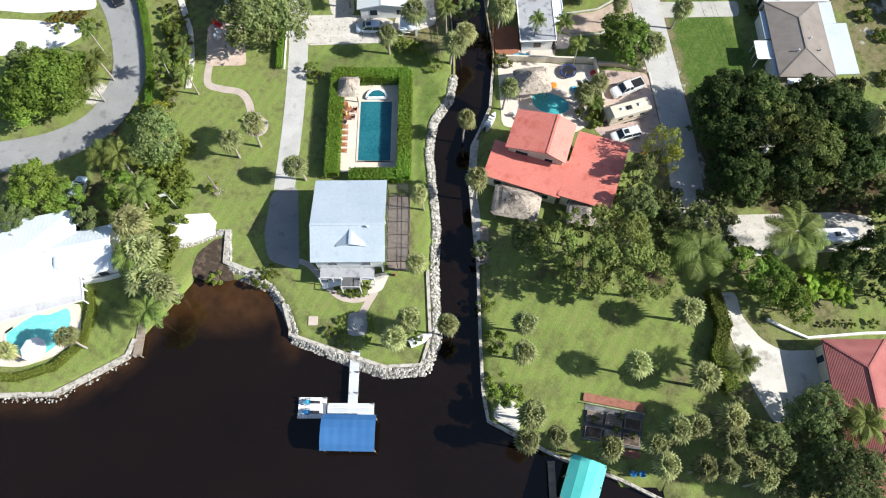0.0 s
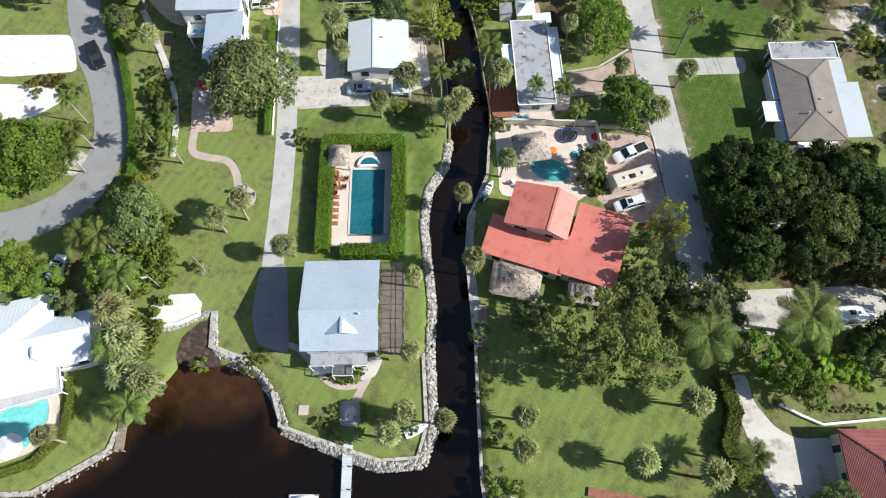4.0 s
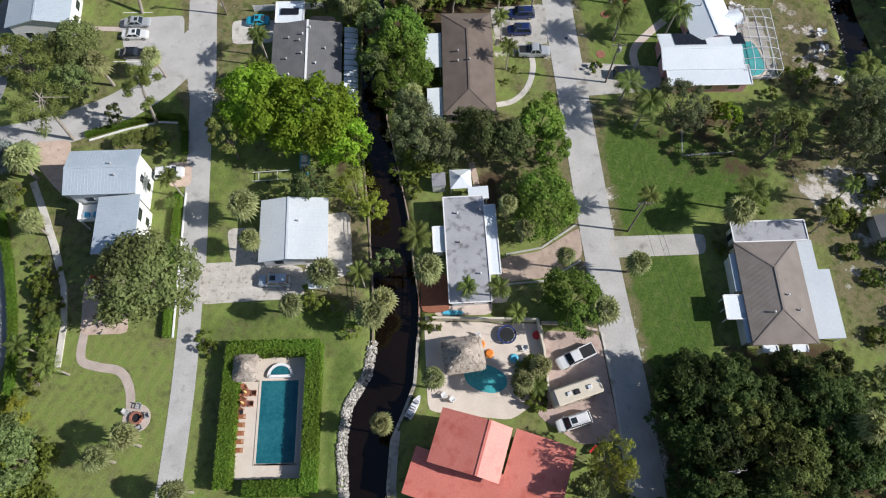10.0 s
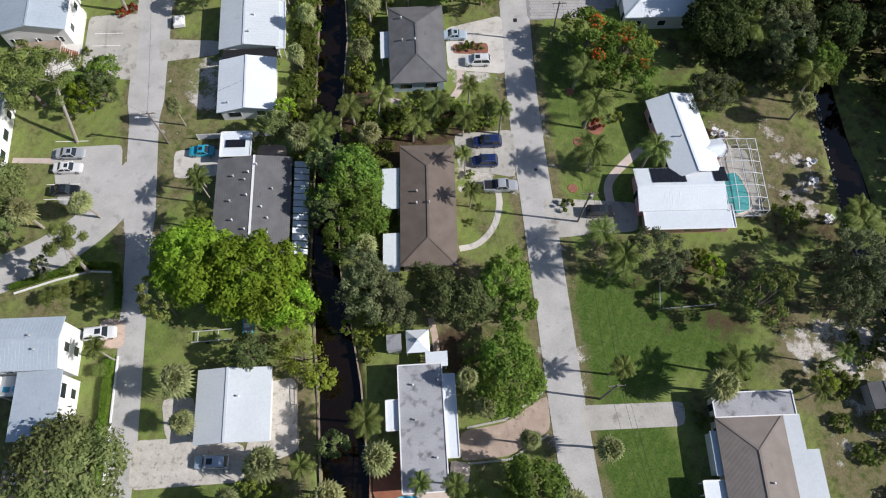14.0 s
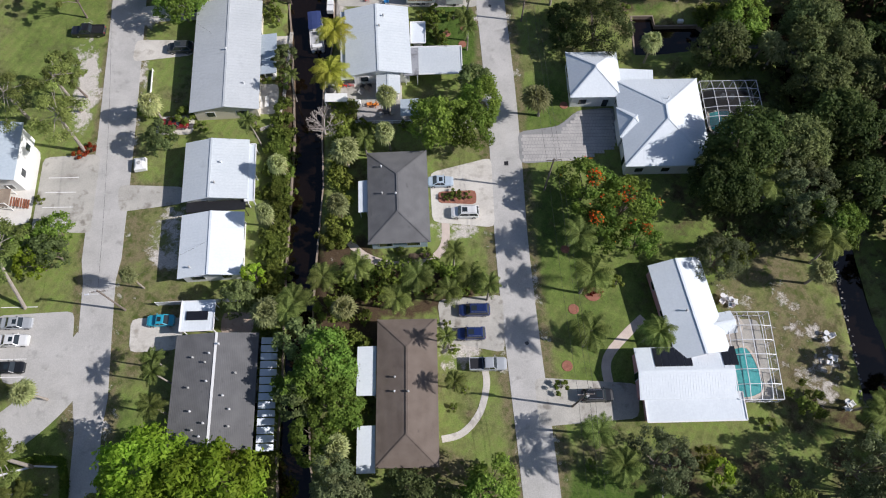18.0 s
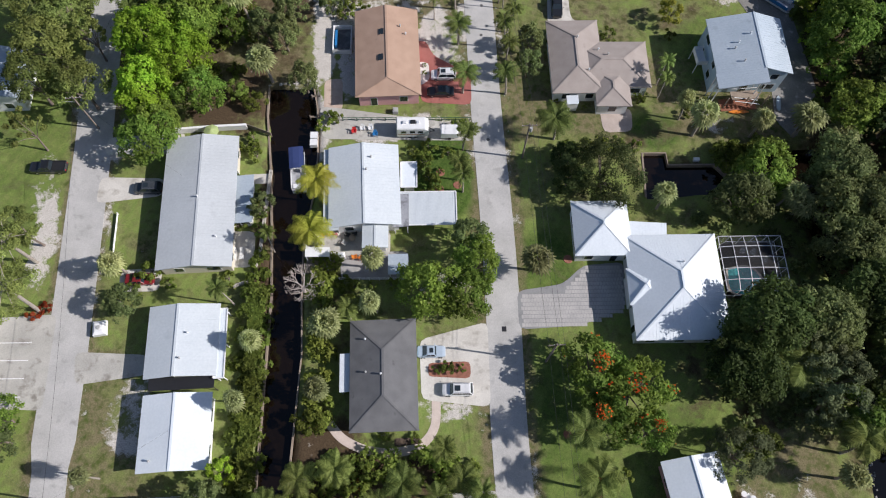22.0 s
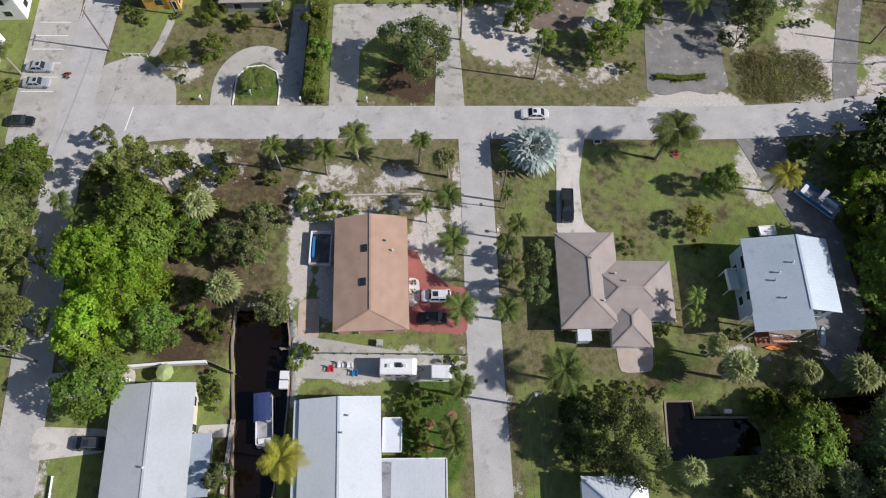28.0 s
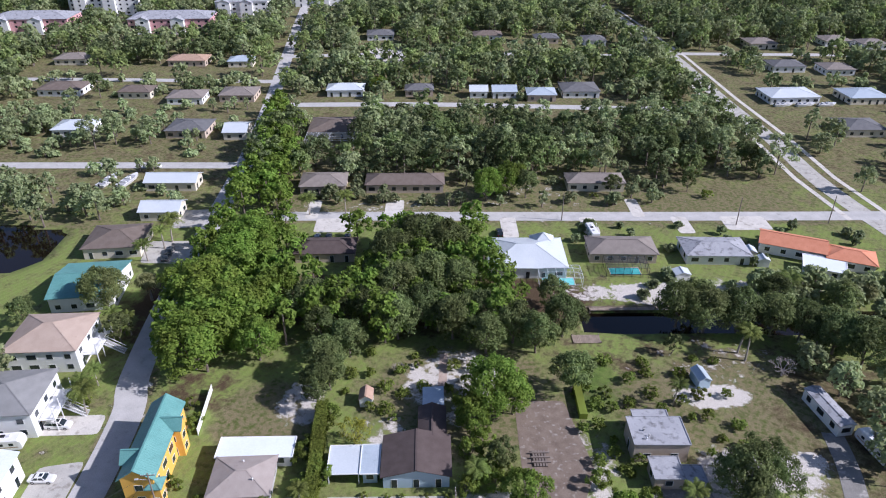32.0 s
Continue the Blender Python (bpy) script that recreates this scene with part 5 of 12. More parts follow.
cage(73.2, 168.4, 9.8, 9.0, 0, 3.2, ALU, 5, 5)
h = home_at(16.2, 208.0, "orange-tan shingle-roofed house with pink walls")
wing(h, 16.2, 208.4, 11.2, 18.2, 2.2, 3.3, 1.5, "dutch", PINK_WALL, SHINGLE_ORANGE, vents=2)
for _y in (206.4, 211.8):
    part("skylight", Geo().box(-0.45, 0.45, -0.6, 0.6, 0, 0.14), PANE, h, "dark skylight", h.matrix_world.inverted() @ pose(15.2, _y, 4.52, 0, -15, 2.2))
h = home_at(49.5, 207.6, "taupe shingle L-shaped house with hipped gables")
wing(h, 49.0, 207.4, 9.2, 15.4, 0.5, 3.2, 1.5, "hip", WHITE_WALL, SHINGLE_TAUPE, vents=2)
wing(h, 55.0, 205.6, 13.2, 9.6, -0.5, 3.2, 1.56, "hip", WHITE_WALL, SHINGLE_TAUPE, ridge="x", vents=3)
wing(h, 54.8, 200.7, 6.0, 7.4, -1, 3.2, 1.0, "hip", WHITE_WALL, SHINGLE_TAUPE)
h = home_at(78.0, 207.0, "raised white house with a pale blue metal roof", "stilt_house")
wing(h, 78.4, 207.2, 13.0, 11.6, 0, 5.8, 1.8, "gable", BLUE_WALL, METAL_BLUE, seams=0.5, off=0.18, vents=4)
wing(h, 75.7, 200.0, 7.9, 3.0, 0, 5.8, 1.8, "shed", None, METAL_BLUE, seams=0.5)
# north of the cross street
h = home_at(-25.0, 270.9, "tall golden yellow house with a teal metal roof")
wing(h, -24.9, 270.4, 6.6, 19.5, 2, 6.8, 2.3, "gable", YELLOW_WALL, METAL_TEAL, seams=0.5)
wing(h, -22.6, 274.0, 4.6, 3.8, 2, 6.9, 1.8, "gable", YELLOW_WALL, METAL_TEAL, seams=0.5, ridge="x")
wing(h, -26.4, 266.0, 4.6, 3.8, 2, 6.9, 1.8, "gable", YELLOW_WALL, METAL_TEAL, seams=0.5, ridge="x", windows=False)
wing(h, -22.0, 262.0, 3.0, 3.0, 2, 4.6, 1.2, "hip", YELLOW_WALL, METAL_TEAL, seams=0.5)
h = home_at(-7.7, 264.8, "grey hip-roofed cottage with a white flat extension")
wing(h, -7.7, 264.8, 11.4, 9.6, 2, 3.1, 1.5, "hip", GREY_WALL, SHINGLE_TAUPE, ridge="x", vents=2)
wing(h, -6.8, 271.9, 14.4, 5.2, 0.5, 2.9, 0, "flat", WHITE_WALL, METAL_PURE)
h = home_at(23.3, 269.5, "pale blue house with a dark brown shingle roof")
wing(h, 23.5, 269.2, 13.0, 10.4, 0.5, 3.2, 1.7, "gable", BLUE_WALL, SHINGLE_DARKBROWN, off=0.0)
wing(h, 26.4, 278.0, 5.6, 9.0, 0.5, 3.0, 1.1, "gable", BLUE_WALL, SHINGLE_DARKBROWN, windows=False)
wing(h, 26.6, 285.0, 4.4, 7.0, 0.5, 2.8, 0.2, "shed", BLUE_WALL, METAL_BLUE, seams=0.4)
wing(h, 10.2, 268.8, 6.0, 7.0, 1, 2.7, 0.3, "flat", None, METAL_WHITE, seams=0.35)
wing(h, 15.0, 268.8, 3.6, 7.2, 1, 2.8, 0.2, "flat", BLUE_WALL, METAL_BLUE, seams=0.35)
h = home_at(69.5, 273.8, "two-storey concrete box house with a flat grey roof")
wing(h, 69.5, 273.6, 10.6, 7.4, -1, 4.6, 0, "flat", TAN_WALL, FLAT_GREY, vents=4, over=0.15)
wing(h, 69.4, 278.4, 7.0, 3.0, -1, 4.0, 0, "flat", TAN_WALL, FLAT_GREY, over=0.15, windows=False)
wing(h, 69.2, 266.0, 5.6, 5.4, -1, 2.9, 0, "flat", TAN_WALL, FLAT_GREY, over=0.2)
wing(h, 74.0, 264.8, 3.6, 4.0, -1, 2.6, 0, "flat", None, FLAT_GREY)
house(107.1, 281.8, 3.8, 11.6, 9, 2.9, 0.4, "gable", WHITE_WALL, FLAT_GREY, "long weathered house trailer with a grey roof", "house_trailer", over=0.2)
house(84.6, 292.5, 3.0, 4.6, 8, 2.3, 0.9, "gable", BLUE_WALL, METAL_BLUE, "pale blue garden shed with a metal roof", "garden_shed", over=0.2, windows=False)
house(12.6, 287.2, 3.0, 3.6, 0, 2.2, 1.0, "gable", WHITE_WALL, SHINGLE_ORANGE, "small garden shed with an orange shingle roof", "garden_shed", over=0.2, windows=False)
house(-59.7, 304.2, 16.5, 14.6, 2.4, 6.2, 2.6, "hip", WHITE_WALL, SHINGLE_SAND, "white two-storey house with a sand-tan hip roof", ridge="x")
house(-58.6, 283.8, 14.5, 14.0, 4, 6.4, 2.4, "hip", WHITE_WALL, SHINGLE_MID, "white two-storey house with a grey hip roof", ridge="x")
house(-54.0, 263.0, 11.5, 10.5, 3, 5.8, 1.6, "gable", WHITE_WALL, METAL_WHITE, "white two-storey house with a metal roof", seams=0.5)
house(-56.5, 249.5, 11.5, 9.5, 3, 5.8, 1.6, "gable", WHITE_WALL, METAL_WHITE, "white two-storey house with a metal roof", seams=0.5)
house(-62.3, 329.4, 16.5, 17.5, 6, 4.4, 2.0, "gable", WHITE_WALL, METAL_TEAL, "white house with a teal metal roof", seams=0.5, ridge="x")
house(-65.1, 354.0, 16.5, 14.5, 5, 3.6, 2.0, "hip", CREAM_WALL, SHINGLE_BROWN, "cream house with a brown hip roof", ridge="x")
h = house(52.3, 343.2, 22.0, 17.0, -1, 3.5, 2.9, "hip", WHITE_WALL, METAL_WHITE, "large white metal hip-roofed house", seams=0.6, ridge="x")
wing(h, 58.0, 349.5, 7, 7, -1, 3.5, 2.9, "hip", WHITE_WALL, METAL_WHITE, seams=0.6, windows=False)
cage(60.5, 333.5, 11.5, 6.5, -1, 3.2, ALU, 5, 3)
house(80.1, 347.6, 19.5, 10.5, -2, 3.2, 1.9, "hip", TAN_WALL, SHINGLE_TAN, "tan house with a taupe hip roof", ridge="x")
cage(79.5, 338.6, 11.5, 6.5, -2, 3.0, BRONZE, 5, 3, "dark bronze pool screen cage")
house(106.5, 346.7, 18.5, 11.0, -2, 3.1, 1.5, "hip", WHITE_WALL, FLAT_GREY, "white house with a pale grey hip roof", ridge="x")
h = house(130.0, 349.0, 18, 9.5, -24, 3.3, 1.9, "gable", WHITE_WALL, TILE_ORANGE, "orange tile-roofed house with a white flat annexe", ridge="x")
wing(h, 143, 341.5, 13, 9, -24, 3.1, 1.6, "hip", WHITE_WALL, TILE_ORANGE, ridge="x")
wing(h, 133.5, 337.0, 11, 7.5, -24, 2.9, 0, "flat", WHITE_WALL, METAL_PURE)
house(-4.0, 348.5, 17.5, 9.5, 1, 3.1, 1.6, "hip", TAN_WALL, SHINGLE_DARKBROWN, "house with a red-brown hip roof among trees", ridge="x")
h = house(59.3, 17.0, 9.2, 16.4, 0, 3.4, 2.1, "hip", CREAM_WALL, TILE_RED, "house with a faded maroon tile hip roof")
wing(h, 60.6, 10.6, 14.0, 13.6, 0, 3.4, 2.9, "hip", CREAM_WALL, TILE_RED, ridge="x")

# far houses: place, size, turn, roof
_roofs = (SHINGLE_TAN, SHINGLE_GREY, METAL_WHITE, SHINGLE_BROWN, METAL_BLUE, SHINGLE_ORANGE)
_names = ("taupe", "grey", "white metal", "brown", "pale metal", "orange-tan")
FAR_EAST = [(-10.7, 394, 16, 12, 0, 0), (17, 394, 27, 10, 3, 0), (82, 394, 20, 9, 0, 0), (-14, 449, 20, 18, 3, 0), (-15, 501, 18, 11, 2, 0), (20, 500, 14, 10, 1, 0), (48, 497, 9, 9, 2, 1), (60, 497, 12, 10, 4, 1), (77, 493, 14, 12, 4, 0), (96, 500, 18, 16, 1, 0), (192, 490, 24, 16, 2, 0), (202, 447, 17, 15, 1, 0), (213, 541, 18, 14, 1, 0)]
FAR_EAST_2 = [(237, 535, 16, 14, 0, 0), (226, 489, 19, 16, 4, 0), (123, 599, 14, 14, 1, 0), (-6, 615, 17, 15, 1, 0), (267, 597, 17, 15, 0, 0), (220, 591, 17, 15, 0, 0), (285, 588, 16, 13, 0, 0), (300, 540, 16, 14, 1, 0), (60, 612, 18, 12, 3, 0), (95, 604, 15, 12, 1, 0)]
FAR_WEST = [(-62.7, 396, 18, 9, 2, 1), (-59, 374, 13, 9, 2, 1), (-73, 449, 17, 15, 1, 0), (-53, 446, 10, 13, 2, 1), (-150, 505, 21, 15, 3, 0), (-106, 556, 21, 13, 5, 0), (-77, 553, 14, 11, 4, 0), (-64, 495, 17, 14, 0, 0), (-87, 491, 17, 13, 0, 0), (-113, 499, 16, 11, 3, 0), (-120, 450, 16, 13, 2, 0), (-170, 560, 18, 14, 0, 0), (-190, 460, 18, 14, 1, 0)]
for _x, _y, _w, _l, _r, _g in FAR_EAST + FAR_EAST_2 + FAR_WEST:
    house(_x, _y, _w, _l, (_x * 0.13) % 5 - 2, 3.3, 1.9, "gable" if _g else "hip", (WHITE_WALL, CREAM_WALL, TAN_WALL)[int(_x) % 3], _roofs[_r], f"far house with a {_names[_r]} roof", ridge="x")
for _x, _y, _w, _l, _e, _wall in ((-230, 640, 50, 24, 9, PINK_WALL), (-206, 700, 48, 30, 17.5, WHITE_WALL), (-141, 640, 52, 24, 9, PINK_WALL), (-105, 682, 36, 26, 12, WHITE_WALL), (-60, 730, 40, 26, 12, WHITE_WALL)):
    _h = home_at(_x, _y, "pale apartment block with a grey roof among trees", "apartment_building", "apartment block")
    wing(_h, _x, _y, _w, _l, 3, _e, 3.2, "hip", _wall, FLAT_GREY, ridge="x")
    for _k in (-0.3, 0.12):
        wing(_h, _x + _w * _k, _y - _l / 2 + 1, 9, 8, 3, _e - 0.4, 2.0, "gable", WHITE_WALL, FLAT_GREY, over=0.4)
cage(-14, 434.5, 19, 9, 0, 3.4, label="dark pool screen cage behind the brown house")


# ---- plants ----
def leaf_mesh(name, pts, nrm, size, rnd, long=1.7):
    """Small pointed leaves at the points, turned to the normals. Arrays in, one mesh out."""
    n = len(pts)
    t = rnd.normal(size=(n, 3))
    t -= nrm * np.sum(t * nrm, 1, keepdims=True)
    t /= np.linalg.norm(t, axis=1, keepdims=True) + 1e-9
    b = np.cross(nrm, t)
    s = size * rnd.uniform(0.65, 1.35, (n, 1))
    v = np.empty((n, 3, 3))
    v[:, 0] = pts - t * s * long / 2 + b * s / 2
    v[:, 1] = pts - t * s * long / 2 - b * s / 2
    v[:, 2] = pts + t * s * long / 2 - nrm * s * 0.2
    me = bpy.data.meshes.new(name)
    me.vertices.add(n * 3)
    me.vertices.foreach_set("co", v.astype(np.float32).ravel())
    me.loops.add(n * 3)
    me.loops.foreach_set("vertex_index", np.arange(n * 3, dtype=np.int32))
    me.polygons.add(n)
    me.polygons.foreach_set("loop_start", np.arange(0, n * 3, 3, dtype=np.int32))
    me.polygons.foreach_set("loop_total", np.full(n, 3, dtype=np.int32))
    me.update(calc_edges=True)
    return me


def crown_points(rnd, r, z0, z1, n, lobes, lobe_r, flat=0.75):
    """Points and normals over an uneven crown of overlapping lobes."""
    zc, zr = (z0 + z1) / 2, (z1 - z0) / 2
    k = np.arange(lobes)
    up = 1 - 1.62 * (k + 0.5) / lobes
    az = k * 2.39996 + rnd.uniform(-0.35, 0.35, lobes)
    f1, f2 = rnd.uniform(0, 6.28, 2)
    wide = np.sqrt(1 - up ** 2) * (1 + 0.16 * np.sin(2 * az + f1) + 0.11 * np.sin(3 * az + f2))
    u = np.stack([np.cos(az) * wide, np.sin(az) * wide, up], 1)
    far = rnd.uniform(0.8, 1.1, lobes)[:, None]
    c = u * far * np.array([r * (1 - 0.8 * lobe_r), r * (1 - 0.8 * lobe_r), zr * (1 - 0.6 * lobe_r)]) + np.array([0, 0, zc])
    rad = lobe_r * r * rnd.uniform(0.7, 1.3, lobes)
    w = rad ** 2 * (1.15 + up)
    i = rnd.choice(lobes, n, p=w / w.sum())
    d = rnd.normal(size=(n, 3)) + u[i] * 0.75
    d /= np.linalg.norm(d, axis=1, keepdims=True)
    bump = 1 + 0.28 * np.sin(d[:, 0] * 5 + i) * np.sin(d[:, 1] * 6 + i * 2) * np.sin(d[:, 2] * 5 + i * 3)
    p = c[i] + d * (rad[i] * rnd.uniform(0.5, 1.2, n) * bump)[:, None] * np.array([1, 1, flat])
    p[:, 2] = np.maximum(p[:, 2], 0.08)
    nr = d * 0.75 + rnd.normal(size=(n, 3)) * 0.36 + np.array([0.1, 0, 0.35])
    nr /= np.linalg.norm(nr, axis=1, keepdims=True)
    return p, nr, c


def limbs(rnd, tops, z_fork, trunk_r, material, count=7):
    """A tapered trunk that forks into limbs under the crown."""
    g = Geo()
    lean = Vector((rnd.uniform(-0.3, 0.3), rnd.uniform(-0.3, 0.3), z_fork))
    g.rod((0, 0, -0.15), lean * 0.5, trunk_r * 1.35, trunk_r, 8).rod(lean * 0.5, lean, trunk_r, trunk_r * 0.8, 8)
    for k in range(min(count, len(tops))):
        e = Vector(tops[k * len(tops) // count])
        mid = lean.lerp(e, 0.5) + Vector((0, 0, 0.3))
        g.rod(lean, mid, trunk_r * 0.55, trunk_r * 0.32, 6).rod(mid, e, trunk_r * 0.32, trunk_r * 0.1, 5)
    return g


def broadleaf(seed, r, h, n, size, lobes, lobe_r, leaf, label, name="tree", blossom=0, low=0.32, flat=0.75, category="tree"):
    rnd = np.random.default_rng(seed)
    t = thing(name, label, category)
    p, nr, c = crown_points(rnd, r, h * low, h, n, lobes, lobe_r, flat)
    part("trunk", limbs(rnd, c, h * max(low, 0.15) * 0.8, max(0.07, r * 0.055), BARK), BARK, t)
    me = leaf_mesh("crown", p, nr, size, rnd)
    me.materials.append(leaf)
    part("crown", me, leaf, t)
    if blossom:
        up = p[:, 2] > np.quantile(p[:, 2], 0.5)
        q = p[up][:blossom] + nr[up][:blossom] * 0.15
        q = q[(np.sin(q[:, 0] * 1.1 + seed) + np.cos(q[:, 1] * 1.3)) > 0.75]
        fm = leaf_mesh("blossom", q, np.tile([0, 0, 1.0], (len(q), 1)), size * 0.95, rnd, 1.1)
        fm.materials.append(L_FLOWER)
        part("blossom", fm, L_FLOWER, t, "scarlet blossom")
    return t


def fan_palm(seed, h, r, leaf, label, dead=True):
    """A cabbage palm: a straight trunk and a ball of folded fans."""
    rnd = random.Random(seed)
    t = thing("fan_palm", label, "palm")
    g = Geo()
    lx, ly = rnd.uniform(-0.9, 0.9), rnd.uniform(-0.9, 0.9)
    pts = [Vector((lx * s * s, ly * s * s, h * s - (0.15 if s == 0 else 0))) for s in (0, 0.35, 0.7, 1)]
    for a, b, ra, rb in zip(pts, pts[1:], (0.24, 0.19, 0.18), (0.19, 0.18, 0.2)):
        g.rod(a, b, ra, rb, 8)
    part("trunk", g, PALM_BARK, t)
    top = pts[-1]
    for name, mat, count, lo, hi in (("crown", leaf, 36, -40, 84), ("dry_frond_skirt", L_DRY, 6, -75, -45)):
        g = Geo()
        for k in range(count):
            az = k * 2.39996 + rnd.uniform(-0.25, 0.25)
            el = radians(lo + (hi - lo) * ((k + 0.5) / count) ** 0.9 + rnd.uniform(-8, 8))
            d = Vector((math.cos(az) * math.cos(el), math.sin(az) * math.cos(el), math.sin(el)))
            side = Vector((-math.sin(az), math.cos(az), 0))
            up = d.cross(side) * -1
            L1 = r * rnd.uniform(0.42, 0.55)
            stem = top + d * L1
            g.rod(top, stem, 0.035, 0.02, 3, False)
            fr = r * rnd.uniform(0.52, 0.74)
            m = 10
            for i in range(m):
                a = radians(-105 + 210 * i / (m - 1))
                q = d * math.cos(a) + side * math.sin(a)
                tip = stem + q * fr * (1.0 - 0.18 * abs(math.sin(a))) - Vector((0, 0, fr * (0.26 + 0.24 * rnd.random()))) + up * 0.04
                e = (d * -math.sin(a) + side * math.cos(a)) * fr * 0.105
                mid = stem + q * fr * 0.55 + up * (0.06 if i % 2 else -0.03)
                g.add([stem, mid - e, tip, mid + e], [(0, 1, 2, 3)])
        part(name, g, mat, t, "dry hanging fronds" if name != "crown" else "")
    return t


def feather_palm(seed, h, r, leaf, label, fronds=18, droop=0.6, name="feather_palm", trunk_r=0.16):
    rnd = random.Random(seed)
    t = thing(name, label, "palm")
    g = Geo()
    lx, ly = rnd.uniform(-1.3, 1.3), rnd.uniform(-1.3, 1.3)
    pts = [Vector((lx * s * s, ly * s * s, h * s - (0.15 if s == 0 else 0))) for s in (0, 0.3, 0.65, 1)]
    for a, b, k in zip(pts, pts[1:], (1.25, 1.0, 0.9)):
        g.rod(a, b, trunk_r * k, trunk_r * (k - 0.12), 8)
    part("trunk", g, PALM_BARK, t)
    top = pts[-1]
    g = Geo()
    for k in range(fronds):
        az = k * 2.39996 + rnd.uniform(-0.2, 0.2)
        el = radians(8 + 62 * ((k + 0.5) / fronds))
        L = r * rnd.uniform(0.85, 1.1)
        spine = []
        for j in range(8):
            s = j / 7
            out = L * (s - 0.12 * s * s) * math.cos(el * (1 - 0.5 * s))
            z = L * (math.sin(el) * s - droop * s * s)
            spine.append(top + Vector((math.cos(az) * out, math.sin(az) * out, z)))
        side = Vector((-math.sin(az), math.cos(az), 0))
        for a, b in zip(spine, spine[1:]):
            g.add([a - side * 0.02, b - side * 0.012, b + side * 0.012, a + side * 0.02], [(0, 1, 2, 3)])
        m = 20
        for i in range(2, m):
            s = i / m * 7
            j = min(int(s), 6)
            p = spine[j].lerp(spine[j + 1], s - j)
            d = (spine[j + 1] - spine[j]).normalized()
            ln = r * 0.27 * (1 - (2 * i / m - 0.9) ** 2 * 0.75)
            for sg in (-1, 1):
                tip = p + (side * sg + d * 0.65).normalized() * ln - Vector((0, 0, ln * rnd.uniform(0.25, 0.6)))
                g.add([p - d * 0.035 * r / 2.5, p.lerp(tip, 0.5) - d * 0.05 * r / 2.5, tip, p + d * 0.06 * r / 2.5], [(0, 1, 2, 3)])
    part("crown", g, leaf, t)
    return t


def bare_tree(seed, h, r, label):
    rnd = random.Random(seed)
    t = thing("bare_tree", label, "tree")
    g, tw = Geo(), Geo()
    g.rod((0, 0, -0.1), (0.1, 0, h * 0.3), 0.2, 0.15, 8)

    def grow(a, d, ln, rad, k):
        b = a + d * ln
        (g if k > 2 else tw).rod(a, b, rad, rad * 0.7, 5 if k > 2 else 3, False)
        if k == 0:
            return
        for _ in range(3):
            e = (d + Vector((rnd.uniform(-0.8, 0.8), rnd.uniform(-0.8, 0.8), rnd.uniform(-0.25, 0.4)))).normalized()
            grow(b, e, ln * rnd.uniform(0.6, 0.85), rad * 0.62, k - 1)
    for k in range(6):
        a = k * 1.05
        grow(Vector((0.1, 0, h * 0.28)), Vector((math.cos(a), math.sin(a), 0.7)).normalized(), r * 0.36, 0.09, 4)
    part("trunk", g, PALE_TWIG, t)
    tagged(part("twigs", tw, PALE_TWIG, t), kind="stuff")
    return t


# a kind: list of (base radius, base height, maker); each plant takes the variant whose radius is nearest
def variants(label, leaf, sizes, **more):
    return [(r, h, (lambda s, r=r, h=h, n=n, sz=sz, lo=lo: broadleaf(s, r, h, n, sz, lo, more.get("lobe_r", 0.25), leaf, label, more.get("name", "tree"), more.get("blossom", 0), more.get("low", 0.2), more.get("flat", 0.75), more.get("category", "tree")))) for r, h, n, sz, lo in sizes]


BIG = [(1.9, 6.0, 1100, 0.25, 16), (3.0, 8.0, 2500, 0.26, 26), (3.0, 8.0, 2500, 0.26, 30), (4.2, 9.5, 4400, 0.28, 40), (4.2, 9.5, 4400, 0.28, 46), (5.6, 11.5, 7000, 0.31, 60)]
OAK = variants("broad dark green oak with a dense rounded crown", L_OAK, BIG, name="oak_tree")
BRIGHT = variants("bright yellow-green spreading shade tree", L_BRIGHT, BIG, name="shade_tree", lobe_r=0.22)
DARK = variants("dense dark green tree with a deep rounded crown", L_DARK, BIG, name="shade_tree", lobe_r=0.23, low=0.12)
GREEN = variants("leafy mid-green tree with a full uneven crown", L_GREEN, BIG, name="shade_tree", lobe_r=0.23, low=0.14)
CROTON = variants("orange and green croton shrub", L_CROTON, [(1.2, 1.3, 420, 0.17, 8)], name="red_shrub", low=0.02, category="shrub")
PINE = variants("tall olive-green tree with clumped open foliage", L_PINE, [(2.6, 9, 1300, 0.24, 15), (3.6, 11, 2400, 0.26, 22), (5.0, 12, 4200, 0.28, 34)], name="open_tree", lobe_r=0.2, low=0.4, flat=0.6)
ROUNDPINE = variants("dense rounded dark pine on a bare trunk", L_OAK, [(4.6, 9.0, 9000, 0.2, 70)], name="pine_tree", lobe_r=0.2, low=0.22)
BUSH = variants("rounded leafy green garden bush", L_BUSH, [(1.0, 1.4, 420, 0.17, 6), (1.9, 2.5, 900, 0.2, 10)], name="bush", low=0.02, category="bush")
CASUARINA = variants("feathery grey-green casuarina with drooping foliage", L_CASU, [(2.6, 7.0, 2600, 0.17, 26), (4.4, 10.0, 5200, 0.19, 44)], name="casuarina_tree", lobe_r=0.2, low=0.12, flat=1.0)
FINE = variants("dark fine-leaved tree with a broad soft crown", L_FINE, [(2.6, 7.0, 3000, 0.16, 26), (5.2, 9.5, 8500, 0.18, 60)], name="fine_leaved_tree", lobe_r=0.2, low=0.08, flat=0.9)
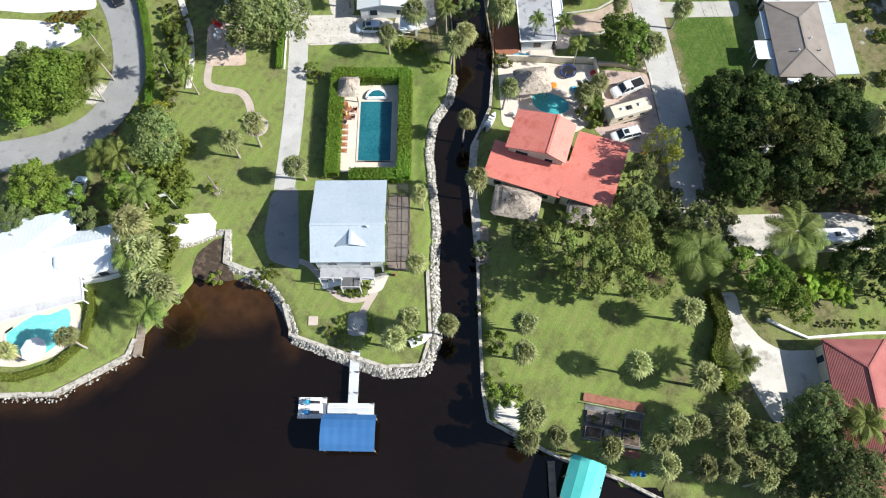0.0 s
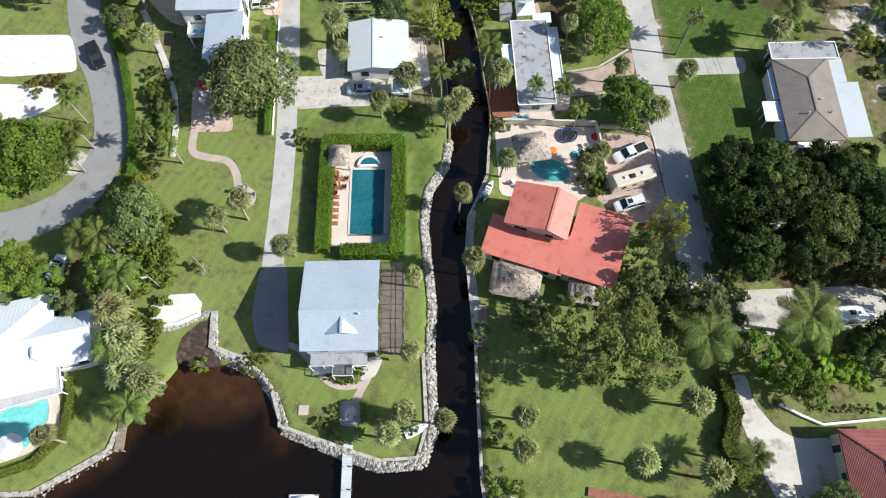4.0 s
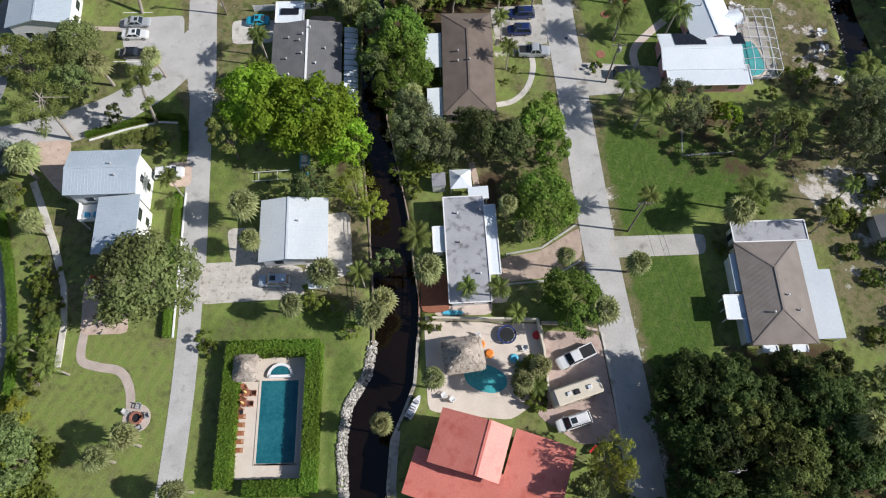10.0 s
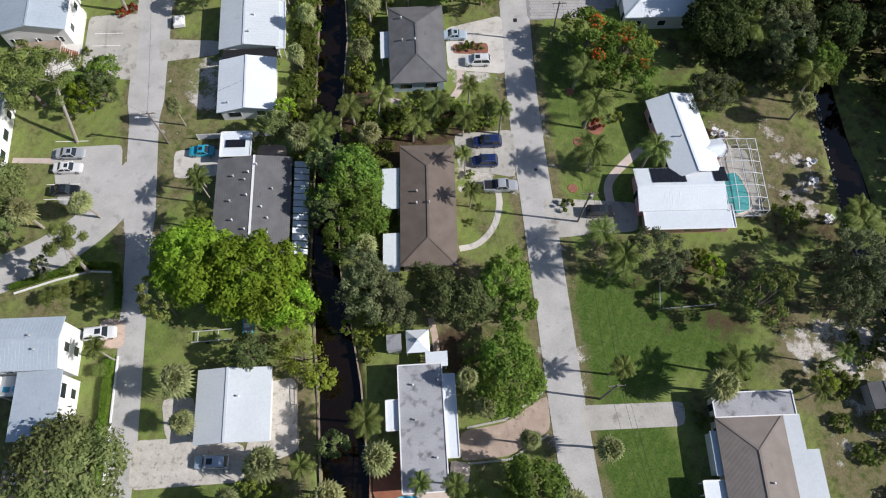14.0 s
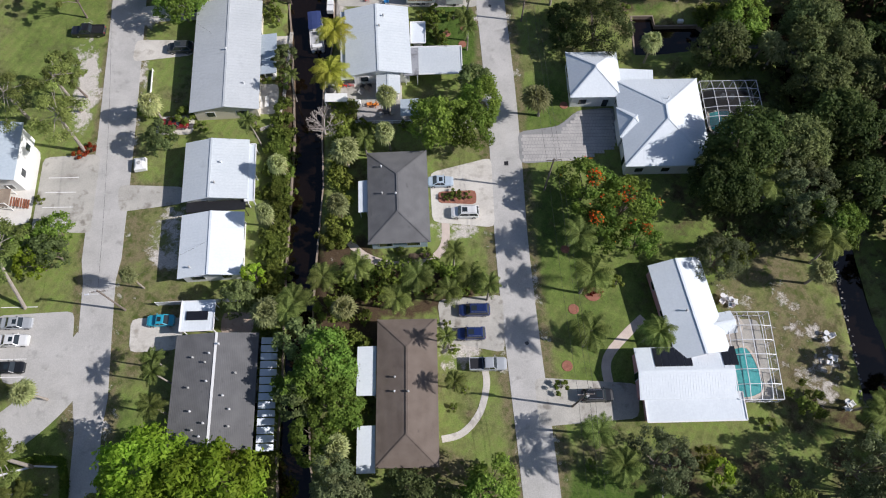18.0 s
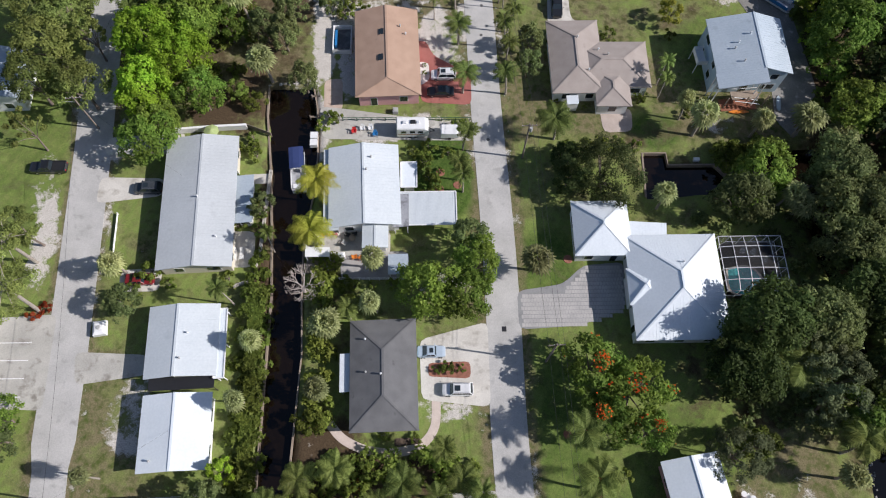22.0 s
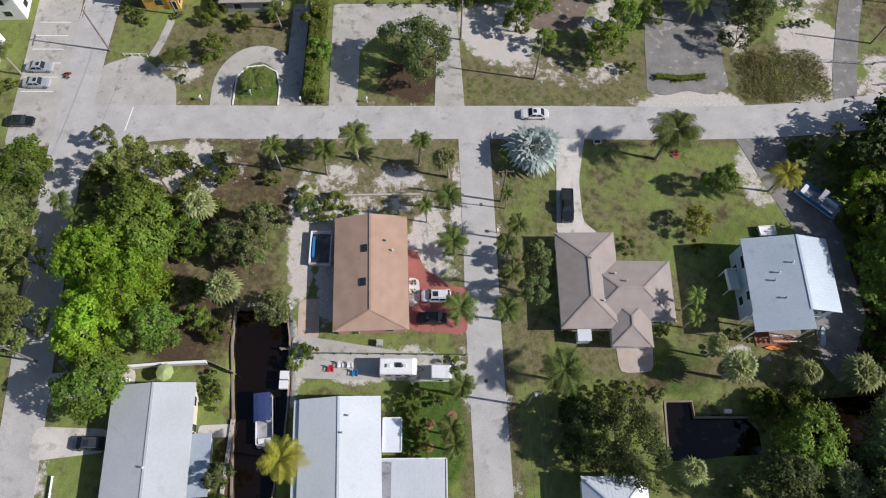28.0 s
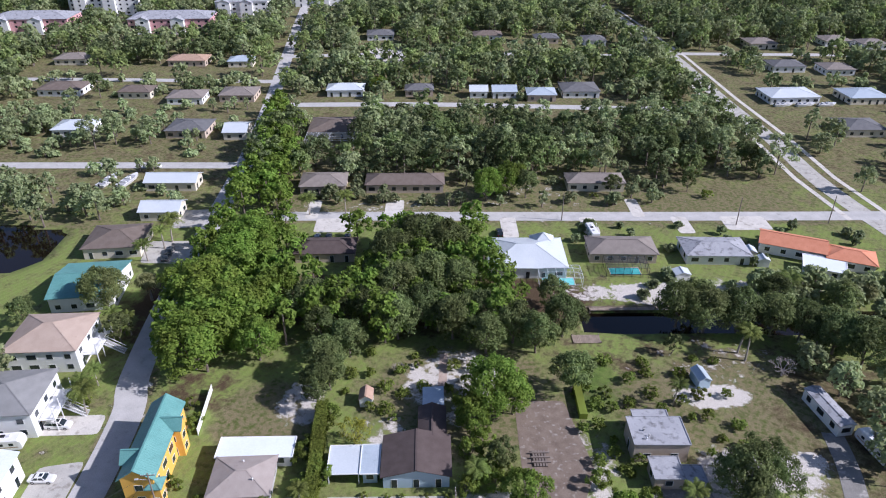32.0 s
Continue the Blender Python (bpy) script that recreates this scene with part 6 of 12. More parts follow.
SHRUB = variants("tall dense mixed green shrub", L_BUSH, [(1.2, 1.7, 520, 0.2, 7), (2.2, 3.0, 1300, 0.23, 14), (3.2, 4.2, 2000, 0.27, 18)], name="shrub", low=0.04, category="shrub")
SPARSE = variants("small yellow-green tree with thin foliage", L_YELLOW, [(2.2, 4.5, 1700, 0.2, 18), (3.6, 6.5, 1700, 0.2, 26)], name="small_tree", lobe_r=0.26)
FLAME = variants("royal poinciana with scarlet blossom", L_FLAME, [(4.2, 8, 3600, 0.27, 26), (5.0, 8.5, 4600, 0.28, 32)], name="flame_tree", blossom=600, lobe_r=0.24)
FANPALM = [(1.9, 6.3, lambda s, k=k: fan_palm(s + k, 6.3, 2.1, L_FAN, "cabbage palm with a round fan-leaved crown")) for k in range(5)]
FEATHER = [(2.0, 7.5, lambda s, k=k: feather_palm(s + k, 7.5, 2.8, L_FEATHER, "slender palm with feather-like green fronds")) for k in range(4)] + [(3.4, 8.0, lambda s, k=k: feather_palm(s + k, 8.0, 4.5, L_FEATHER, "large palm with long arching green fronds", 20, 0.7, "feather_palm", 0.2)) for k in range(3)]
COCO = [(3.4, 8.0, lambda s, k=k: feather_palm(s + k, 8.0, 4.5, L_COCO, "coconut palm with long yellow-green arching fronds", 18, 0.75, "coconut_palm", 0.2)) for k in range(2)]
SILVER = [(2.3, 4.5, lambda s: fan_palm(s, 4.0, 3.0, L_SILVER, "silver-blue bismarck fan palm"))]
BARE = [(2.8, 5, lambda s, k=k: bare_tree(s + k, 5, 3.0, "leafless pale grey tree with fine twigs")) for k in range(2)]
MADE, COUNT = {}, [0]


def plant(kind, rows):
    """Plants of one kind: place, crown radius, height."""
    for x, y, r, h in rows:
        COUNT[0] += 1
        k = COUNT[0]
        best = sorted(range(len(kind)), key=lambda i: abs(math.log(kind[i][0] / r)))
        near = [i for i in best if abs(kind[i][0] - kind[best[0]][0]) < 0.01]
        i = near[k % len(near)]
        R, HH, make = kind[i]
        m = pose(x, y, 0, 0, 0, (k * 137.5) % 360)
        key = (id(kind), i)
        if key not in MADE:
            MADE[key] = ob = make(100 + k)
            ob.matrix_world = m
        else:
            ob = copy_thing(MADE[key], m)
        s = r / R
        ob.scale = (s, s * (0.92 + 0.16 * ((k * 7) % 10) / 10), h / HH)


plant(BUSH, [(-34.8, 35.3, 1.3, 1.7), (-28.0, 34.9, 1.5, 1.9), (-16.7, 26.9, 1.0, 1.4), (-3.7, 26.1, 0.9, 1.2), (6.5, 31.1, 1.4, 1.8), (8.0, 25.3, 2.1, 2.7), (8.2, 18.2, 2.2, 2.8), (10.6, 17.5, 1.5, 2.0), (-62.5, 83.2, 1.7, 2.2), (10.5, 75.6, 1.7, 2.2), (24.2, 65.5, 1.8, 2.4), (-23.0, 74.0, 1.5, 1.9), (-6.6, 79.1, 1.5, 2.0)])
plant(BUSH, [(-1.4, 74.9, 1.4, 1.8), (75.6, 118.5, 2.7, 3.6), (50.4, 137.6, 1.2, 1.5), (22.2, 188.5, 1.5, 1.9), (28.8, 194.5, 1.6, 2.1), (7.6, 196.7, 1.2, 1.5), (24.1, 185.2, 1.1, 1.4), (73.1, 187.8, 2.4, 3.2), (76.8, 188.3, 2.5, 3.2), (5.4, 241.6, 1.7, 2.3), (56.1, 213.8, 1.5, 1.9), (67.3, 213.8, 1.3, 1.8), (59.6, 247.9, 1.5, 2.0)])
plant(FEATHER, [(-46.3, 38.3, 2.8, 6.0), (-42.8, 29.1, 2.7, 6.0), (38.9, 37.4, 4.6, 6.0), (41.3, 21.3, 2.3, 6.0), (51.1, 39.9, 4.6, 7.5), (56.5, 13.1, 3.0, 7.5), (-29.1, 98.2, 1.6, 6.0), (0.6, 82.0, 1.6, 7.5), (8.0, 88.0, 2.3, 7.2), (15.9, 79.4, 1.5, 7.5), (20.0, 79.3, 1.6, 7.5), (22.8, 75.4, 1.4, 6.0)])
plant(FEATHER, [(71.2, 89.5, 1.5, 7.2), (-16.8, 123.4, 1.7, 7.8), (-16.7, 118.9, 1.9, 6.0), (1.6, 134.6, 2.4, 6.0), (15.5, 134.3, 2.3, 6.0), (23.9, 135.2, 2.0, 6.0), (43.9, 94.0, 1.7, 6.0), (75.9, 94.8, 1.5, 6.0), (84.1, 113.7, 3.6, 6.0), (-17.8, 125.7, 1.6, 6.0), (-6.8, 163.7, 1.5, 7.5), (5.6, 138.0, 2.4, 6.0)])
plant(FEATHER, [(9.8, 138.7, 2.2, 7.5), (11.1, 161.2, 1.7, 6.0), (18.6, 136.9, 2.5, 7.5), (25.1, 141.0, 1.7, 6.0), (28.3, 137.5, 2.2, 6.0), (30.1, 135.4, 1.8, 7.5), (75.4, 150.8, 3.9, 6.0), (43.8, 114.8, 2.3, 6.0)])
plant(FEATHER, [(-1.3, 172.4, 1.2, 7.5), (29.3, 202.1, 2.5, 6.0), (29.0, 190.6, 1.8, 6.0), (28.8, 182.7, 1.8, 6.0), (36.8, 201.8, 2.1, 7.2), (63.5, 200.8, 1.3, 6.0), (37.0, 211.6, 1.8, 7.5), (0.4, 227.6, 1.9, 7.8), (8.0, 226.8, 1.9, 7.2), (12.9, 229.7, 2.5, 7.5), (23.1, 228.7, 1.7, 7.2), (24.5, 218.2, 1.3, 6.0), (28.4, 220.6, 2.0, 6.0)])
plant(FEATHER, [(28.8, 212.6, 2.3, 6.0), (37.2, 220.7, 1.1, 6.0), (36.9, 207.1, 1.5, 7.5), (62.8, 230.0, 4.2, 7.5), (-28.9, 216.6, 1.8, 6.0), (-31.8, 218.4, 1.6, 6.0), (-44.6, 284.1, 3.2, 6.0), (-2.1, 256.6, 1.7, 6.0), (3.6, 259.3, 1.9, 6.0), (34.5, 264.6, 2.2, 6.0), (76.7, 285.3, 2.0, 6.0)])
plant(FEATHER, [(97.5, 299.7, 2.6, 7.5), (119.3, 325.9, 3.3, 6.0), (-54.0, 345.5, 2.8, 6.0), (-50.7, 356.6, 3.7, 7.5)])
plant(BARE, [(3.9, 165.7, 3.1, 5.0), (103.6, 294.6, 3.0, 5.0)])
plant(FLAME, [(46.3, 152.5, 4.5, 8.0), (47.2, 145.1, 3.9, 8.0), (51.9, 148.6, 5.1, 8.0), (53.7, 143.2, 3.0, 8.0)])
plant(BRIGHT, [(-3.4, 104.9, 4.6, 10.3), (60.3, 109.1, 2.1, 6.1), (-7.7, 108.1, 7.1, 14.0), (-15.4, 109.3, 6.8, 14.0), (-5.5, 139.2, 1.8, 5.6), (-38.9, 141.8, 2.7, 7.2)])
plant(GREEN, [(23.1, 164.0, 4.4, 10.0), (28.4, 163.1, 4.2, 9.7), (30.5, 168.6, 3.6, 8.6), (-21.1, 194.1, 3.6, 8.6), (-14.4, 199.0, 4.0, 9.3), (-18.6, 214.4, 5.5, 11.8), (71.6, 224.1, 2.4, 6.6), (5.2, 244.4, 1.6, 5.2), (-21.9, 190.1, 4.0, 9.2), (5.5, 249.3, 2.1, 6.0), (-38.1, 224.9, 4.2, 9.7)])
plant(GREEN, [(-26.5, 298.4, 8.1, 14.0), (-20.6, 311.2, 8.5, 14.0), (-12.8, 301.3, 4.9, 10.8), (34.0, 278.3, 3.9, 9.2), (38.7, 284.1, 6.1, 12.8), (42.9, 283.2, 4.1, 9.4), (-12.5, 323.1, 5.4, 11.7), (-30.6, 320.6, 9.3, 14.0), (-25.2, 333.6, 7.2, 14.0), (-23.2, 345.0, 7.5, 14.0)])
plant(ROUNDPINE, [(22.8, 247.9, 6.0, 10.5)])
plant(SHRUB, [(-46.0, 74.9, 1.4, 1.8), (-47.0, 85.2, 1.2, 1.6), (-45.8, 80.4, 1.2, 1.5), (25.5, 63.9, 1.5, 2.0), (-0.8, 134.1, 2.6, 3.4), (5.8, 134.0, 2.4, 3.1), (63.0, 94.8, 1.9, 2.4), (-1.2, 140.5, 1.5, 1.9), (-20.0, 168.9, 1.9, 2.4), (-2.8, 162.9, 1.5, 2.0), (-1.9, 149.1, 1.5, 1.9), (-2.0, 157.8, 1.7, 2.2), (-1.7, 153.3, 1.7, 2.2), (6.1, 145.5, 2.2, 2.8)])
plant(SHRUB, [(-26.5, 170.3, 1.7, 2.3), (-22.4, 165.9, 1.5, 2.0), (-8.0, 167.6, 1.3, 1.7), (-6.6, 199.7, 2.0, 2.6), (60.2, 199.8, 0.8, 1.2), (-0.9, 225.5, 1.5, 2.0), (4.9, 222.4, 1.7, 2.2), (9.5, 221.3, 1.9, 2.4), (-13.9, 260.4, 2.0, 2.6), (-9.1, 257.2, 1.8, 2.3), (2.0, 271.6, 2.5, 3.3), (3.5, 264.2, 2.5, 3.2), (5.4, 282.3, 2.4, 3.2), (65.0, 259.6, 2.5, 3.2)])
plant(OAK, [(-55.1, 44.2, 2.2, 6.2), (-45.6, 57.3, 4.2, 9.6), (-40.4, 32.0, 1.8, 5.5), (5.7, 39.4, 1.4, 4.8), (13.2, 40.4, 3.1, 7.8), (29.9, 45.6, 3.1, 7.7), (39.0, 42.7, 3.1, 7.8), (50.8, 14.4, 3.8, 8.9), (52.1, 10.1, 2.7, 7.1)])
plant(OAK, [(43.3, 10.0, 3.5, 8.4), (-66.0, 43.9, 2.6, 6.8), (46.2, 4.5, 2.5, 6.7), (51.9, 5.6, 5.0, 11.0), (-71.0, 103.2, 2.8, 7.3), (-41.1, 112.0, 1.5, 5.0)])
plant(OAK, [(-8.4, 97.8, 2.6, 6.9), (3.9, 84.8, 2.1, 6.0), (19.0, 106.2, 3.8, 9.0), (-7.2, 135.2, 2.6, 6.9), (2.2, 128.5, 3.2, 8.0)])
plant(OAK, [(-36.3, 143.5, 3.1, 7.8), (-47.6, 117.7, 3.1, 7.8), (-48.3, 124.5, 4.1, 9.4), (-22.2, 163.0, 2.6, 6.8), (-3.3, 179.1, 2.0, 5.9), (29.3, 172.9, 2.9, 7.4)])
plant(OAK, [(2.5, 120.1, 3.3, 8.1)])
plant(OAK, [(2.3, 202.5, 2.7, 7.1), (72.1, 178.4, 4.2, 9.6)])
plant(OAK, [(-28.6, 232.4, 1.7, 5.3), (-5.3, 213.3, 2.9, 7.4), (-1.7, 211.4, 3.0, 7.6), (-1.0, 216.7, 2.7, 7.1), (40.5, 205.5, 2.4, 6.5), (41.2, 210.5, 2.4, 6.6), (-55.6, 321.7, 5.5, 11.9), (-46.8, 308.2, 3.2, 8.0), (-2.6, 315.7, 5.5, 11.8)])
plant(OAK, [(-0.0, 308.8, 4.1, 9.5), (2.4, 287.5, 3.7, 8.8), (2.8, 295.6, 4.6, 10.4), (4.7, 315.7, 5.4, 11.7), (7.7, 302.2, 4.2, 9.7), (11.5, 313.5, 5.4, 11.6), (18.2, 308.8, 5.5, 11.8), (24.7, 313.1, 5.6, 12.0), (31.2, 308.7, 5.5, 11.8), (37.8, 311.3, 5.3, 11.5), (38.7, 303.3, 4.8, 10.6), (39.1, 268.5, 2.8, 7.3), (45.3, 307.0, 5.2, 11.3)])
plant(OAK, [(50.1, 303.2, 4.8, 10.7), (56.3, 320.9, 3.8, 8.9), (57.3, 309.4, 5.0, 11.0), (55.9, 289.8, 4.5, 10.2), (81.4, 302.4, 1.9, 5.7), (85.5, 312.8, 5.7, 12.1), (91.5, 310.5, 5.7, 12.1), (99.6, 310.8, 5.5, 11.8), (107.0, 309.0, 5.2, 11.3)])
plant(OAK, [(17.8, 321.1, 6.5, 13.5), (113.0, 307.2, 4.9, 10.9), (32.9, 325.6, 5.4, 11.6), (26.0, 327.0, 6.0, 12.7), (15.9, 336.3, 7.3, 14.0), (118.4, 301.9, 5.5, 11.9), (30.4, 342.5, 6.5, 13.6), (23.0, 345.0, 7.6, 14.0), (-72.8, 315.0, 3.2, 8.0), (122.2, 296.9, 6.1, 12.9)])
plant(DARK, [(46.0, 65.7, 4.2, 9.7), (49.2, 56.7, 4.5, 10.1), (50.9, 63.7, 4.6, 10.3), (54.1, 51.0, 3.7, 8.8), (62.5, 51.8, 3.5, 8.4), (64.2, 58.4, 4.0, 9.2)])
plant(GREEN, [(28.8, 107.6, 3.9, 9.2), (30.3, 103.2, 3.3, 8.0)])
plant(OAK, [(23.5, 104.1, 3.6, 8.7)])
plant(PINE, [(16.6, 38.3, 3.4, 11.0), (18.8, 41.4, 2.8, 11.0), (20.8, 34.3, 3.8, 11.0), (28.7, 32.8, 3.6, 11.0), (-20.7, 104.9, 3.1, 11.0), (-55.5, 119.9, 5.1, 11.0)])
plant(PINE, [(66.2, 103.2, 3.9, 11.0), (-47.6, 143.1, 5.5, 11.0), (-37.8, 173.9, 3.2, 11.0), (-33.6, 199.3, 4.4, 11.0), (-38.2, 213.6, 5.4, 11.0), (-40.7, 207.9, 6.3, 11.0)])
plant(PINE, [(-44.5, 217.1, 4.9, 11.0), (-40.7, 191.2, 2.7, 11.0), (-41.8, 200.4, 4.4, 11.0), (-21.6, 225.4, 3.9, 11.0), (-17.4, 223.4, 2.9, 11.0), (-33.9, 209.4, 3.1, 11.0)])
plant(FANPALM, [(-46.6, 42.7, 2.7, 6.2), (-44.2, 34.0, 2.6, 5.5), (-44.3, 39.1, 2.7, 6.2), (-40.3, 32.9, 2.4, 6.1), (-22.5, 52.8, 1.9, 5.5), (-6.7, 24.7, 1.8, 5.5), (-5.0, 27.8, 1.8, 5.5), (-3.7, 36.7, 1.6, 5.5), (-3.1, 47.4, 1.3, 6.4), (1.3, 26.5, 1.5, 6.8), (5.3, 49.3, 1.8, 6.8), (11.8, 27.2, 1.7, 5.5), (11.9, 22.9, 1.7, 6.2), (13.1, 14.1, 2.0, 5.5)])
plant(FANPALM, [(28.0, 20.7, 1.9, 5.5), (36.4, 19.1, 2.1, 5.5), (39.2, 14.0, 1.9, 6.2), (35.1, 12.6, 1.7, 5.5), (-53.0, 24.7, 1.5, 5.5), (31.7, 11.4, 1.9, 6.2), (15.2, 11.1, 1.6, 5.5), (38.8, 10.8, 1.9, 6.1), (11.7, 10.3, 1.6, 6.2), (28.7, 9.7, 1.7, 5.5), (22.0, 8.9, 1.8, 6.2), (34.1, 7.1, 1.7, 6.2)])
plant(FANPALM, [(37.3, 6.9, 1.6, 6.4), (29.8, 7.0, 1.9, 5.7), (40.3, 6.7, 1.9, 6.2), (41.5, 5.3, 1.6, 6.2), (-61.3, 22.9, 1.4, 6.2), (-33.8, 57.0, 1.8, 5.5), (-30.5, 59.1, 1.8, 6.4), (3.3, 60.2, 1.5, 6.2), (10.2, 66.4, 1.6, 6.2), (23.0, 66.1, 1.6, 5.5), (25.8, 67.9, 1.6, 5.5), (-53.3, 101.9, 2.7, 6.2), (-18.5, 93.6, 2.2, 6.1), (-17.0, 88.3, 1.6, 5.5)])
plant(FANPALM, [(-9.5, 78.0, 1.8, 5.5), (-5.0, 82.1, 2.2, 6.2), (1.3, 76.0, 2.2, 5.5), (3.1, 78.5, 1.9, 5.5), (9.8, 83.2, 2.2, 6.8), (22.8, 93.2, 1.5, 5.7), (25.1, 89.0, 1.5, 5.5), (30.4, 84.6, 1.4, 5.5), (35.1, 76.7, 2.1, 5.5), (41.2, 83.6, 1.7, 6.2), (58.0, 91.1, 2.4, 6.4), (-49.5, 91.8, 1.7, 5.5), (-2.8, 132.9, 2.2, 6.2)])
plant(FANPALM, [(8.2, 114.1, 1.8, 5.5), (9.0, 133.7, 1.8, 5.5), (-43.6, 120.0, 2.1, 6.2), (-23.1, 138.5, 1.2, 6.2), (-24.2, 169.2, 1.9, 5.7), (-3.4, 148.5, 1.4, 6.4), (-1.8, 156.9, 1.5, 6.2), (7.5, 149.5, 1.8, 5.5), (8.1, 159.1, 2.2, 6.2), (15.0, 169.4, 1.7, 6.4), (15.1, 162.2, 1.6, 6.4), (40.6, 168.6, 2.4, 5.5), (60.4, 179.3, 1.8, 5.5), (81.6, 177.4, 2.2, 5.7)])
plant(FANPALM, [(91.8, 190.6, 2.7, 5.5), (-34.8, 121.6, 1.7, 5.5), (-4.1, 204.7, 2.4, 6.1), (68.4, 193.1, 2.4, 6.4), (85.7, 192.8, 2.6, 6.4), (-9.3, 218.2, 2.3, 6.4), (28.0, 226.4, 1.9, 5.5), (66.5, 196.3, 1.5, 5.5), (78.2, 192.7, 1.7, 5.5), (-45.9, 325.8, 2.9, 6.2)])
plant(SILVER, [(-58.1, 105.0, 2.5, 3.5), (41.9, 229.7, 3.4, 3.5)])
plant(SPARSE, [(-0.8, 97.2, 3.6, 6.3), (1.9, 94.3, 2.2, 4.3), (74.6, 91.7, 1.7, 3.6), (67.4, 217.4, 2.4, 4.6), (11.4, 275.3, 3.2, 5.8)])
plant(COCO, [(5.9, 173.5, 3.3, 8.0), (6.4, 181.2, 3.0, 8.0)])
plant(CROTON, [(-70.6, 84.8, 1.1, 1.2), (-69.0, 85.8, 1.2, 1.3), (-67.1, 85.5, 1.2, 1.3), (-65.4, 86.0, 1.1, 1.2), (-61.5, 74.3, 1.2, 1.3), (-47.6, 78.9, 1.0, 1.1), (-47.7, 69.7, 1.0, 1.1), (12.8, 136.9, 1.0, 1.1)])
plant(SHRUB, [(-64.2, 84.1, 1.0, 1.3), (-69.0, 83.2, 1.0, 1.3), (-49.8, 66.0, 1.6, 2.1), (-49.0, 73.3, 1.4, 1.8), (-4.1, 78.3, 1.5, 2.0), (-8.1, 80.7, 1.5, 2.0), (-49.7, 86.9, 1.5, 2.0), (-48.1, 82.1, 1.7, 2.2), (-45.9, 77.4, 1.5, 2.0), (-46.4, 67.9, 1.5, 2.0)])
plant(SHRUB, [(-36.8, 109.5, 1.2, 1.6), (-33.7, 107.7, 1.2, 1.6), (23.9, 95.6, 1.6, 2.1), (55.8, 87.1, 1.2, 1.6), (-21.9, 72.6, 1.2, 1.6), (23.1, 77.2, 1.4, 1.8), (-17.1, 167.1, 1.2, 1.6), (11.0, 163.2, 1.7, 2.2), (10.2, 166.6, 1.4, 1.8), (68.7, 141.6, 3.0, 3.9), (-7.1, 176.6, 1.2, 1.6), (-3.7, 175.9, 1.4, 1.8), (-5.6, 189.5, 1.4, 1.8), (-7.3, 191.4, 1.2, 1.6)])
plant(SHRUB, [(6.2, 196.9, 1.3, 1.7), (5.4, 101.9, 1.4, 1.8), (8.4, 98.2, 1.4, 1.8), (40.2, 121.5, 1.2, 1.6), (16.3, 87.7, 1.5, 2.0), (69.8, 115.6, 1.2, 1.6), (43.6, 110.3, 1.0, 1.3), (-15.2, 258.3, 1.8, 2.3), (2.5, 229.2, 1.5, 2.0), (8.3, 219.0, 1.6, 2.1), (12.3, 219.5, 1.4, 1.8), (60.7, 200.9, 1.0, 1.3), (5.6, 195.2, 1.5, 2.0), (-9.7, 202.1, 2.0, 2.6)])
plant(SHRUB, [(86.2, 230.7, 1.8, 2.3), (88.3, 231.8, 1.6, 2.1), (-47.8, 243.4, 1.6, 2.1), (6.1, 266.4, 2.6, 3.4), (3.8, 274.8, 2.4, 3.1), (4.9, 279.4, 2.2, 2.9), (82.7, 287.5, 1.8, 2.3), (80.7, 294.8, 1.6, 2.1), (-46.5, 287.3, 1.6, 2.1), (20.1, 297.4, 1.2, 1.6), (23.2, 298.4, 1.2, 1.6), (118.0, 384.8, 2.0, 2.6), (80.2, 385.3, 1.4, 1.8), (-22.4, 278.1, 2.0, 2.6)])
plant(SHRUB, [(-21.6, 281.2, 1.8, 2.3), (-21.6, 265.5, 1.6, 2.1), (-23.7, 286.2, 1.6, 2.1), (63.1, 288.6, 1.6, 2.1), (56.8, 264.5, 2.4, 3.1)])
plant(FEATHER, [(-59.6, 77.5, 1.5, 6.5), (-57.4, 72.4, 1.8, 6.5), (-58.2, 68.0, 1.6, 6.5), (-42.3, 69.5, 1.7, 6.5), (-47.4, 72.8, 1.5, 6.5), (60.2, 93.9, 2.2, 6.5), (28.8, 184.8, 1.8, 6.5), (0.9, 132.1, 2.0, 6.5), (24.0, 127.9, 1.4, 6.5), (24.6, 121.9, 1.5, 6.5)])
plant(FEATHER, [(82.9, 117.3, 1.9, 6.5), (82.6, 105.7, 2.1, 6.5), (37.8, 215.2, 1.7, 6.5), (63.6, 203.5, 1.5, 6.5), (91.1, 232.2, 1.0, 6.5), (-46.8, 246.4, 2.0, 6.5), (-48.4, 311.8, 2.2, 6.5), (-51.7, 352.7, 2.6, 6.5), (-12.8, 373.9, 3.0, 6.5), (-1.4, 374.6, 3.0, 6.5), (96.8, 302.5, 2.6, 6.5), (136.5, 408.3, 3.0, 6.5)])
plant(GREEN, [(-66.6, 69.8, 3.6, 8.9), (-47.9, 59.9, 2.6, 7.2), (-36.2, 146.2, 2.8, 7.5), (-40.3, 144.6, 2.4, 6.8), (44.1, 383.5, 5.0, 11.3), (52.0, 387.8, 5.0, 11.3), (10.4, 333.7, 4.0, 9.6)])
plant(OAK, [(-70.4, 72.5, 3.0, 7.8), (83.6, 158.7, 3.4, 8.6), (6.0, 218.7, 1.9, 5.9), (4.5, 291.1, 4.0, 9.6), (112.8, 389.3, 2.8, 7.5)])
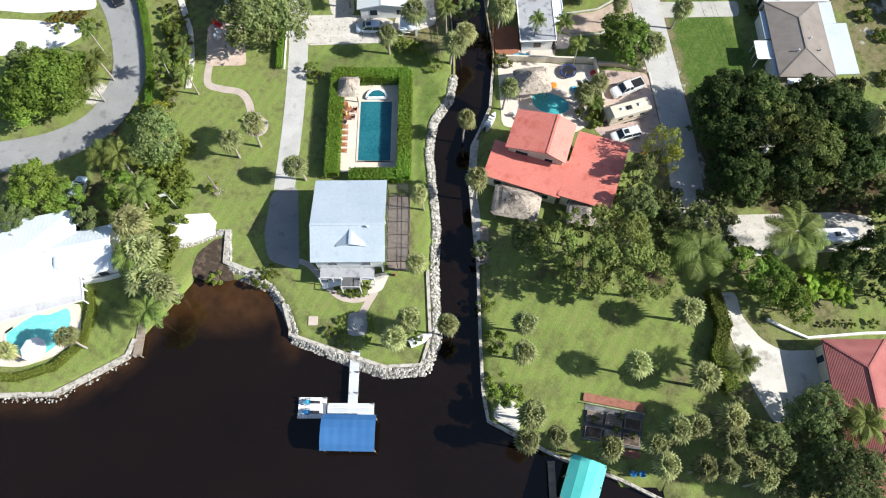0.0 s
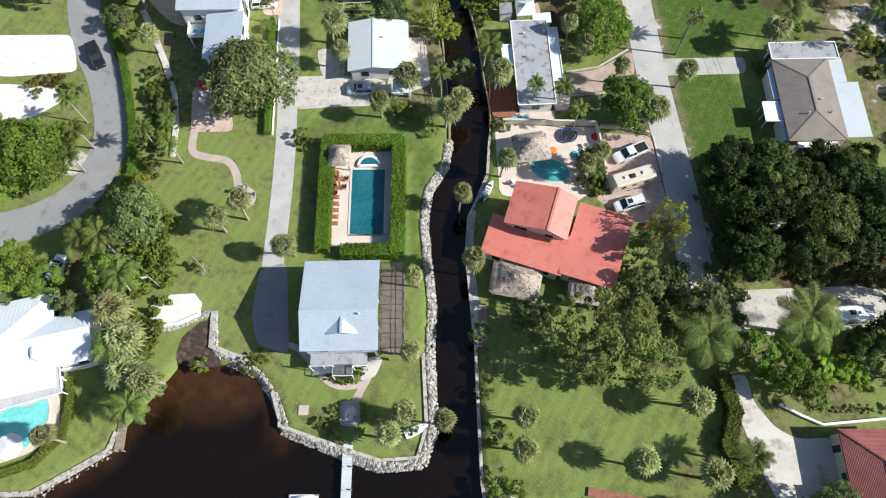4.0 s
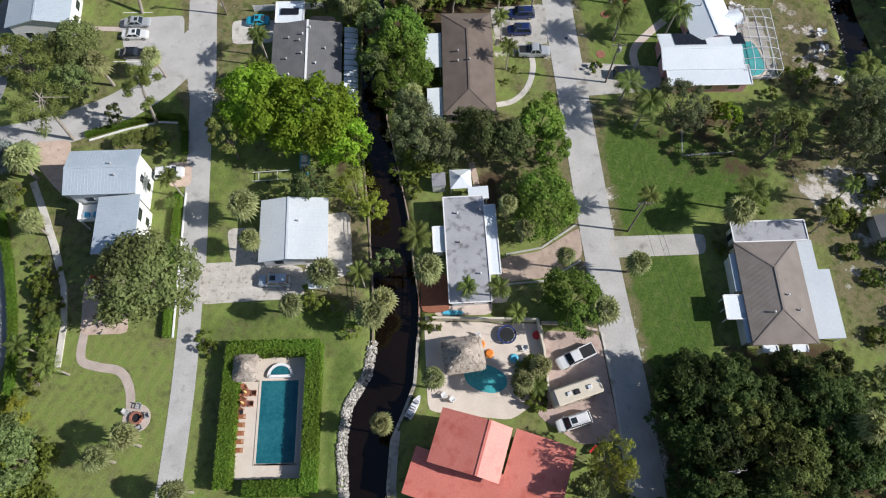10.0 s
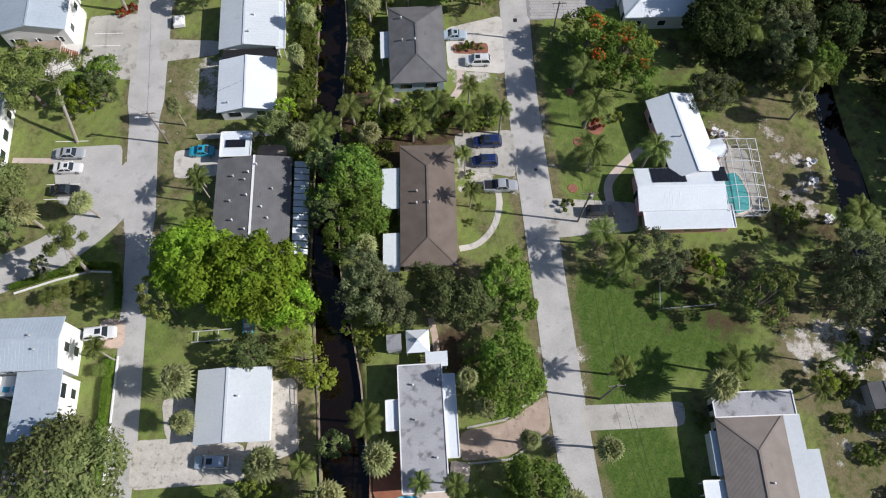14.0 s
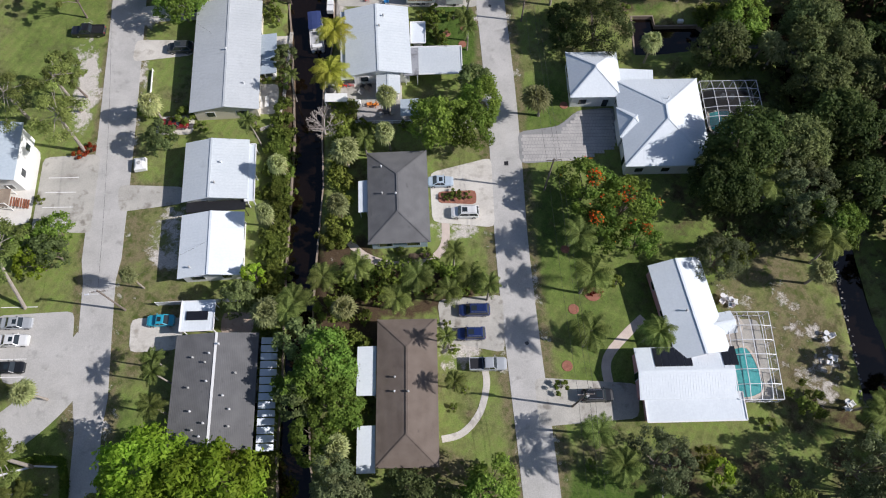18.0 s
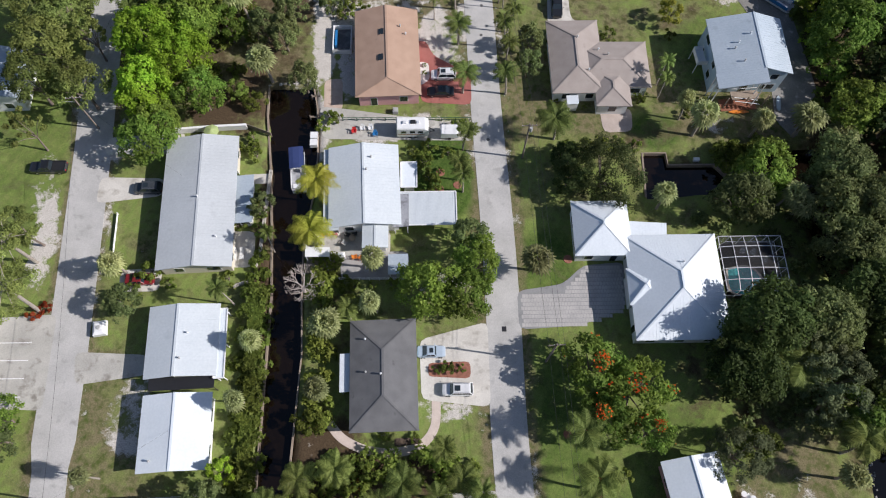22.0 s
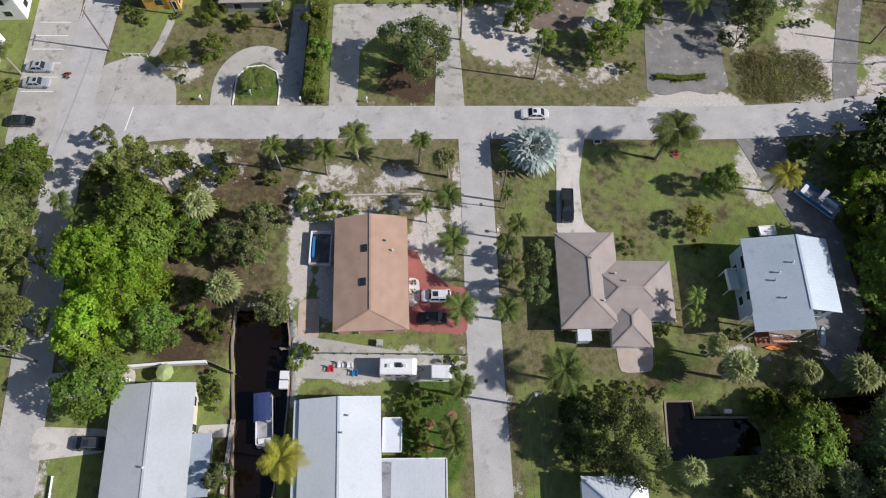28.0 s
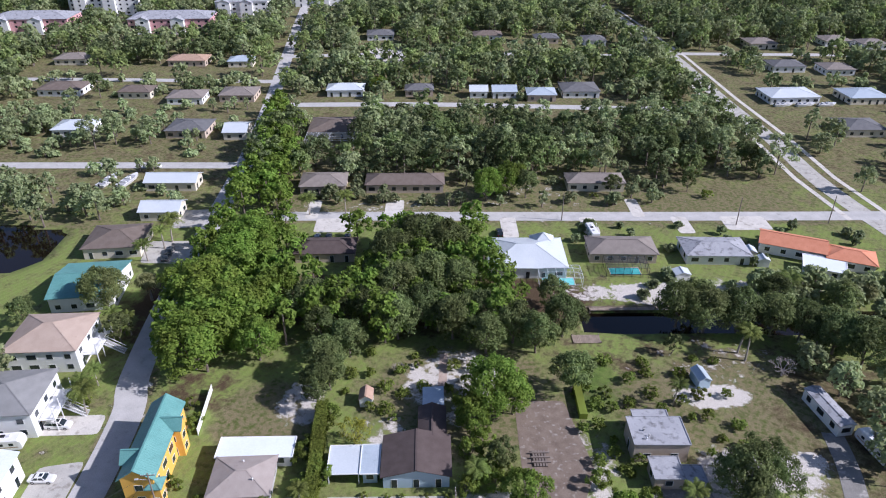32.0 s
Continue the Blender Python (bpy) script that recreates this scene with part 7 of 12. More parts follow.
plant(OAK, [(86.4, 387.4, 2.8, 7.5), (91.1, 317.1, 4.4, 10.3), (111.2, 319.3, 4.4, 10.3), (127.1, 316.7, 4.0, 9.6), (114.1, 416.5, 5.0, 11.3), (140.6, 408.2, 4.0, 9.6), (57.5, 385.5, 4.0, 9.6), (27.1, 339.2, 4.5, 10.5), (14.6, 339.4, 5.0, 11.3), (22.4, 342.3, 5.0, 11.3), (18.9, 350.2, 4.5, 10.5)])
plant(SPARSE, [(-48.3, 55.5, 2.6, 5.1), (-47.4, 63.3, 2.6, 5.1), (59.2, 111.0, 1.8, 4.2)])
plant(BUSH, [(78.6, 91.9, 1.6, 2.0), (-37.2, 51.0, 1.2, 1.5), (16.6, 143.7, 0.9, 1.1), (21.0, 143.2, 0.9, 1.1), (25.6, 153.5, 1.0, 1.2), (-42.0, 153.8, 1.0, 1.2), (68.0, 197.1, 1.1, 1.4), (70.9, 199.7, 1.1, 1.4), (18.3, 281.6, 1.2, 1.5)])
plant(FANPALM, [(79.8, 179.2, 2.0, 5.8), (134.7, 320.3, 2.2, 5.8)])
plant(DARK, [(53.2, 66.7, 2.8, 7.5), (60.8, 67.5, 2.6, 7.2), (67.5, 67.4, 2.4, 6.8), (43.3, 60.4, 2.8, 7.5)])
plant(FLAME, [(0.9, 501.6, 4.6, 8.0)])


plant(OAK, [(-30.7, 82.3, 7.0, 11.0)])
# several of these wear the dark leaves to stand for shade in the wood
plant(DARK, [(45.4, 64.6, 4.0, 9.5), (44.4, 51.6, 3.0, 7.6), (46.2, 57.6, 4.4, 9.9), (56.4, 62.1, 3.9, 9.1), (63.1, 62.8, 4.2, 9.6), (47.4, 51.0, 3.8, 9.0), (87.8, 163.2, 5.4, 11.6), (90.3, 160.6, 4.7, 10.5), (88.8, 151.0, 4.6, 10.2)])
plant(GREEN, [(95.0, 209.9, 5.9, 12.5), (93.7, 194.5, 4.8, 10.7), (48.9, 33.2, 3.6, 7.5), (45.6, 36.3, 3.2, 7.0), (51.6, 30.6, 2.6, 6.0)])
plant(PINE, [(25.9, 36.7, 6.2, 11.5)])
plant(FANPALM, [(35.2, 29.0, 2.1, 6.0)])


plant(CASUARINA, [(52.2, 110.7, 4.4, 9.0), (79.8, 108.4, 5.0, 12.0), (77.8, 102.9, 4.2, 11.0), (83.2, 105.2, 4.4, 12.0), (9.4, 105.4, 4.8, 12.0), (8.2, 108.8, 3.6, 11.0), (12.6, 103.6, 3.2, 9.0), (62.6, 106.0, 2.4, 6.0)])
plant(FEATHER, [(45.6, 109.4, 2.7, 7.4), (-50.6, 53.4, 2.8, 6.5), (-53.2, 54.2, 2.6, 6.0), (-46.6, 46.6, 2.8, 6.5), (-43.6, 36.6, 2.6, 5.5)])
plant(GREEN, [(28.6, 93.6, 5.2, 7.4), (6.5, 124.2, 4.6, 10.4), (8.2, 118.8, 3.6, 8.6), (4.7, 114.6, 3.2, 7.8), (2.8, 121.4, 3.2, 8.6)])
plant(SPARSE, [(34.2, 54.7, 3.7, 10.0)])
plant(OAK, [(30.6, 51.4, 2.4, 9.0), (-56.4, 97.2, 2.4, 5.0)])
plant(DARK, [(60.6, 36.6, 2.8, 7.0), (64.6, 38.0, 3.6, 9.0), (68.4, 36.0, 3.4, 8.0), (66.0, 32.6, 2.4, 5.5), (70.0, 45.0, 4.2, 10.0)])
plant(SHRUB, [(-48.4, 84.6, 1.0, 1.6), (-47.4, 82.4, 0.9, 1.4)])


plant(PINE, [(57.0, 54.4, 5.0, 11.0), (52.0, 60.0, 3.6, 11.0)])
plant(FANPALM, [(66.8, 58.0, 2.0, 9.5)])


# dark leaves here paint in the shade among the trees
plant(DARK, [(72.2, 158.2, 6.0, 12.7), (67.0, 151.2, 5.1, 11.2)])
plant(OAK, [(94.0, 171.1, 4.5, 10.2), (91.2, 176.2, 5.0, 11.0), (87.5, 169.8, 5.0, 11.0), (86.1, 177.1, 4.6, 10.4), (88.0, 183.0, 5.1, 11.1)])


plant(DARK, [(45.6, 187.6, 2.6, 5.0), (46.0, 183.6, 2.4, 4.6)])
plant(GREEN, [(76.6, 183.6, 4.6, 9.0), (74.0, 179.4, 3.0, 7.0), (-20.6, 220.6, 3.6, 8.4)])
plant(BRIGHT, [(93.6, 217.6, 2.6, 6.0), (94.8, 223.6, 2.8, 6.5), (91.9, 211.6, 2.2, 5.5), (94.4, 213.6, 2.6, 6.0)])
plant(COCO, [(80.7, 224.0, 2.7, 6.5)])
plant(FEATHER, [(-4.6, 243.6, 2.4, 3.4)])
plant(FEATHER, [(43.6, 144.2, 2.6, 7.0), (44.6, 136.2, 3.1, 6.5), (44.2, 127.8, 3.0, 6.5), (53.3, 128.2, 2.7, 8.0), (81.7, 140.4, 3.0, 7.0)])
plant(CASUARINA, [(65.6, 140.2, 4.2, 7.0), (77.5, 154.2, 4.6, 9.5), (80.8, 149.4, 4.6, 9.9), (78.4, 146.4, 3.2, 7.4)])
plant(DARK, [(68.0, 153.7, 4.0, 9.0)])
plant(GREEN, [(84.3, 144.8, 3.8, 8.6), (92.6, 204.6, 3.3, 7.5)])
plant(OAK, [(80.5, 158.4, 5.0, 10.8)])
plant(FINE, [(51.4, 183.6, 6.2, 9.5), (46.6, 184.8, 3.6, 7.0)])
plant(FANPALM, [(80.2, 137.0, 1.9, 5.5)])
plant(BUSH, [(49.6, 190.6, 1.6, 2.0), (52.4, 191.0, 1.5, 1.9), (55.0, 190.8, 1.5, 2.0), (46.4, 190.4, 1.5, 1.9), (58.0, 190.6, 1.3, 1.7), (79.0, 189.6, 1.5, 2.0), (75.2, 189.4, 1.7, 2.2)])
plant(BRIGHT, [(-22.9, 199.2, 5.2, 11.3), (-18.7, 205.0, 5.5, 11.9), (-23.4, 209.2, 5.7, 12.2)])
plant(FEATHER, [(44.6, 192.6, 3.4, 6.0)])
plant(GREEN, [(-11.7, 213.4, 3.2, 8.0)])
plant(FINE, [(79.6, 253.4, 3.3, 7.0)])
plant(CASUARINA, [(82.6, 258.4, 3.4, 7.5)])
plant(GREEN, [(43.0, 260.4, 3.6, 7.5), (40.6, 256.4, 2.6, 5.5), (45.4, 252.6, 2.0, 4.5), (55.4, 251.6, 3.4, 7.0), (58.8, 255.6, 3.2, 7.5), (53.4, 248.6, 1.8, 4.0)])
plant(FEATHER, [(-18.0, 248.0, 2.4, 3.6), (72.0, 258.6, 2.2, 5.5)])
plant(SHRUB, [(-13.2, 251.2, 2.9, 3.6), (4.3, 256.5, 2.2, 4.5), (-3.2, 259.0, 1.5, 2.2), (-19.8, 265.0, 1.1, 1.8), (-18.4, 245.4, 0.9, 1.0), (-27.9, 259.2, 1.0, 1.1), (-30.8, 260.6, 1.2, 1.4)])
plant(BUSH, [(90.8, 258.0, 0.9, 1.2), (92.4, 258.1, 0.9, 1.2), (94.0, 258.2, 0.9, 1.2)])
plant(FINE, [(86.4, 263.6, 6.0, 10.0)])
plant(OAK, [(80.4, 262.6, 3.6, 8.0)])
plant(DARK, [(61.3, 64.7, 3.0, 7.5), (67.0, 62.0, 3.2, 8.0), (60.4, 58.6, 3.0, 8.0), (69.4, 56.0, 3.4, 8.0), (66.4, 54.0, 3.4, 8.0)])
plant(FEATHER, [(65.2, 66.4, 2.4, 4.5)])
plant(FINE, [(69.6, 60.2, 2.8, 7.0)])
plant(GREEN, [(31.6, 77.8, 4.4, 7.5), (-63.5, 70.5, 4.5, 7.574999999999999), (-65.4, 67.3, 6.2, 9.825), (-69.6, 64.9, 3.9, 6.8999999999999995), (-63.6, 49.3, 4.2, 7.68), (-59.6, 48.4, 3.2, 6.4), (-49.4, 48.2, 3.5, 8.0)])
plant(CASUARINA, [(33.2, 75.2, 2.4, 5.0)])
plant(OAK, [(83.0, 262.4, 5.2, 10.5)])


def tall_pine(seed, x, y, crown, r):
    """A leaning slash pine: a long bare trunk, a few side limbs and flat clumps of needles at its top."""
    rnd = np.random.default_rng(seed)
    t = thing("slash_pine", "tall leaning pine with a long bare trunk", "pine tree", pose(x, y, 0))
    top = Vector((crown[0] - x, crown[1] - y, crown[2]))
    mid = top * 0.5 + Vector((0, 0, 0.6))
    g = Geo().rod((0, 0, -0.2), mid, 0.3, 0.24, 9).rod(mid, top, 0.24, 0.12, 8)
    pts, nrs = [], []
    for k in range(15):
        a = k * 2.4
        q = 0.25 + 0.75 * ((k * 7) % 15) / 15
        c = top + Vector((math.cos(a) * r * q, math.sin(a) * r * q, rnd.uniform(-2.6, 1.4) - 1.2 * q))
        g.rod(mid.lerp(top, 0.55 + 0.4 * ((k * 5) % 15) / 15), c, 0.07, 0.03, 5, False)
        n = 210
        d = rnd.normal(size=(n, 3))
        d /= np.linalg.norm(d, axis=1, keepdims=True)
        pts.append(np.array(c) + d * rnd.uniform(0.3, 1.0, (n, 1)) * np.array([1.25, 1.25, 0.6]) * r * 0.24)
        nr = d + np.array([0.1, 0, 0.5]) + rnd.normal(size=(n, 3)) * 0.3
        nrs.append(nr / np.linalg.norm(nr, axis=1, keepdims=True))
    part("trunk", g, PALM_BARK, t, "grey-brown scaly trunk")
    me = leaf_mesh("crown", np.concatenate(pts), np.concatenate(nrs), 0.17, rnd, 2.6)
    me.materials.append(L_PINE)
    part("crown", me, L_PINE, t)


for _k, (_x, _y, _c, _r) in enumerate(((-40.9, 135.6, (-39.8, 141.6, 13.0), 4.6), (-35.2, 112.2, (-33.6, 112.7, 12.0), 3.2), (-48.7, 109.3, (-48.7, 110.2, 12.0), 5.0), (-36.3, 163.0, (-35.4, 163.4, 12.5), 4.8), (-47.1, 169.8, (-44.4, 167.4, 12.0), 5.0), (-38.4, 171.0, (-37.4, 170.4, 12.0), 4.2))):
    tall_pine(900 + _k, _x, _y, _c, _r)


def banana(seed, r, h):
    """A clump of stems with broad torn leaves."""
    rnd = random.Random(seed)
    t = thing("banana_plant", "banana clump with broad bright green leaves", "banana plant")
    for k in range(4):
        a = k * 1.7
        foot = Vector((0.5 * math.cos(a), 0.5 * math.sin(a), 0))
        top = foot * 1.5 + Vector((0, 0, h * rnd.uniform(0.45, 0.65)))
        part("stem", Geo().rod(foot - Vector((0, 0, 0.1)), top, 0.13, 0.08, 7), PALM_BARK, t)
        g = Geo()
        for j in range(7):
            az, el = j * 2.4 + k, radians(rnd.uniform(15, 65))
            d = Vector((math.cos(az) * math.cos(el), math.sin(az) * math.cos(el), math.sin(el)))
            side = Vector((-math.sin(az), math.cos(az), 0))
            ln = r * rnd.uniform(0.8, 1.15)
            spine = [top + d * ln * q - Vector((0, 0, ln * 0.6 * q * q)) for q in (0, 0.25, 0.5, 0.75, 1.0)]
            wide = (0.06, 0.26, 0.32, 0.26, 0.04)
            g.add([p for c, w in zip(spine, wide) for p in (c + side * w - Vector((0, 0, 0.06)), c, c - side * w - Vector((0, 0, 0.06)))], [(3 * i + o, 3 * i + o + 1, 3 * i + o + 4, 3 * i + o + 3) for i in range(4) for o in (0, 1)])
        part("crown", g, L_BANANA, t)
    return t


BANANA = [(1.9, 4.0, lambda s: banana(s, 1.9, 4.0))]
plant(BANANA, [(57.9, 34.2, 2.2, 4.2), (56.0, 35.3, 2.0, 4.0), (59.8, 32.6, 2.0, 3.8), (55.2, 32.8, 1.8, 3.6)])


# ---- makers of things ----
def rounded(hx, hy, r, n=3):
    """A rounded rectangle's outline."""
    out = []
    for cx, cy, a0 in ((hx - r, hy - r, 0), (-hx + r, hy - r, 90), (-hx + r, -hy + r, 180), (hx - r, -hy + r, 270)):
        for i in range(n):
            a = radians(a0 + 90 * i / (n - 1))
            out.append((cx + r * math.cos(a), cy + r * math.sin(a)))
    return out


PAINTS = {}


def paint(name, col):
    if name not in PAINTS:
        PAINTS[name] = shiny(name + "_car_paint", col, 0.28, 0.15, 0.7)
    return PAINTS[name]


WHITE_P, BLACK_P, SILVER_P = paint("white", (0.74, 0.74, 0.73)), paint("black", (0.015, 0.016, 0.018)), paint("silver", (0.38, 0.40, 0.42))
BLUE_P, RED_P, TEAL_P, GREY_P, ICE_P = paint("navy", (0.015, 0.03, 0.12)), paint("maroon", (0.20, 0.015, 0.02)), paint("turquoise", (0.03, 0.36, 0.50)), paint("dark_grey", (0.05, 0.055, 0.06)), paint("ice_blue", (0.42, 0.50, 0.58))


def vehicle(kind, x, y, rot, body, label, length=0.0, z=0.05):
    """A car, van-like estate or pickup: body, cabin glass, roof, wheels, lamps, bumpers, mirrors."""
    L, W, hood, top = {"car": (4.7, 1.82, 0.92, 1.44), "suv": (4.8, 1.92, 1.05, 1.72), "pickup": (5.8, 2.0, 1.12, 1.86)}[kind]
    L = length or L
    c = thing("pickup_truck" if kind == "pickup" else "suv" if kind == "suv" else "car", label, "pickup" if kind == "pickup" else "car", pose(x, y, z, 0, 0, rot))
    h, w = L / 2, W / 2

    def ring(px, hw, z0, z1, r=0.16):
        return [(px, -hw, z0), (px, hw, z0), (px, hw, z1 - r), (px, hw - r * 0.8, z1), (px, -hw + r * 0.8, z1), (px, -hw, z1 - r)]
    part("body", Geo().loft([ring(-h, w * 0.82, 0.38, hood * 0.88), ring(-h + 0.18, w * 0.95, 0.3, hood), ring(-h * 0.4, w, 0.28, hood + 0.04), ring(h * 0.35, w, 0.28, hood + 0.03), ring(h - 0.45, w * 0.96, 0.3, hood - 0.06), ring(h - 0.1, w * 0.85, 0.34, hood - 0.16), ring(h, w * 0.7, 0.4, hood - 0.3)]), body, c, smooth=False)
    if kind == "car":
        a0, a1, b1, b0 = -h + 0.75, -h + 1.45, 0.45, h - 1.35
    elif kind == "suv":
        a0, a1, b1, b0 = -h + 0.12, -h + 0.5, 0.65, h - 1.15
    else:
        a0, a1, b1, b0 = -0.75, -0.5, 0.75, h - 1.5
    g = Geo()
    lo = [(a0, w * 0.92), (b0, w * 0.90)]
    p = [(a0, -w * 0.92, hood), (b0, -w * 0.9, hood), (b0, w * 0.9, hood), (a0, w * 0.92, hood), (a1, -w * 0.76, top - 0.05), (b1, -w * 0.76, top - 0.05), (b1, w * 0.76, top - 0.05), (a1, w * 0.76, top - 0.05)]
    g.add(p, [(0, 1, 5, 4), (1, 2, 6, 5), (2, 3, 7, 6), (3, 0, 4, 7), (4, 5, 6, 7)])
    cab = part("cabin_glass", g, PANE, c, "dark tinted glass")
    part("roof_panel", Geo().loft([[(px * 1.0, py * 1.0, pz) for px, py in ((a1 - 0.03, -w * 0.78), (b1 + 0.03, -w * 0.78), (b1 + 0.03, w * 0.78), (a1 - 0.03, w * 0.78))] for pz in (top - 0.06, top - 0.02)] + [[(a1 + 0.12, -w * 0.62, top + 0.02), (b1 - 0.12, -w * 0.62, top + 0.02), (b1 - 0.12, w * 0.62, top + 0.02), (a1 + 0.12, w * 0.62, top + 0.02)]]), body, cab)
    for s in (-1, 1):
        for p0, p1, pw in ((a0, a1, 0.1), (b0, b1, 0.07), ((a1 + b1) / 2, (a1 + b1) / 2, 0.07)):
            part("pillar", Geo().beam((p0, s * w * 0.91, hood), (p1, s * w * 0.77, top - 0.04), pw, pw), body, cab)
        part("mirror", Geo().ball((b0 - 0.25, s * (w + 0.1), hood + 0.1), 0.09, 0.12, 0.08, 6, 4), body, c)
        part("headlight", Geo().box(h - 0.2, h - 0.07, s * w * 0.62 - 0.16, s * w * 0.62 + 0.16, hood - 0.34, hood - 0.2), LAMP_CLEAR, c)
        part("tail_light", Geo().box(-h - 0.01, -h + 0.09, s * w * 0.68 - 0.1, s * w * 0.68 + 0.1, hood - 0.34, hood - 0.12), GLOW_RED, c)
        for px in (-h * 0.6, h * 0.62):
            wh = part("wheel", Geo().rod((px, s * (w - 0.2), 0.33), (px, s * (w + 0.02), 0.33), 0.33, 0.33, 12), RUBBER, c)
            part("rim", Geo().rod((px, s * (w + 0.015), 0.33), (px, s * (w + 0.035), 0.33), 0.2, 0.17, 10), STEEL, wh)
    if kind == "pickup":
        part("load_bed", Geo().box(-h + 0.14, -0.82, -w * 0.8, w * 0.8, hood - 0.02, hood + 0.06), BLACK, c, "dark load bed")
        for s in (-1, 1):
            part("bed_rail", Geo().box(-h + 0.05, -0.75, s * w * 0.88 - 0.08, s * w * 0.88 + 0.08, hood - 0.02, hood + 0.14), body, c)
        part("tailgate", Geo().box(-h + 0.02, -h + 0.12, -w * 0.85, w * 0.85, hood - 0.4, hood + 0.13), body, c)
    elif kind == "suv":
        for s in (-1, 1):
            part("roof_rail", Geo().beam((a1 + 0.2, s * w * 0.66, top + 0.06), (b1 - 0.2, s * w * 0.66, top + 0.06), 0.05, 0.06), STEEL, c)
        part("sunroof", Geo().box(-0.35, 0.5, -w * 0.42, w * 0.42, top + 0.016, top + 0.03), PANE, c)
    else:
        part("sunroof", Geo().box(-0.3, 0.3, -w * 0.4, w * 0.4, top + 0.016, top + 0.03), PANE, c)
    return c


def motorhome(x, y, rot, length, label, z=0.05, trailer=True, shell=None):
    c = thing("camper_trailer" if trailer else "motorhome", label, "camper", pose(x, y, z, 0, 0, rot))
    h, w = length / 2, 1.22

    def ring(px, z0, z1, k=1.0):
        return [(px, -w * k, z0), (px, w * k, z0), (px, w * k, z1 - 0.2), (px, w * k - 0.2, z1), (px, -w * k + 0.2, z1), (px, -w * k, z1 - 0.2)]
    part("body", Geo().loft([ring(-h, 0.6, 2.75, 0.96), ring(-h + 0.15, 0.5, 2.95), ring(h - 0.6, 0.5, 2.95), ring(h - 0.1, 0.7, 2.5, 0.97), ring(h, 0.9, 2.1, 0.94)]), shell or WHITE_GEL, c)
    for k, (px, py, s) in enumerate(((-h * 0.5, 0, 0.35), (0.1, 0.1, 0.45), (h * 0.35, 0, 0.3))):
        part("roof_vent" if k != 1 else "air_conditioner", Geo().loft([[(px + i * s * q, py + j * s * 0.8 * q, pz) for i, j in ((-1, -1), (1, -1), (1, 1), (-1, 1))] for pz, q in ((2.9, 1), (3.12, 0.95), (3.2, 0.7))]), BLACK if k == 1 else ALU, c)
    for s in (-1, 1):
        for px in (-h * 0.55, 0, h * 0.5):
            part("window", Geo().box(px - 0.4, px + 0.4, s * (w + 0.005) - 0.02, s * (w + 0.005) + 0.02, 1.6, 2.2), PANE, c)
        part("stripe", Geo().box(-h + 0.3, h - 0.7, s * (w + 0.003) - 0.01, s * (w + 0.003) + 0.01, 1.1, 1.3), BROWN_STRIPE, c)
        for px in (-0.5, 0.5) if trailer else (-h * 0.6, h * 0.6):
            part("wheel", Geo().rod((px, s * 0.95, 0.35), (px, s * 1.2, 0.35), 0.35, 0.35, 12), RUBBER, c)
    if trailer:
        part("hitch", Geo().beam((h, 0.5, 0.6), (h + 1.0, 0, 0.55), 0.1, 0.1).beam((h, -0.5, 0.6), (h + 1.0, 0, 0.55), 0.1, 0.1).rod((h + 0.9, 0, -0.0), (h + 0.9, 0, 0.6), 0.05, 0.05, 6), BLACK, c)
    else:
        part("windscreen", Geo().box(h - 0.2, h - 0.02, -w * 0.85, w * 0.85, 1.35, 2.05), PANE, c)
    return c


BROWN_STRIPE = shiny("tan_stripe", (0.30, 0.20, 0.12), 0.4)


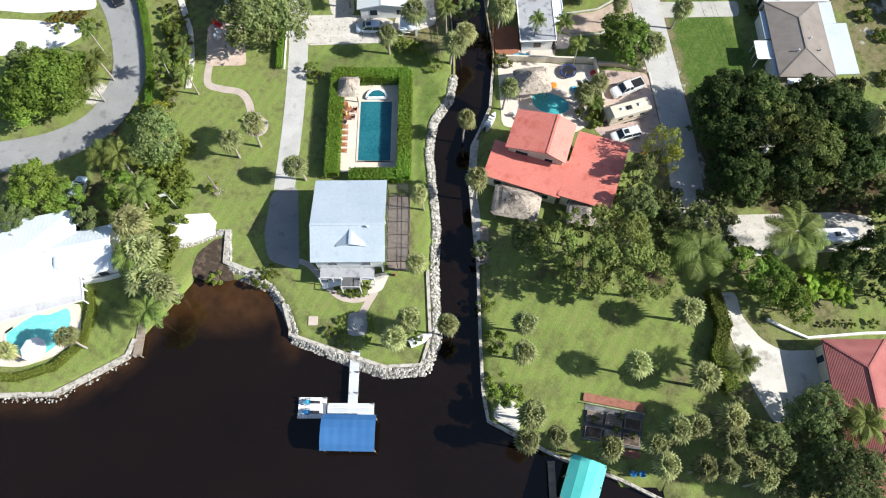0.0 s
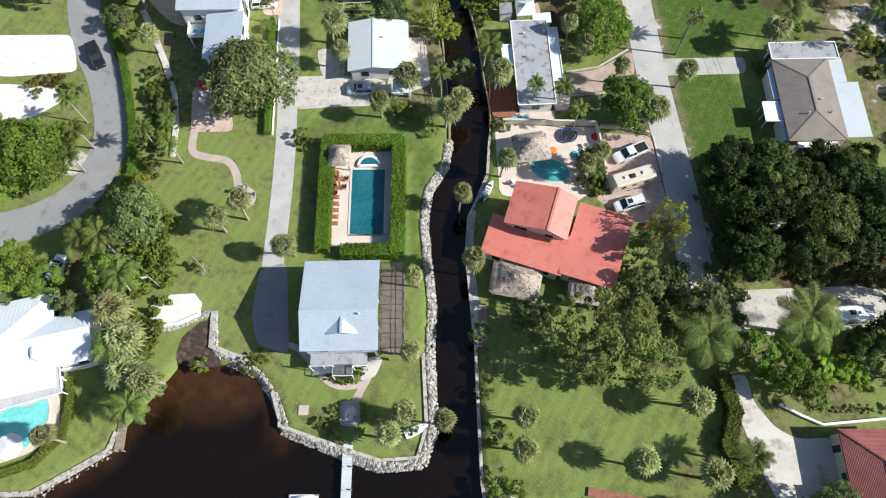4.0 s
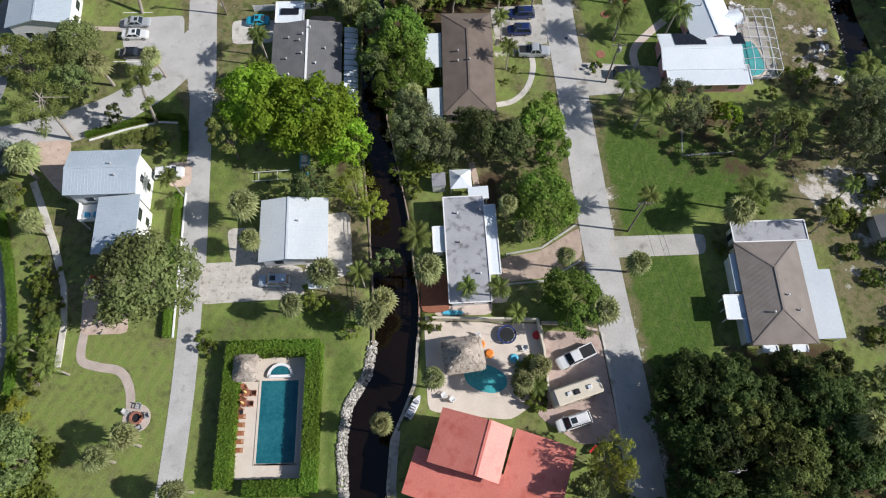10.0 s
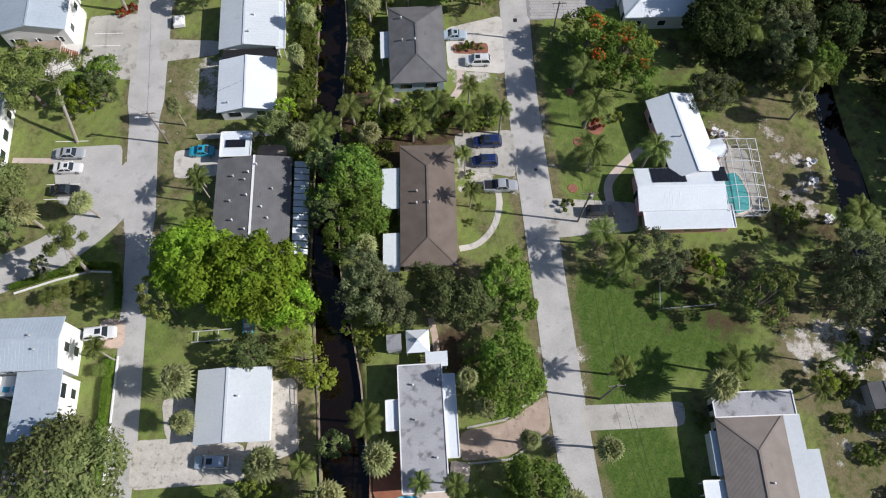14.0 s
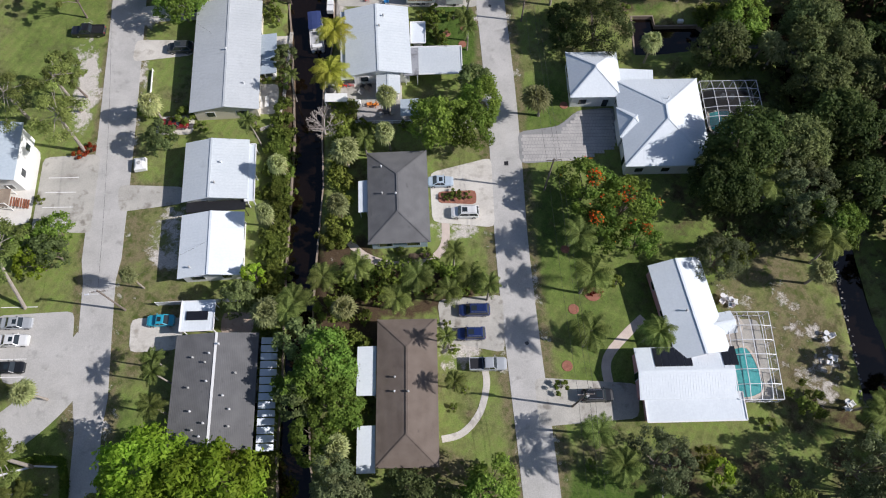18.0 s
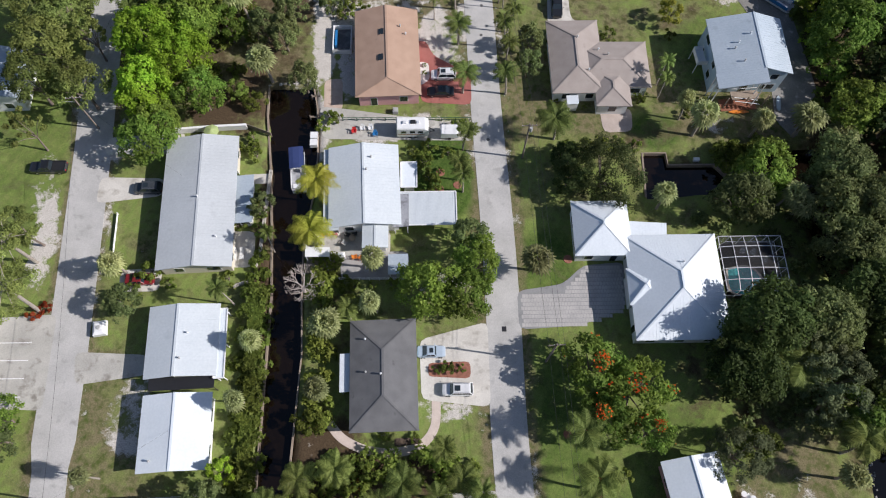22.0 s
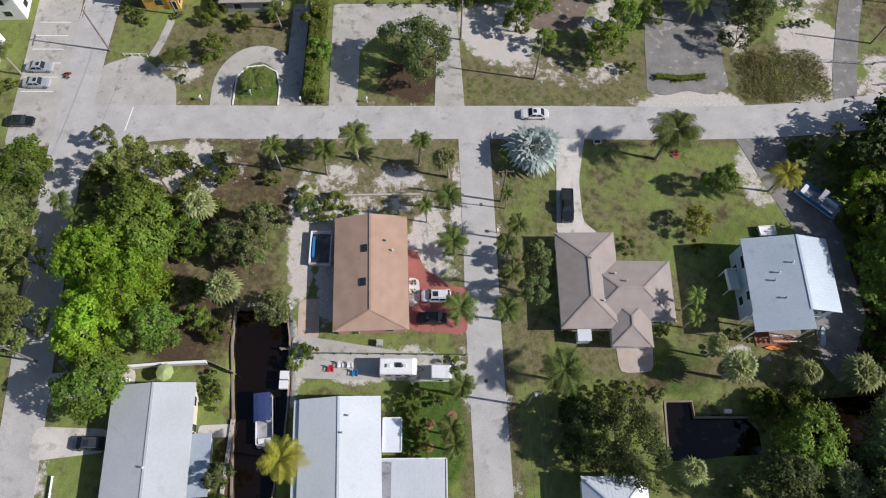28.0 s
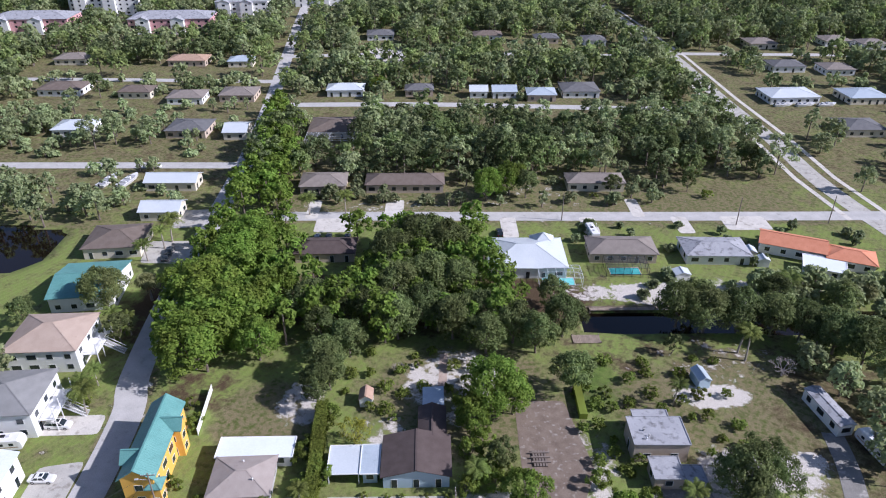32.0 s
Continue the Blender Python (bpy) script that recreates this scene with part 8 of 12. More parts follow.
def boat(x, y, rot, length, label, z=-0.75, canvas=None, hull=None, name="motor_boat"):
    c = thing(name, label, "boat", pose(x, y, z, 0, 0, rot))
    h, w = length / 2, length * 0.17

    def ring(px, hw, zk, zt):
        return [(px, -hw, zt), (px, -hw * 0.75, zk), (px, hw * 0.75, zk), (px, hw, zt)]
    part("hull", Geo().loft([ring(-h, w * 0.92, -0.25, 0.7), ring(-h * 0.2, w, -0.3, 0.72), ring(h * 0.45, w * 0.85, -0.25, 0.8), ring(h * 0.85, w * 0.4, 0.0, 0.9), ring(h, w * 0.06, 0.4, 0.95)]), hull or WHITE_GEL, c)
    part("deck", Geo().prism([(-h * 0.9, -w * 0.72), (h * 0.3, -w * 0.72), (h * 0.65, -w * 0.3), (h * 0.65, w * 0.3), (h * 0.3, w * 0.72), (-h * 0.9, w * 0.72)], 0.66, 0.83), FLAT_GREY, c)
    for px in (-h * 0.55, -h * 0.05):
        part("seat", Geo().box(px - 0.3, px + 0.3, -w * 0.55, w * 0.55, 0.83, 1.2), WHITE_GEL, c)
    part("console", Geo().loft([[(h * 0.1 + i, j, pz) for i, j in ((-q, -0.4), (q, -0.4), (q, 0.4), (-q, 0.4))] for pz, q in ((0.83, 0.4), (1.5, 0.25))]), WHITE_GEL, c)
    part("windscreen", Geo().box(h * 0.1 + 0.22, h * 0.1 + 0.27, -0.45, 0.45, 1.4, 1.75), PANE, c)
    part("outboard_motor", Geo().box(-h - 0.45, -h - 0.02, -0.2, 0.2, 0.5, 1.2).rod((-h - 0.25, 0, 0.5), (-h - 0.25, 0, -0.4), 0.08, 0.08, 6), BLACK, c)
    if canvas is not None:
        part("canopy", Geo().loft([[(-h * 0.5, j, 2.0 + 0.12 * (1 - (j / w) ** 2)) for j in (-w, -w * 0.4, w * 0.4, w)] + [(-h * 0.5, j, 1.95 + 0.12 * (1 - (j / w) ** 2)) for j in (w, w * 0.4, -w * 0.4, -w)],
                                    [(h * 0.42, j, 2.0 + 0.12 * (1 - (j / w) ** 2)) for j in (-w, -w * 0.4, w * 0.4, w)] + [(h * 0.42, j, 1.95 + 0.12 * (1 - (j / w) ** 2)) for j in (w, w * 0.4, -w * 0.4, -w)]]), canvas, c)
        for px in (-h * 0.45, h * 0.38):
            for s in (-1, 1):
                part("canopy_pole", Geo().rod((px, s * w * 0.85, 0.7), (px, s * w * 0.9, 2.0), 0.025, 0.025, 5), STEEL, c)
    return c


def pontoon_boat(x, y, rot, length, label, z, shaded):
    """A flat deck on two tubes, fenced by side panels, with benches and a canopy."""
    c = thing("pontoon_boat", label, "boat", pose(x, y, z, 0, 0, rot))
    h, w = length / 2, 1.2
    for s in (-1, 1):
        part("pontoon_tube", Geo().loft([[(px, s * 0.85 + q * math.cos(a * 0.785), 0.1 + q * math.sin(a * 0.785)) for a in range(8)] for px, q in ((-h, 0.3), (h - 0.8, 0.32), (h - 0.3, 0.2), (h, 0.05))]), ALU, c)
        part("side_panel", Geo().box(-h + 0.5, h - 0.6, s * w - 0.03, s * w + 0.03, 0.5, 1.15), BLUE_PAINT if not shaded else WHITE_GEL, c)
        part("bench", Geo().box(0.6, h - 0.8, s * 0.85 - 0.28, s * 0.85 + 0.28, 0.5, 0.95), WHITE_GEL, c)
    part("deck", Geo().box(-h + 0.2, h - 0.2, -w, w, 0.4, 0.5), FLAT_GREY, c)
    part("stern_bench", Geo().box(-h + 0.6, -h + 1.3, -0.9, 0.9, 0.5, 0.95), WHITE_GEL, c)
    part("console", Geo().loft([[(i, -0.7 + j, pz) for i, j in ((-q, -0.35), (q, -0.35), (q, 0.35), (-q, 0.35))] for pz, q in ((0.5, 0.4), (1.4, 0.25))]), GREY_WALL, c)
    part("outboard_motor", Geo().box(-h - 0.35, -h + 0.1, -0.2, 0.2, 0.5, 1.2).rod((-h - 0.1, 0, 0.5), (-h - 0.1, 0, -0.3), 0.08, 0.08, 6), BLACK, c)
    x0, x1 = (-0.3, h - 0.1) if shaded else (-0.4, 0.5)
    part("canopy", Geo().loft([[(px, j, 2.3 + 0.14 * (1 - (j / w) ** 2)) for j in (-w, -w * 0.4, w * 0.4, w)] + [(px, j, 2.25 + 0.14 * (1 - (j / w) ** 2)) for j in (w, w * 0.4, -w * 0.4, -w)] for px in (x0, x1)]), NAVY_CANVAS if shaded else FLAT_GREY, c)
    for px in (x0 + 0.1, x1 - 0.1):
        for s in (-1, 1):
            part("canopy_pole", Geo().rod((px, s * w * 0.95, 0.5), (px, s * w * 0.95, 2.28), 0.025, 0.025, 5), STEEL, c)
    return c


def hedge(pts, width, height, leaf, label, per=55, size=0.16, z=0.0):
    """A clipped hedge along a line: a dense core and leaves over its faces."""
    rnd = np.random.default_rng(int(abs(pts[0][0] * 7 + pts[0][1] * 3)) + 5)
    t = thing("hedge", label, "hedge")
    core = ribbon(pts, width - 0.16, z - 0.05, z + height - 0.1)
    part("core", core, leaf, t)
    P, Nn = [], []
    for (ax, ay), (bx, by) in zip(pts, pts[1:]):
        ln = math.hypot(bx - ax, by - ay)
        d = np.array([(bx - ax) / ln, (by - ay) / ln, 0])
        s = np.array([-d[1], d[0], 0])
        for face, area in (("top", ln * width), ("l", ln * height), ("r", ln * height)):
            n = int(area * per)
            u = rnd.uniform(-width * 0.3 / max(ln, 0.1), 1 + width * 0.3 / max(ln, 0.1), n)[:, None] * ln
            if face == "top":
                v = rnd.uniform(-0.5, 0.5, n)[:, None] * width
                q = np.array([ax, ay, z + height]) + d * u + s * v + np.array([0, 0, 1]) * rnd.normal(0, 0.09, n)[:, None]
                nn = np.tile([0, 0, 1.0], (n, 1))
            else:
                k = 1 if face == "l" else -1
                v = rnd.uniform(0, 1, n)[:, None] * height
                q = np.array([ax, ay, z]) + d * u + s * (k * width / 2 + rnd.normal(0, 0.07, n)[:, None]) + np.array([0, 0, 1]) * v
                nn = np.tile(s * k, (n, 1))
            P.append(q)
            Nn.append(nn)
    P, Nn = np.concatenate(P), np.concatenate(Nn)
    Nn = Nn + rnd.normal(size=Nn.shape) * 0.45
    Nn /= np.linalg.norm(Nn, axis=1, keepdims=True)
    me = leaf_mesh("leaf_cover", P, Nn, size, rnd, 1.5)
    me.materials.append(leaf)
    tagged(part("leaf_cover", me, leaf, t), kind="stuff")
    return t


def thatch_hut(x, y, w, l, rot, eave, top, label, cut=0.25, posts=True):
    """A tiki hut: posts and a shaggy hipped roof of layered thatch."""
    t = thing("thatched_hut", label, "hut", pose(x, y, 0, 0, 0, rot))
    rnd = random.Random(int(x * 10 + y))
    rings = []
    k = max(0.0, l / 2 - w / 2)
    for s in (0, 0.15, 0.16, 0.38, 0.39, 0.62, 0.63, 0.85, 1.0):
        hx, hy = (w / 2) * (1 - s) + cut * s, (l / 2) * (1 - s) + (k + cut) * s
        step = 0.06 if s in (0.16, 0.39, 0.63) else 0.0
        pts = []
        for px, py in rounded(hx, hy, min(0.7, hx * 0.6), 4):
            j = 1 + rnd.uniform(-0.03, 0.03)
            pts.append((px * j, py * j, eave + (top - eave) * s + step + rnd.uniform(-0.06, 0.06)))
        rings.append(pts)
    part("thatch_roof", Geo().loft(rings), THATCH, t, "shaggy grey palm thatch")
    rnd2 = np.random.default_rng(int(x * 10 + y) + 99)
    n = int(w * l * 26)
    a, s = rnd2.uniform(0, 2 * math.pi, n), rnd2.uniform(0, 1, n) ** 0.7
    hx, hy = (w / 2) * s + cut * (1 - s), (l / 2) * s + (k + cut) * (1 - s)
    m = np.maximum(np.abs(np.cos(a)) ** 1.0, np.abs(np.sin(a)))
    P = np.stack([hx * np.cos(a) / m * 0.97, hy * np.sin(a) / m * 0.97, eave + (top - eave) * (1 - s) + 0.05], 1)
    N_ = np.stack([np.cos(a) * 0.6, np.sin(a) * 0.6, np.full(n, 0.8)], 1) + rnd2.normal(size=(n, 3)) * 0.2
    N_ /= np.linalg.norm(N_, axis=1, keepdims=True)
    me = leaf_mesh("thatch_cover", P, N_, 0.10, rnd2, 4.5)
    me.materials.append(L_THATCH)
    tagged(part("thatch_cover", me, L_THATCH, t), kind="stuff")
    for sx in (-1, 1):
        for sy in (-1, 1):
            part("post", Geo().rod((sx * w * 0.38, sy * l * 0.38, -0.05), (sx * w * 0.38, sy * l * 0.38, eave + 0.3), 0.11, 0.1, 7), WOOD, t)
    return t


L_THATCH = leafy("thatch_straw", (0.28, 0.24, 0.195), (0.56, 0.49, 0.42), through=0.1)


def pool(name, pts, water, label, deep=0.12, rim=DECK_STONE, rim_w=0.35):
    """A pool: a raised coping round still water."""
    t = thing(name, label, "swimming pool")
    part("water_surface", Geo().prism(pts, -0.1, 0.075), water, t)
    part("coping", ribbon([*pts, pts[0], pts[1]], rim_w, 0.0, 0.13), rim, t)
    return t


def lounger(x, y, rot, cushion=TEAK, z=0.06):
    t = thing("sun_lounger", "orange teak sun lounger on the pool deck", "lounger", pose(x, y, z, 0, 0, rot), "loungers by the pool")
    part("frame", Geo().box(-0.95, 0.95, -0.32, -0.27, 0.22, 0.3).box(-0.95, 0.95, 0.27, 0.32, 0.22, 0.3), cushion, t)
    for k in range(9):
        part("slat", Geo().box(-0.9 + k * 0.15, -0.79 + k * 0.15, -0.3, 0.3, 0.3, 0.33), cushion, t)
    part("backrest", Geo().beam((0.42, 0, 0.33), (0.98, 0, 0.72), 0.58, 0.06), cushion, t)
    for px in (-0.8, 0.6):
        for py in (-0.28, 0.28):
            part("leg", Geo().box(px - 0.04, px + 0.04, py - 0.03, py + 0.03, 0, 0.24), cushion, t)
    return t


def chair(x, y, rot, material, label, z=0.05, group=""):
    t = thing("garden_chair", label, "chair", pose(x, y, z, 0, 0, rot), group)
    part("seat", Geo().loft([[(i * 0.32, j * 0.3, pz + (0.08 if i > 0 else 0)) for i, j in ((-1, -1), (1, -1), (1, 1), (-1, 1))] for pz in (0.34, 0.39)]), material, t)
    part("backrest", Geo().beam((-0.28, 0, 0.38), (-0.5, 0, 1.0), 0.6, 0.05), material, t)
    for s in (-1, 1):
        part("armrest", Geo().box(-0.35, 0.35, s * 0.36 - 0.07, s * 0.36 + 0.07, 0.58, 0.62), material, t)
        for px in (-0.28, 0.3):
            part("leg", Geo().box(px - 0.04, px + 0.04, s * 0.34 - 0.03, s * 0.34 + 0.03, 0, 0.6), material, t)
    return t


def table(x, y, r, material, label, z=0.05, name="garden_table"):
    t = thing(name, label, "table", pose(x, y, z))
    part("tabletop", Geo().rod((0, 0, 0.7), (0, 0, 0.75), r, r, 14), material, t)
    for k in range(4):
        a = k * 1.5708 + 0.785
        part("leg", Geo().rod((r * 0.7 * math.cos(a), r * 0.7 * math.sin(a), 0), (r * 0.6 * math.cos(a), r * 0.6 * math.sin(a), 0.71), 0.03, 0.03, 5), material, t)
    return t


def parasol(x, y, material, label, folded=False, r=1.4, z=0.05):
    t = thing("parasol", label, "parasol", pose(x, y, z))
    part("pole", Geo().rod((0, 0, 0), (0, 0, 2.5), 0.03, 0.03, 6), STEEL, t)
    part("base", Geo().rod((0, 0, 0), (0, 0, 0.1), 0.28, 0.22, 10), CONCRETE, t)
    if folded:
        part("canopy", Geo().loft([[(q * math.cos(a * 0.7854), q * math.sin(a * 0.7854), pz) for a in range(8)] for pz, q in ((1.0, 0.05), (1.3, 0.2), (1.9, 0.16), (2.5, 0.03))]), material, t)
    else:
        g = Geo()
        for k in range(8):
            a, b = k * 0.7854, (k + 1) * 0.7854
            tri = [(0, 0, 2.55), (r * math.cos(a), r * math.sin(a), 2.1), (r * math.cos(b), r * math.sin(b), 2.1)]
            g.add(tri + [(p[0], p[1], p[2] - 0.03) for p in tri], [(0, 1, 2), (5, 4, 3), (1, 4, 5, 2)])
        part("canopy", g, material, t)
        for k in range(8):
            a = k * 0.7854
            part("rib", Geo().rod((0, 0, 2.5), (r * math.cos(a), r * math.sin(a), 2.06), 0.012, 0.012, 4), STEEL, t)
    return t


def utility_pole(x, y, h=10.0, arm=True, can=True, rot=0, lamp=False):
    t = thing("utility_pole", "grey wooden utility pole with crossarm and wires", "utility pole", pose(x, y, 0, 0, 0, rot))
    part("pole", Geo().rod((0, 0, -0.2), (0, 0, h), 0.17, 0.12, 8), POLE_WOOD, t)
    if arm:
        part("crossarm", Geo().box(-1.2, 1.2, -0.06, 0.06, h - 0.55, h - 0.42), POLE_WOOD, t)
        for px in (-1.1, -0.4, 0.4, 1.1):
            part("insulator", Geo().rod((px, 0, h - 0.42), (px, 0, h - 0.2), 0.05, 0.04, 6), ALU, t)
    if can:
        part("transformer", Geo().rod((0.38, 0, h - 2.1), (0.38, 0, h - 1.1), 0.25, 0.25, 10), GREY_WALL, t)
    if lamp:
        part("lamp_arm", Geo().rod((0, 0, h - 1.6), (-1.8, 0, h - 1.2), 0.04, 0.03, 5).box(-2.3, -1.7, -0.12, 0.12, h - 1.28, h - 1.14), ALU, t)
    return t


def wire(a, b, sag=0.7, r=0.018):
    g = Geo()
    a, b = Vector(a), Vector(b)
    pts = [a.lerp(b, k / 8) - Vector((0, 0, sag * 4 * (k / 8) * (1 - k / 8))) for k in range(9)]
    g.loft([[(p.x, p.y, p.z + r), (p.x + r, p.y, p.z - r * 0.5), (p.x - r, p.y, p.z - r * 0.5)] for p in pts])
    solid("overhead_wire", g, BLACK, "thin dark overhead wire between poles", "wire")


def fence(pts, height, material, label, step=2.0, boards=True, name="fence"):
    t = thing(name, label, "fence")
    for (ax, ay), (bx, by) in zip(pts, pts[1:]):
        ln = math.hypot(bx - ax, by - ay)
        n = max(1, round(ln / step))
        d = Vector(((bx - ax) / ln, (by - ay) / ln, 0))
        for k in range(n + 1):
            p = Vector((ax, ay, 0)) + d * (ln * k / n)
            part("post", Geo().box(p.x - 0.06, p.x + 0.06, p.y - 0.06, p.y + 0.06, -0.1, height + 0.06), material, t)
            if k < n:
                q = Vector((ax, ay, 0)) + d * (ln * (k + 1) / n)
                if boards:
                    part("panel", Geo().beam((p.x, p.y, height / 2 + 0.05), (q.x, q.y, height / 2 + 0.05), 0.045, height - 0.1), material, t)
                else:
                    part("rail", Geo().beam((p.x, p.y, height), (q.x, q.y, height), 0.06, 0.08).beam((p.x, p.y, height * 0.5), (q.x, q.y, height * 0.5), 0.05, 0.06), material, t)
    return t


def low_wall(pts, width, height, material, label, name="garden_wall"):
    return solid(name, ribbon(pts, width, -0.2, height), material, label, "wall", kind="structure")


def rocks(name, lines, width, n, size, label, z_out=-0.95, seed=3, material=None):
    """A band of broken stones down a bank, joined."""
    rnd = random.Random(seed)
    g = Geo()
    segs = [(Vector(a), Vector(b)) for ln in lines for a, b in zip(ln, ln[1:])]
    wts = [(b - a).length for a, b in segs]
    for a, b in rnd.choices(segs, wts, k=n):
        d = (b - a).normalized()
        s = Vector((d.y, -d.x))
        v = rnd.uniform(-0.55, 0.85)
        p = a.lerp(b, rnd.random()) + s * v * width
        z = 0.12 + (z_out - 0.12) * max(0, min(1, (v + 0.15) / 1.0))
        r = size * rnd.uniform(0.5, 1.4)
        o = Vector((p.x, p.y, z))
        q = [o + Vector((rnd.uniform(0.7, 1.2) * r * math.cos(k * 1.257), rnd.uniform(0.7, 1.2) * r * math.sin(k * 1.257), rnd.uniform(-0.2, 0.25) * r)) for k in range(5)]
        g.add(q + [o + Vector((rnd.uniform(-0.2, 0.2) * r, rnd.uniform(-0.2, 0.2) * r, r * rnd.uniform(0.5, 0.85))), o - Vector((0, 0, r * 0.6))], [(i, (i + 1) % 5, 5) for i in range(5)] + [((i + 1) % 5, i, 6) for i in range(5)])
    return solid(name, g, material or STONE_ISLAND, label, "stones", kind="stuff")


def island_stone():
    m = pm("broken_limestone", (0.40, 0.37, 0.32), (0.70, 0.67, 0.61), 2.0, 9, 0.92, 0.5)
    nt = m.node_tree
    bs = nt.nodes["Principled BSDF"]
    old = bs.inputs["Base Color"].links[0].from_socket
    hs = nt.nodes.new("ShaderNodeHueSaturation")
    mr = nt.nodes.new("ShaderNodeMapRange")
    mr.inputs[3].default_value, mr.inputs[4].default_value = 0.25, 1.0
    nt.links.new(nt.nodes.new("ShaderNodeNewGeometry").outputs["Random Per Island"], mr.inputs[0])
    nt.links.new(mr.outputs[0], hs.inputs["Value"])
    nt.links.new(old, hs.inputs["Color"])
    nt.links.new(hs.outputs[0], bs.inputs["Base Color"])
    return m


STONE_ISLAND = island_stone()


def dock(x0, y0, x1, y1, label, board=0.2, material=None, z=0.15, along="y", bottom=-2.4):
    """A plank dock on piles."""
    material = material or WOOD
    t = thing("dock", label, "dock")
    span, cross = (y1 - y0, x1 - x0) if along == "y" else (x1 - x0, y1 - y0)
    n = max(2, min(60, int(span / board)))
    me = None
    for k in range(n):
        a, b = k * span / n, (k + 0.93) * span / n
        g = Geo().box(x0, x1, y0 + a, y0 + b, z - 0.05, z) if along == "y" else Geo().box(x0 + a, x0 + b, y0, y1, z - 0.05, z)
        part("plank", g, material, t)
    for px in (x0 + 0.1, x1 - 0.1):
        for py in np.linspace(y0 + 0.1, y1 - 0.1, max(2, int((y1 - y0) / 3) + 1)):
            part("pile", Geo().rod((px, py, bottom), (px, py, z + 0.35), 0.12, 0.12, 7), POLE_WOOD, t)
    part("stringer", Geo().box(x0 + 0.05, x0 + 0.2, y0, y1, z - 0.25, z - 0.05).box(x1 - 0.2, x1 - 0.05, y0, y1, z - 0.25, z - 0.05), material, t)
    return t


# ---- the river front and the west lots ----
solid("bulkhead_east", ribbon([(3.2, 203.7), *EAST_CANAL[1:], EAST_SHORE[0]], 0.22, -2.5, 0.1), WOOD, "dark weathered timber bulkhead along the canal", "seawall", kind="structure")
solid("seawall_east", ribbon(EAST_SHORE[:-1], 0.45, -2.5, 0.18), SEAWALL, "weathered concrete seawall along the canal", "seawall", kind="structure")
solid("seawall_west", ribbon([(1.9, 73), *WEST_CANAL], 0.22, -2.5, 0.1), WOOD, "dark weathered timber bulkhead along the canal", "seawall", kind="structure")
solid("seawall_lawn", ribbon([(-110, 16), *WEST_SHORE[1:6]], 0.7, -2.5, 0.2), SEAWALL, "pale concrete seawall round the lawn", "seawall", kind="structure")
solid("seawall_cap", ribbon([(-24.3, 31.6), (-22.9, 27.6), (-23.0, 26.8), (-14.6, 23.9), (-8.6, 21.9), (-3.2, 22.2), (-1.9, 26.4), (-2.4, 37)], 0.5, -0.4, 0.25), SEAWALL, "pale concrete garden kerb above the rocks", "kerb", kind="structure")
rocks("riprap", [[(-34.2, 43.4), (-33.4, 37.2), (-28.8, 35.4), (-26.5, 34.2), (-24, 31), (-22.4, 27.4), (-22.5, 26.3), (-14.5, 23.1), (-8.6, 21), (-2.6, 21.4), (-0.9, 26.1), (-1.4, 36.9), (-1.1, 44.6), (-1.8, 51.7), (-2.4, 58), (-1.7, 64), (1.1, 68.6), (1.9, 73.6)]], 1.0, 5600, 0.2, "bank of broken pale limestone riprap")
rocks("riprap", [[(-64, 17.2), (-56.5, 17.2), (-51.7, 20), (-46.8, 23)]], 0.8, 160, 0.16, "mossy stones below the seawall", z_out=-1.1, seed=8)
rocks("riprap", [[(-43.6, 40.8), (-39.5, 41.6), (-36.2, 43.2), (-34.6, 43.6)]], 0.7, 420, 0.22, "broken limestone at the foot of the terrace", z_out=-0.1, seed=9)
rocks("canal_stones", [[(4.2, 204), (0, 204.6), (-4.6, 204)]], 0.8, 120, 0.3, "stones at the head of the canal", seed=11)
rocks("creek_stones", [[(85.6, 142), (85.0, 128), (84.4, 117), (87.2, 100)]], 0.9, 260, 0.17, "rubble along the creek bank", seed=12)
# round the pool behind the clipped hedge
HX0, HX1, HY1 = -18.1, -6.4, 72.4
slab("pool_deck", [(HX0, 54.3), (HX1, 54.3), (HX1, 72), (HX0, 72)], DECK_STONE, "cream stone pool deck inside the hedge", 0.05, "patio")
hedge([(HX0, 53.6), (HX0, HY1), (HX1, HY1), (HX1, 53.0)], 2.1, 2.3, L_HEDGE, "thick clipped bright green hedge round the pool", 60, 0.19)
hedge([(-14.6, 53.0), (-6.9, 53.0)], 2.0, 2.1, L_HEDGE, "thick clipped bright green hedge beside the stilt house", 60, 0.19)
pool("swimming_pool", [(-14.3, 56.2), (-8.6, 56.2), (-8.6, 68.0), (-14.3, 68.0)], POOL_DARK, "long rectangular teal swimming pool")
_t = thing("hot_tub", "white half-round hot tub at the pool's end", "hot tub")
_arc = [(-11.4 + 1.75 * math.cos(a * math.pi / 10), 68.5 + 1.75 * math.sin(a * math.pi / 10)) for a in range(11)]
part("rim", ribbon([*_arc, (-13.15, 68.5), (-9.65, 68.5)], 0.4, 0.0, 0.5), TRIM, _t)
part("water_surface", Geo().prism([(-11.4 + (x + 11.4) * 0.86, 68.5 + (y - 68.5) * 0.86 + 0.1) for x, y in _arc], 0.0, 0.4), POOL_DARK, _t)
thatch_hut(-16.0, 69.4, 3.7, 4.0, 0, 2.3, 4.0, "thatched tiki hut beside the pool")
for _k in range(5):
    lounger(-16.9, 58.2 + _k * 1.16, 180)
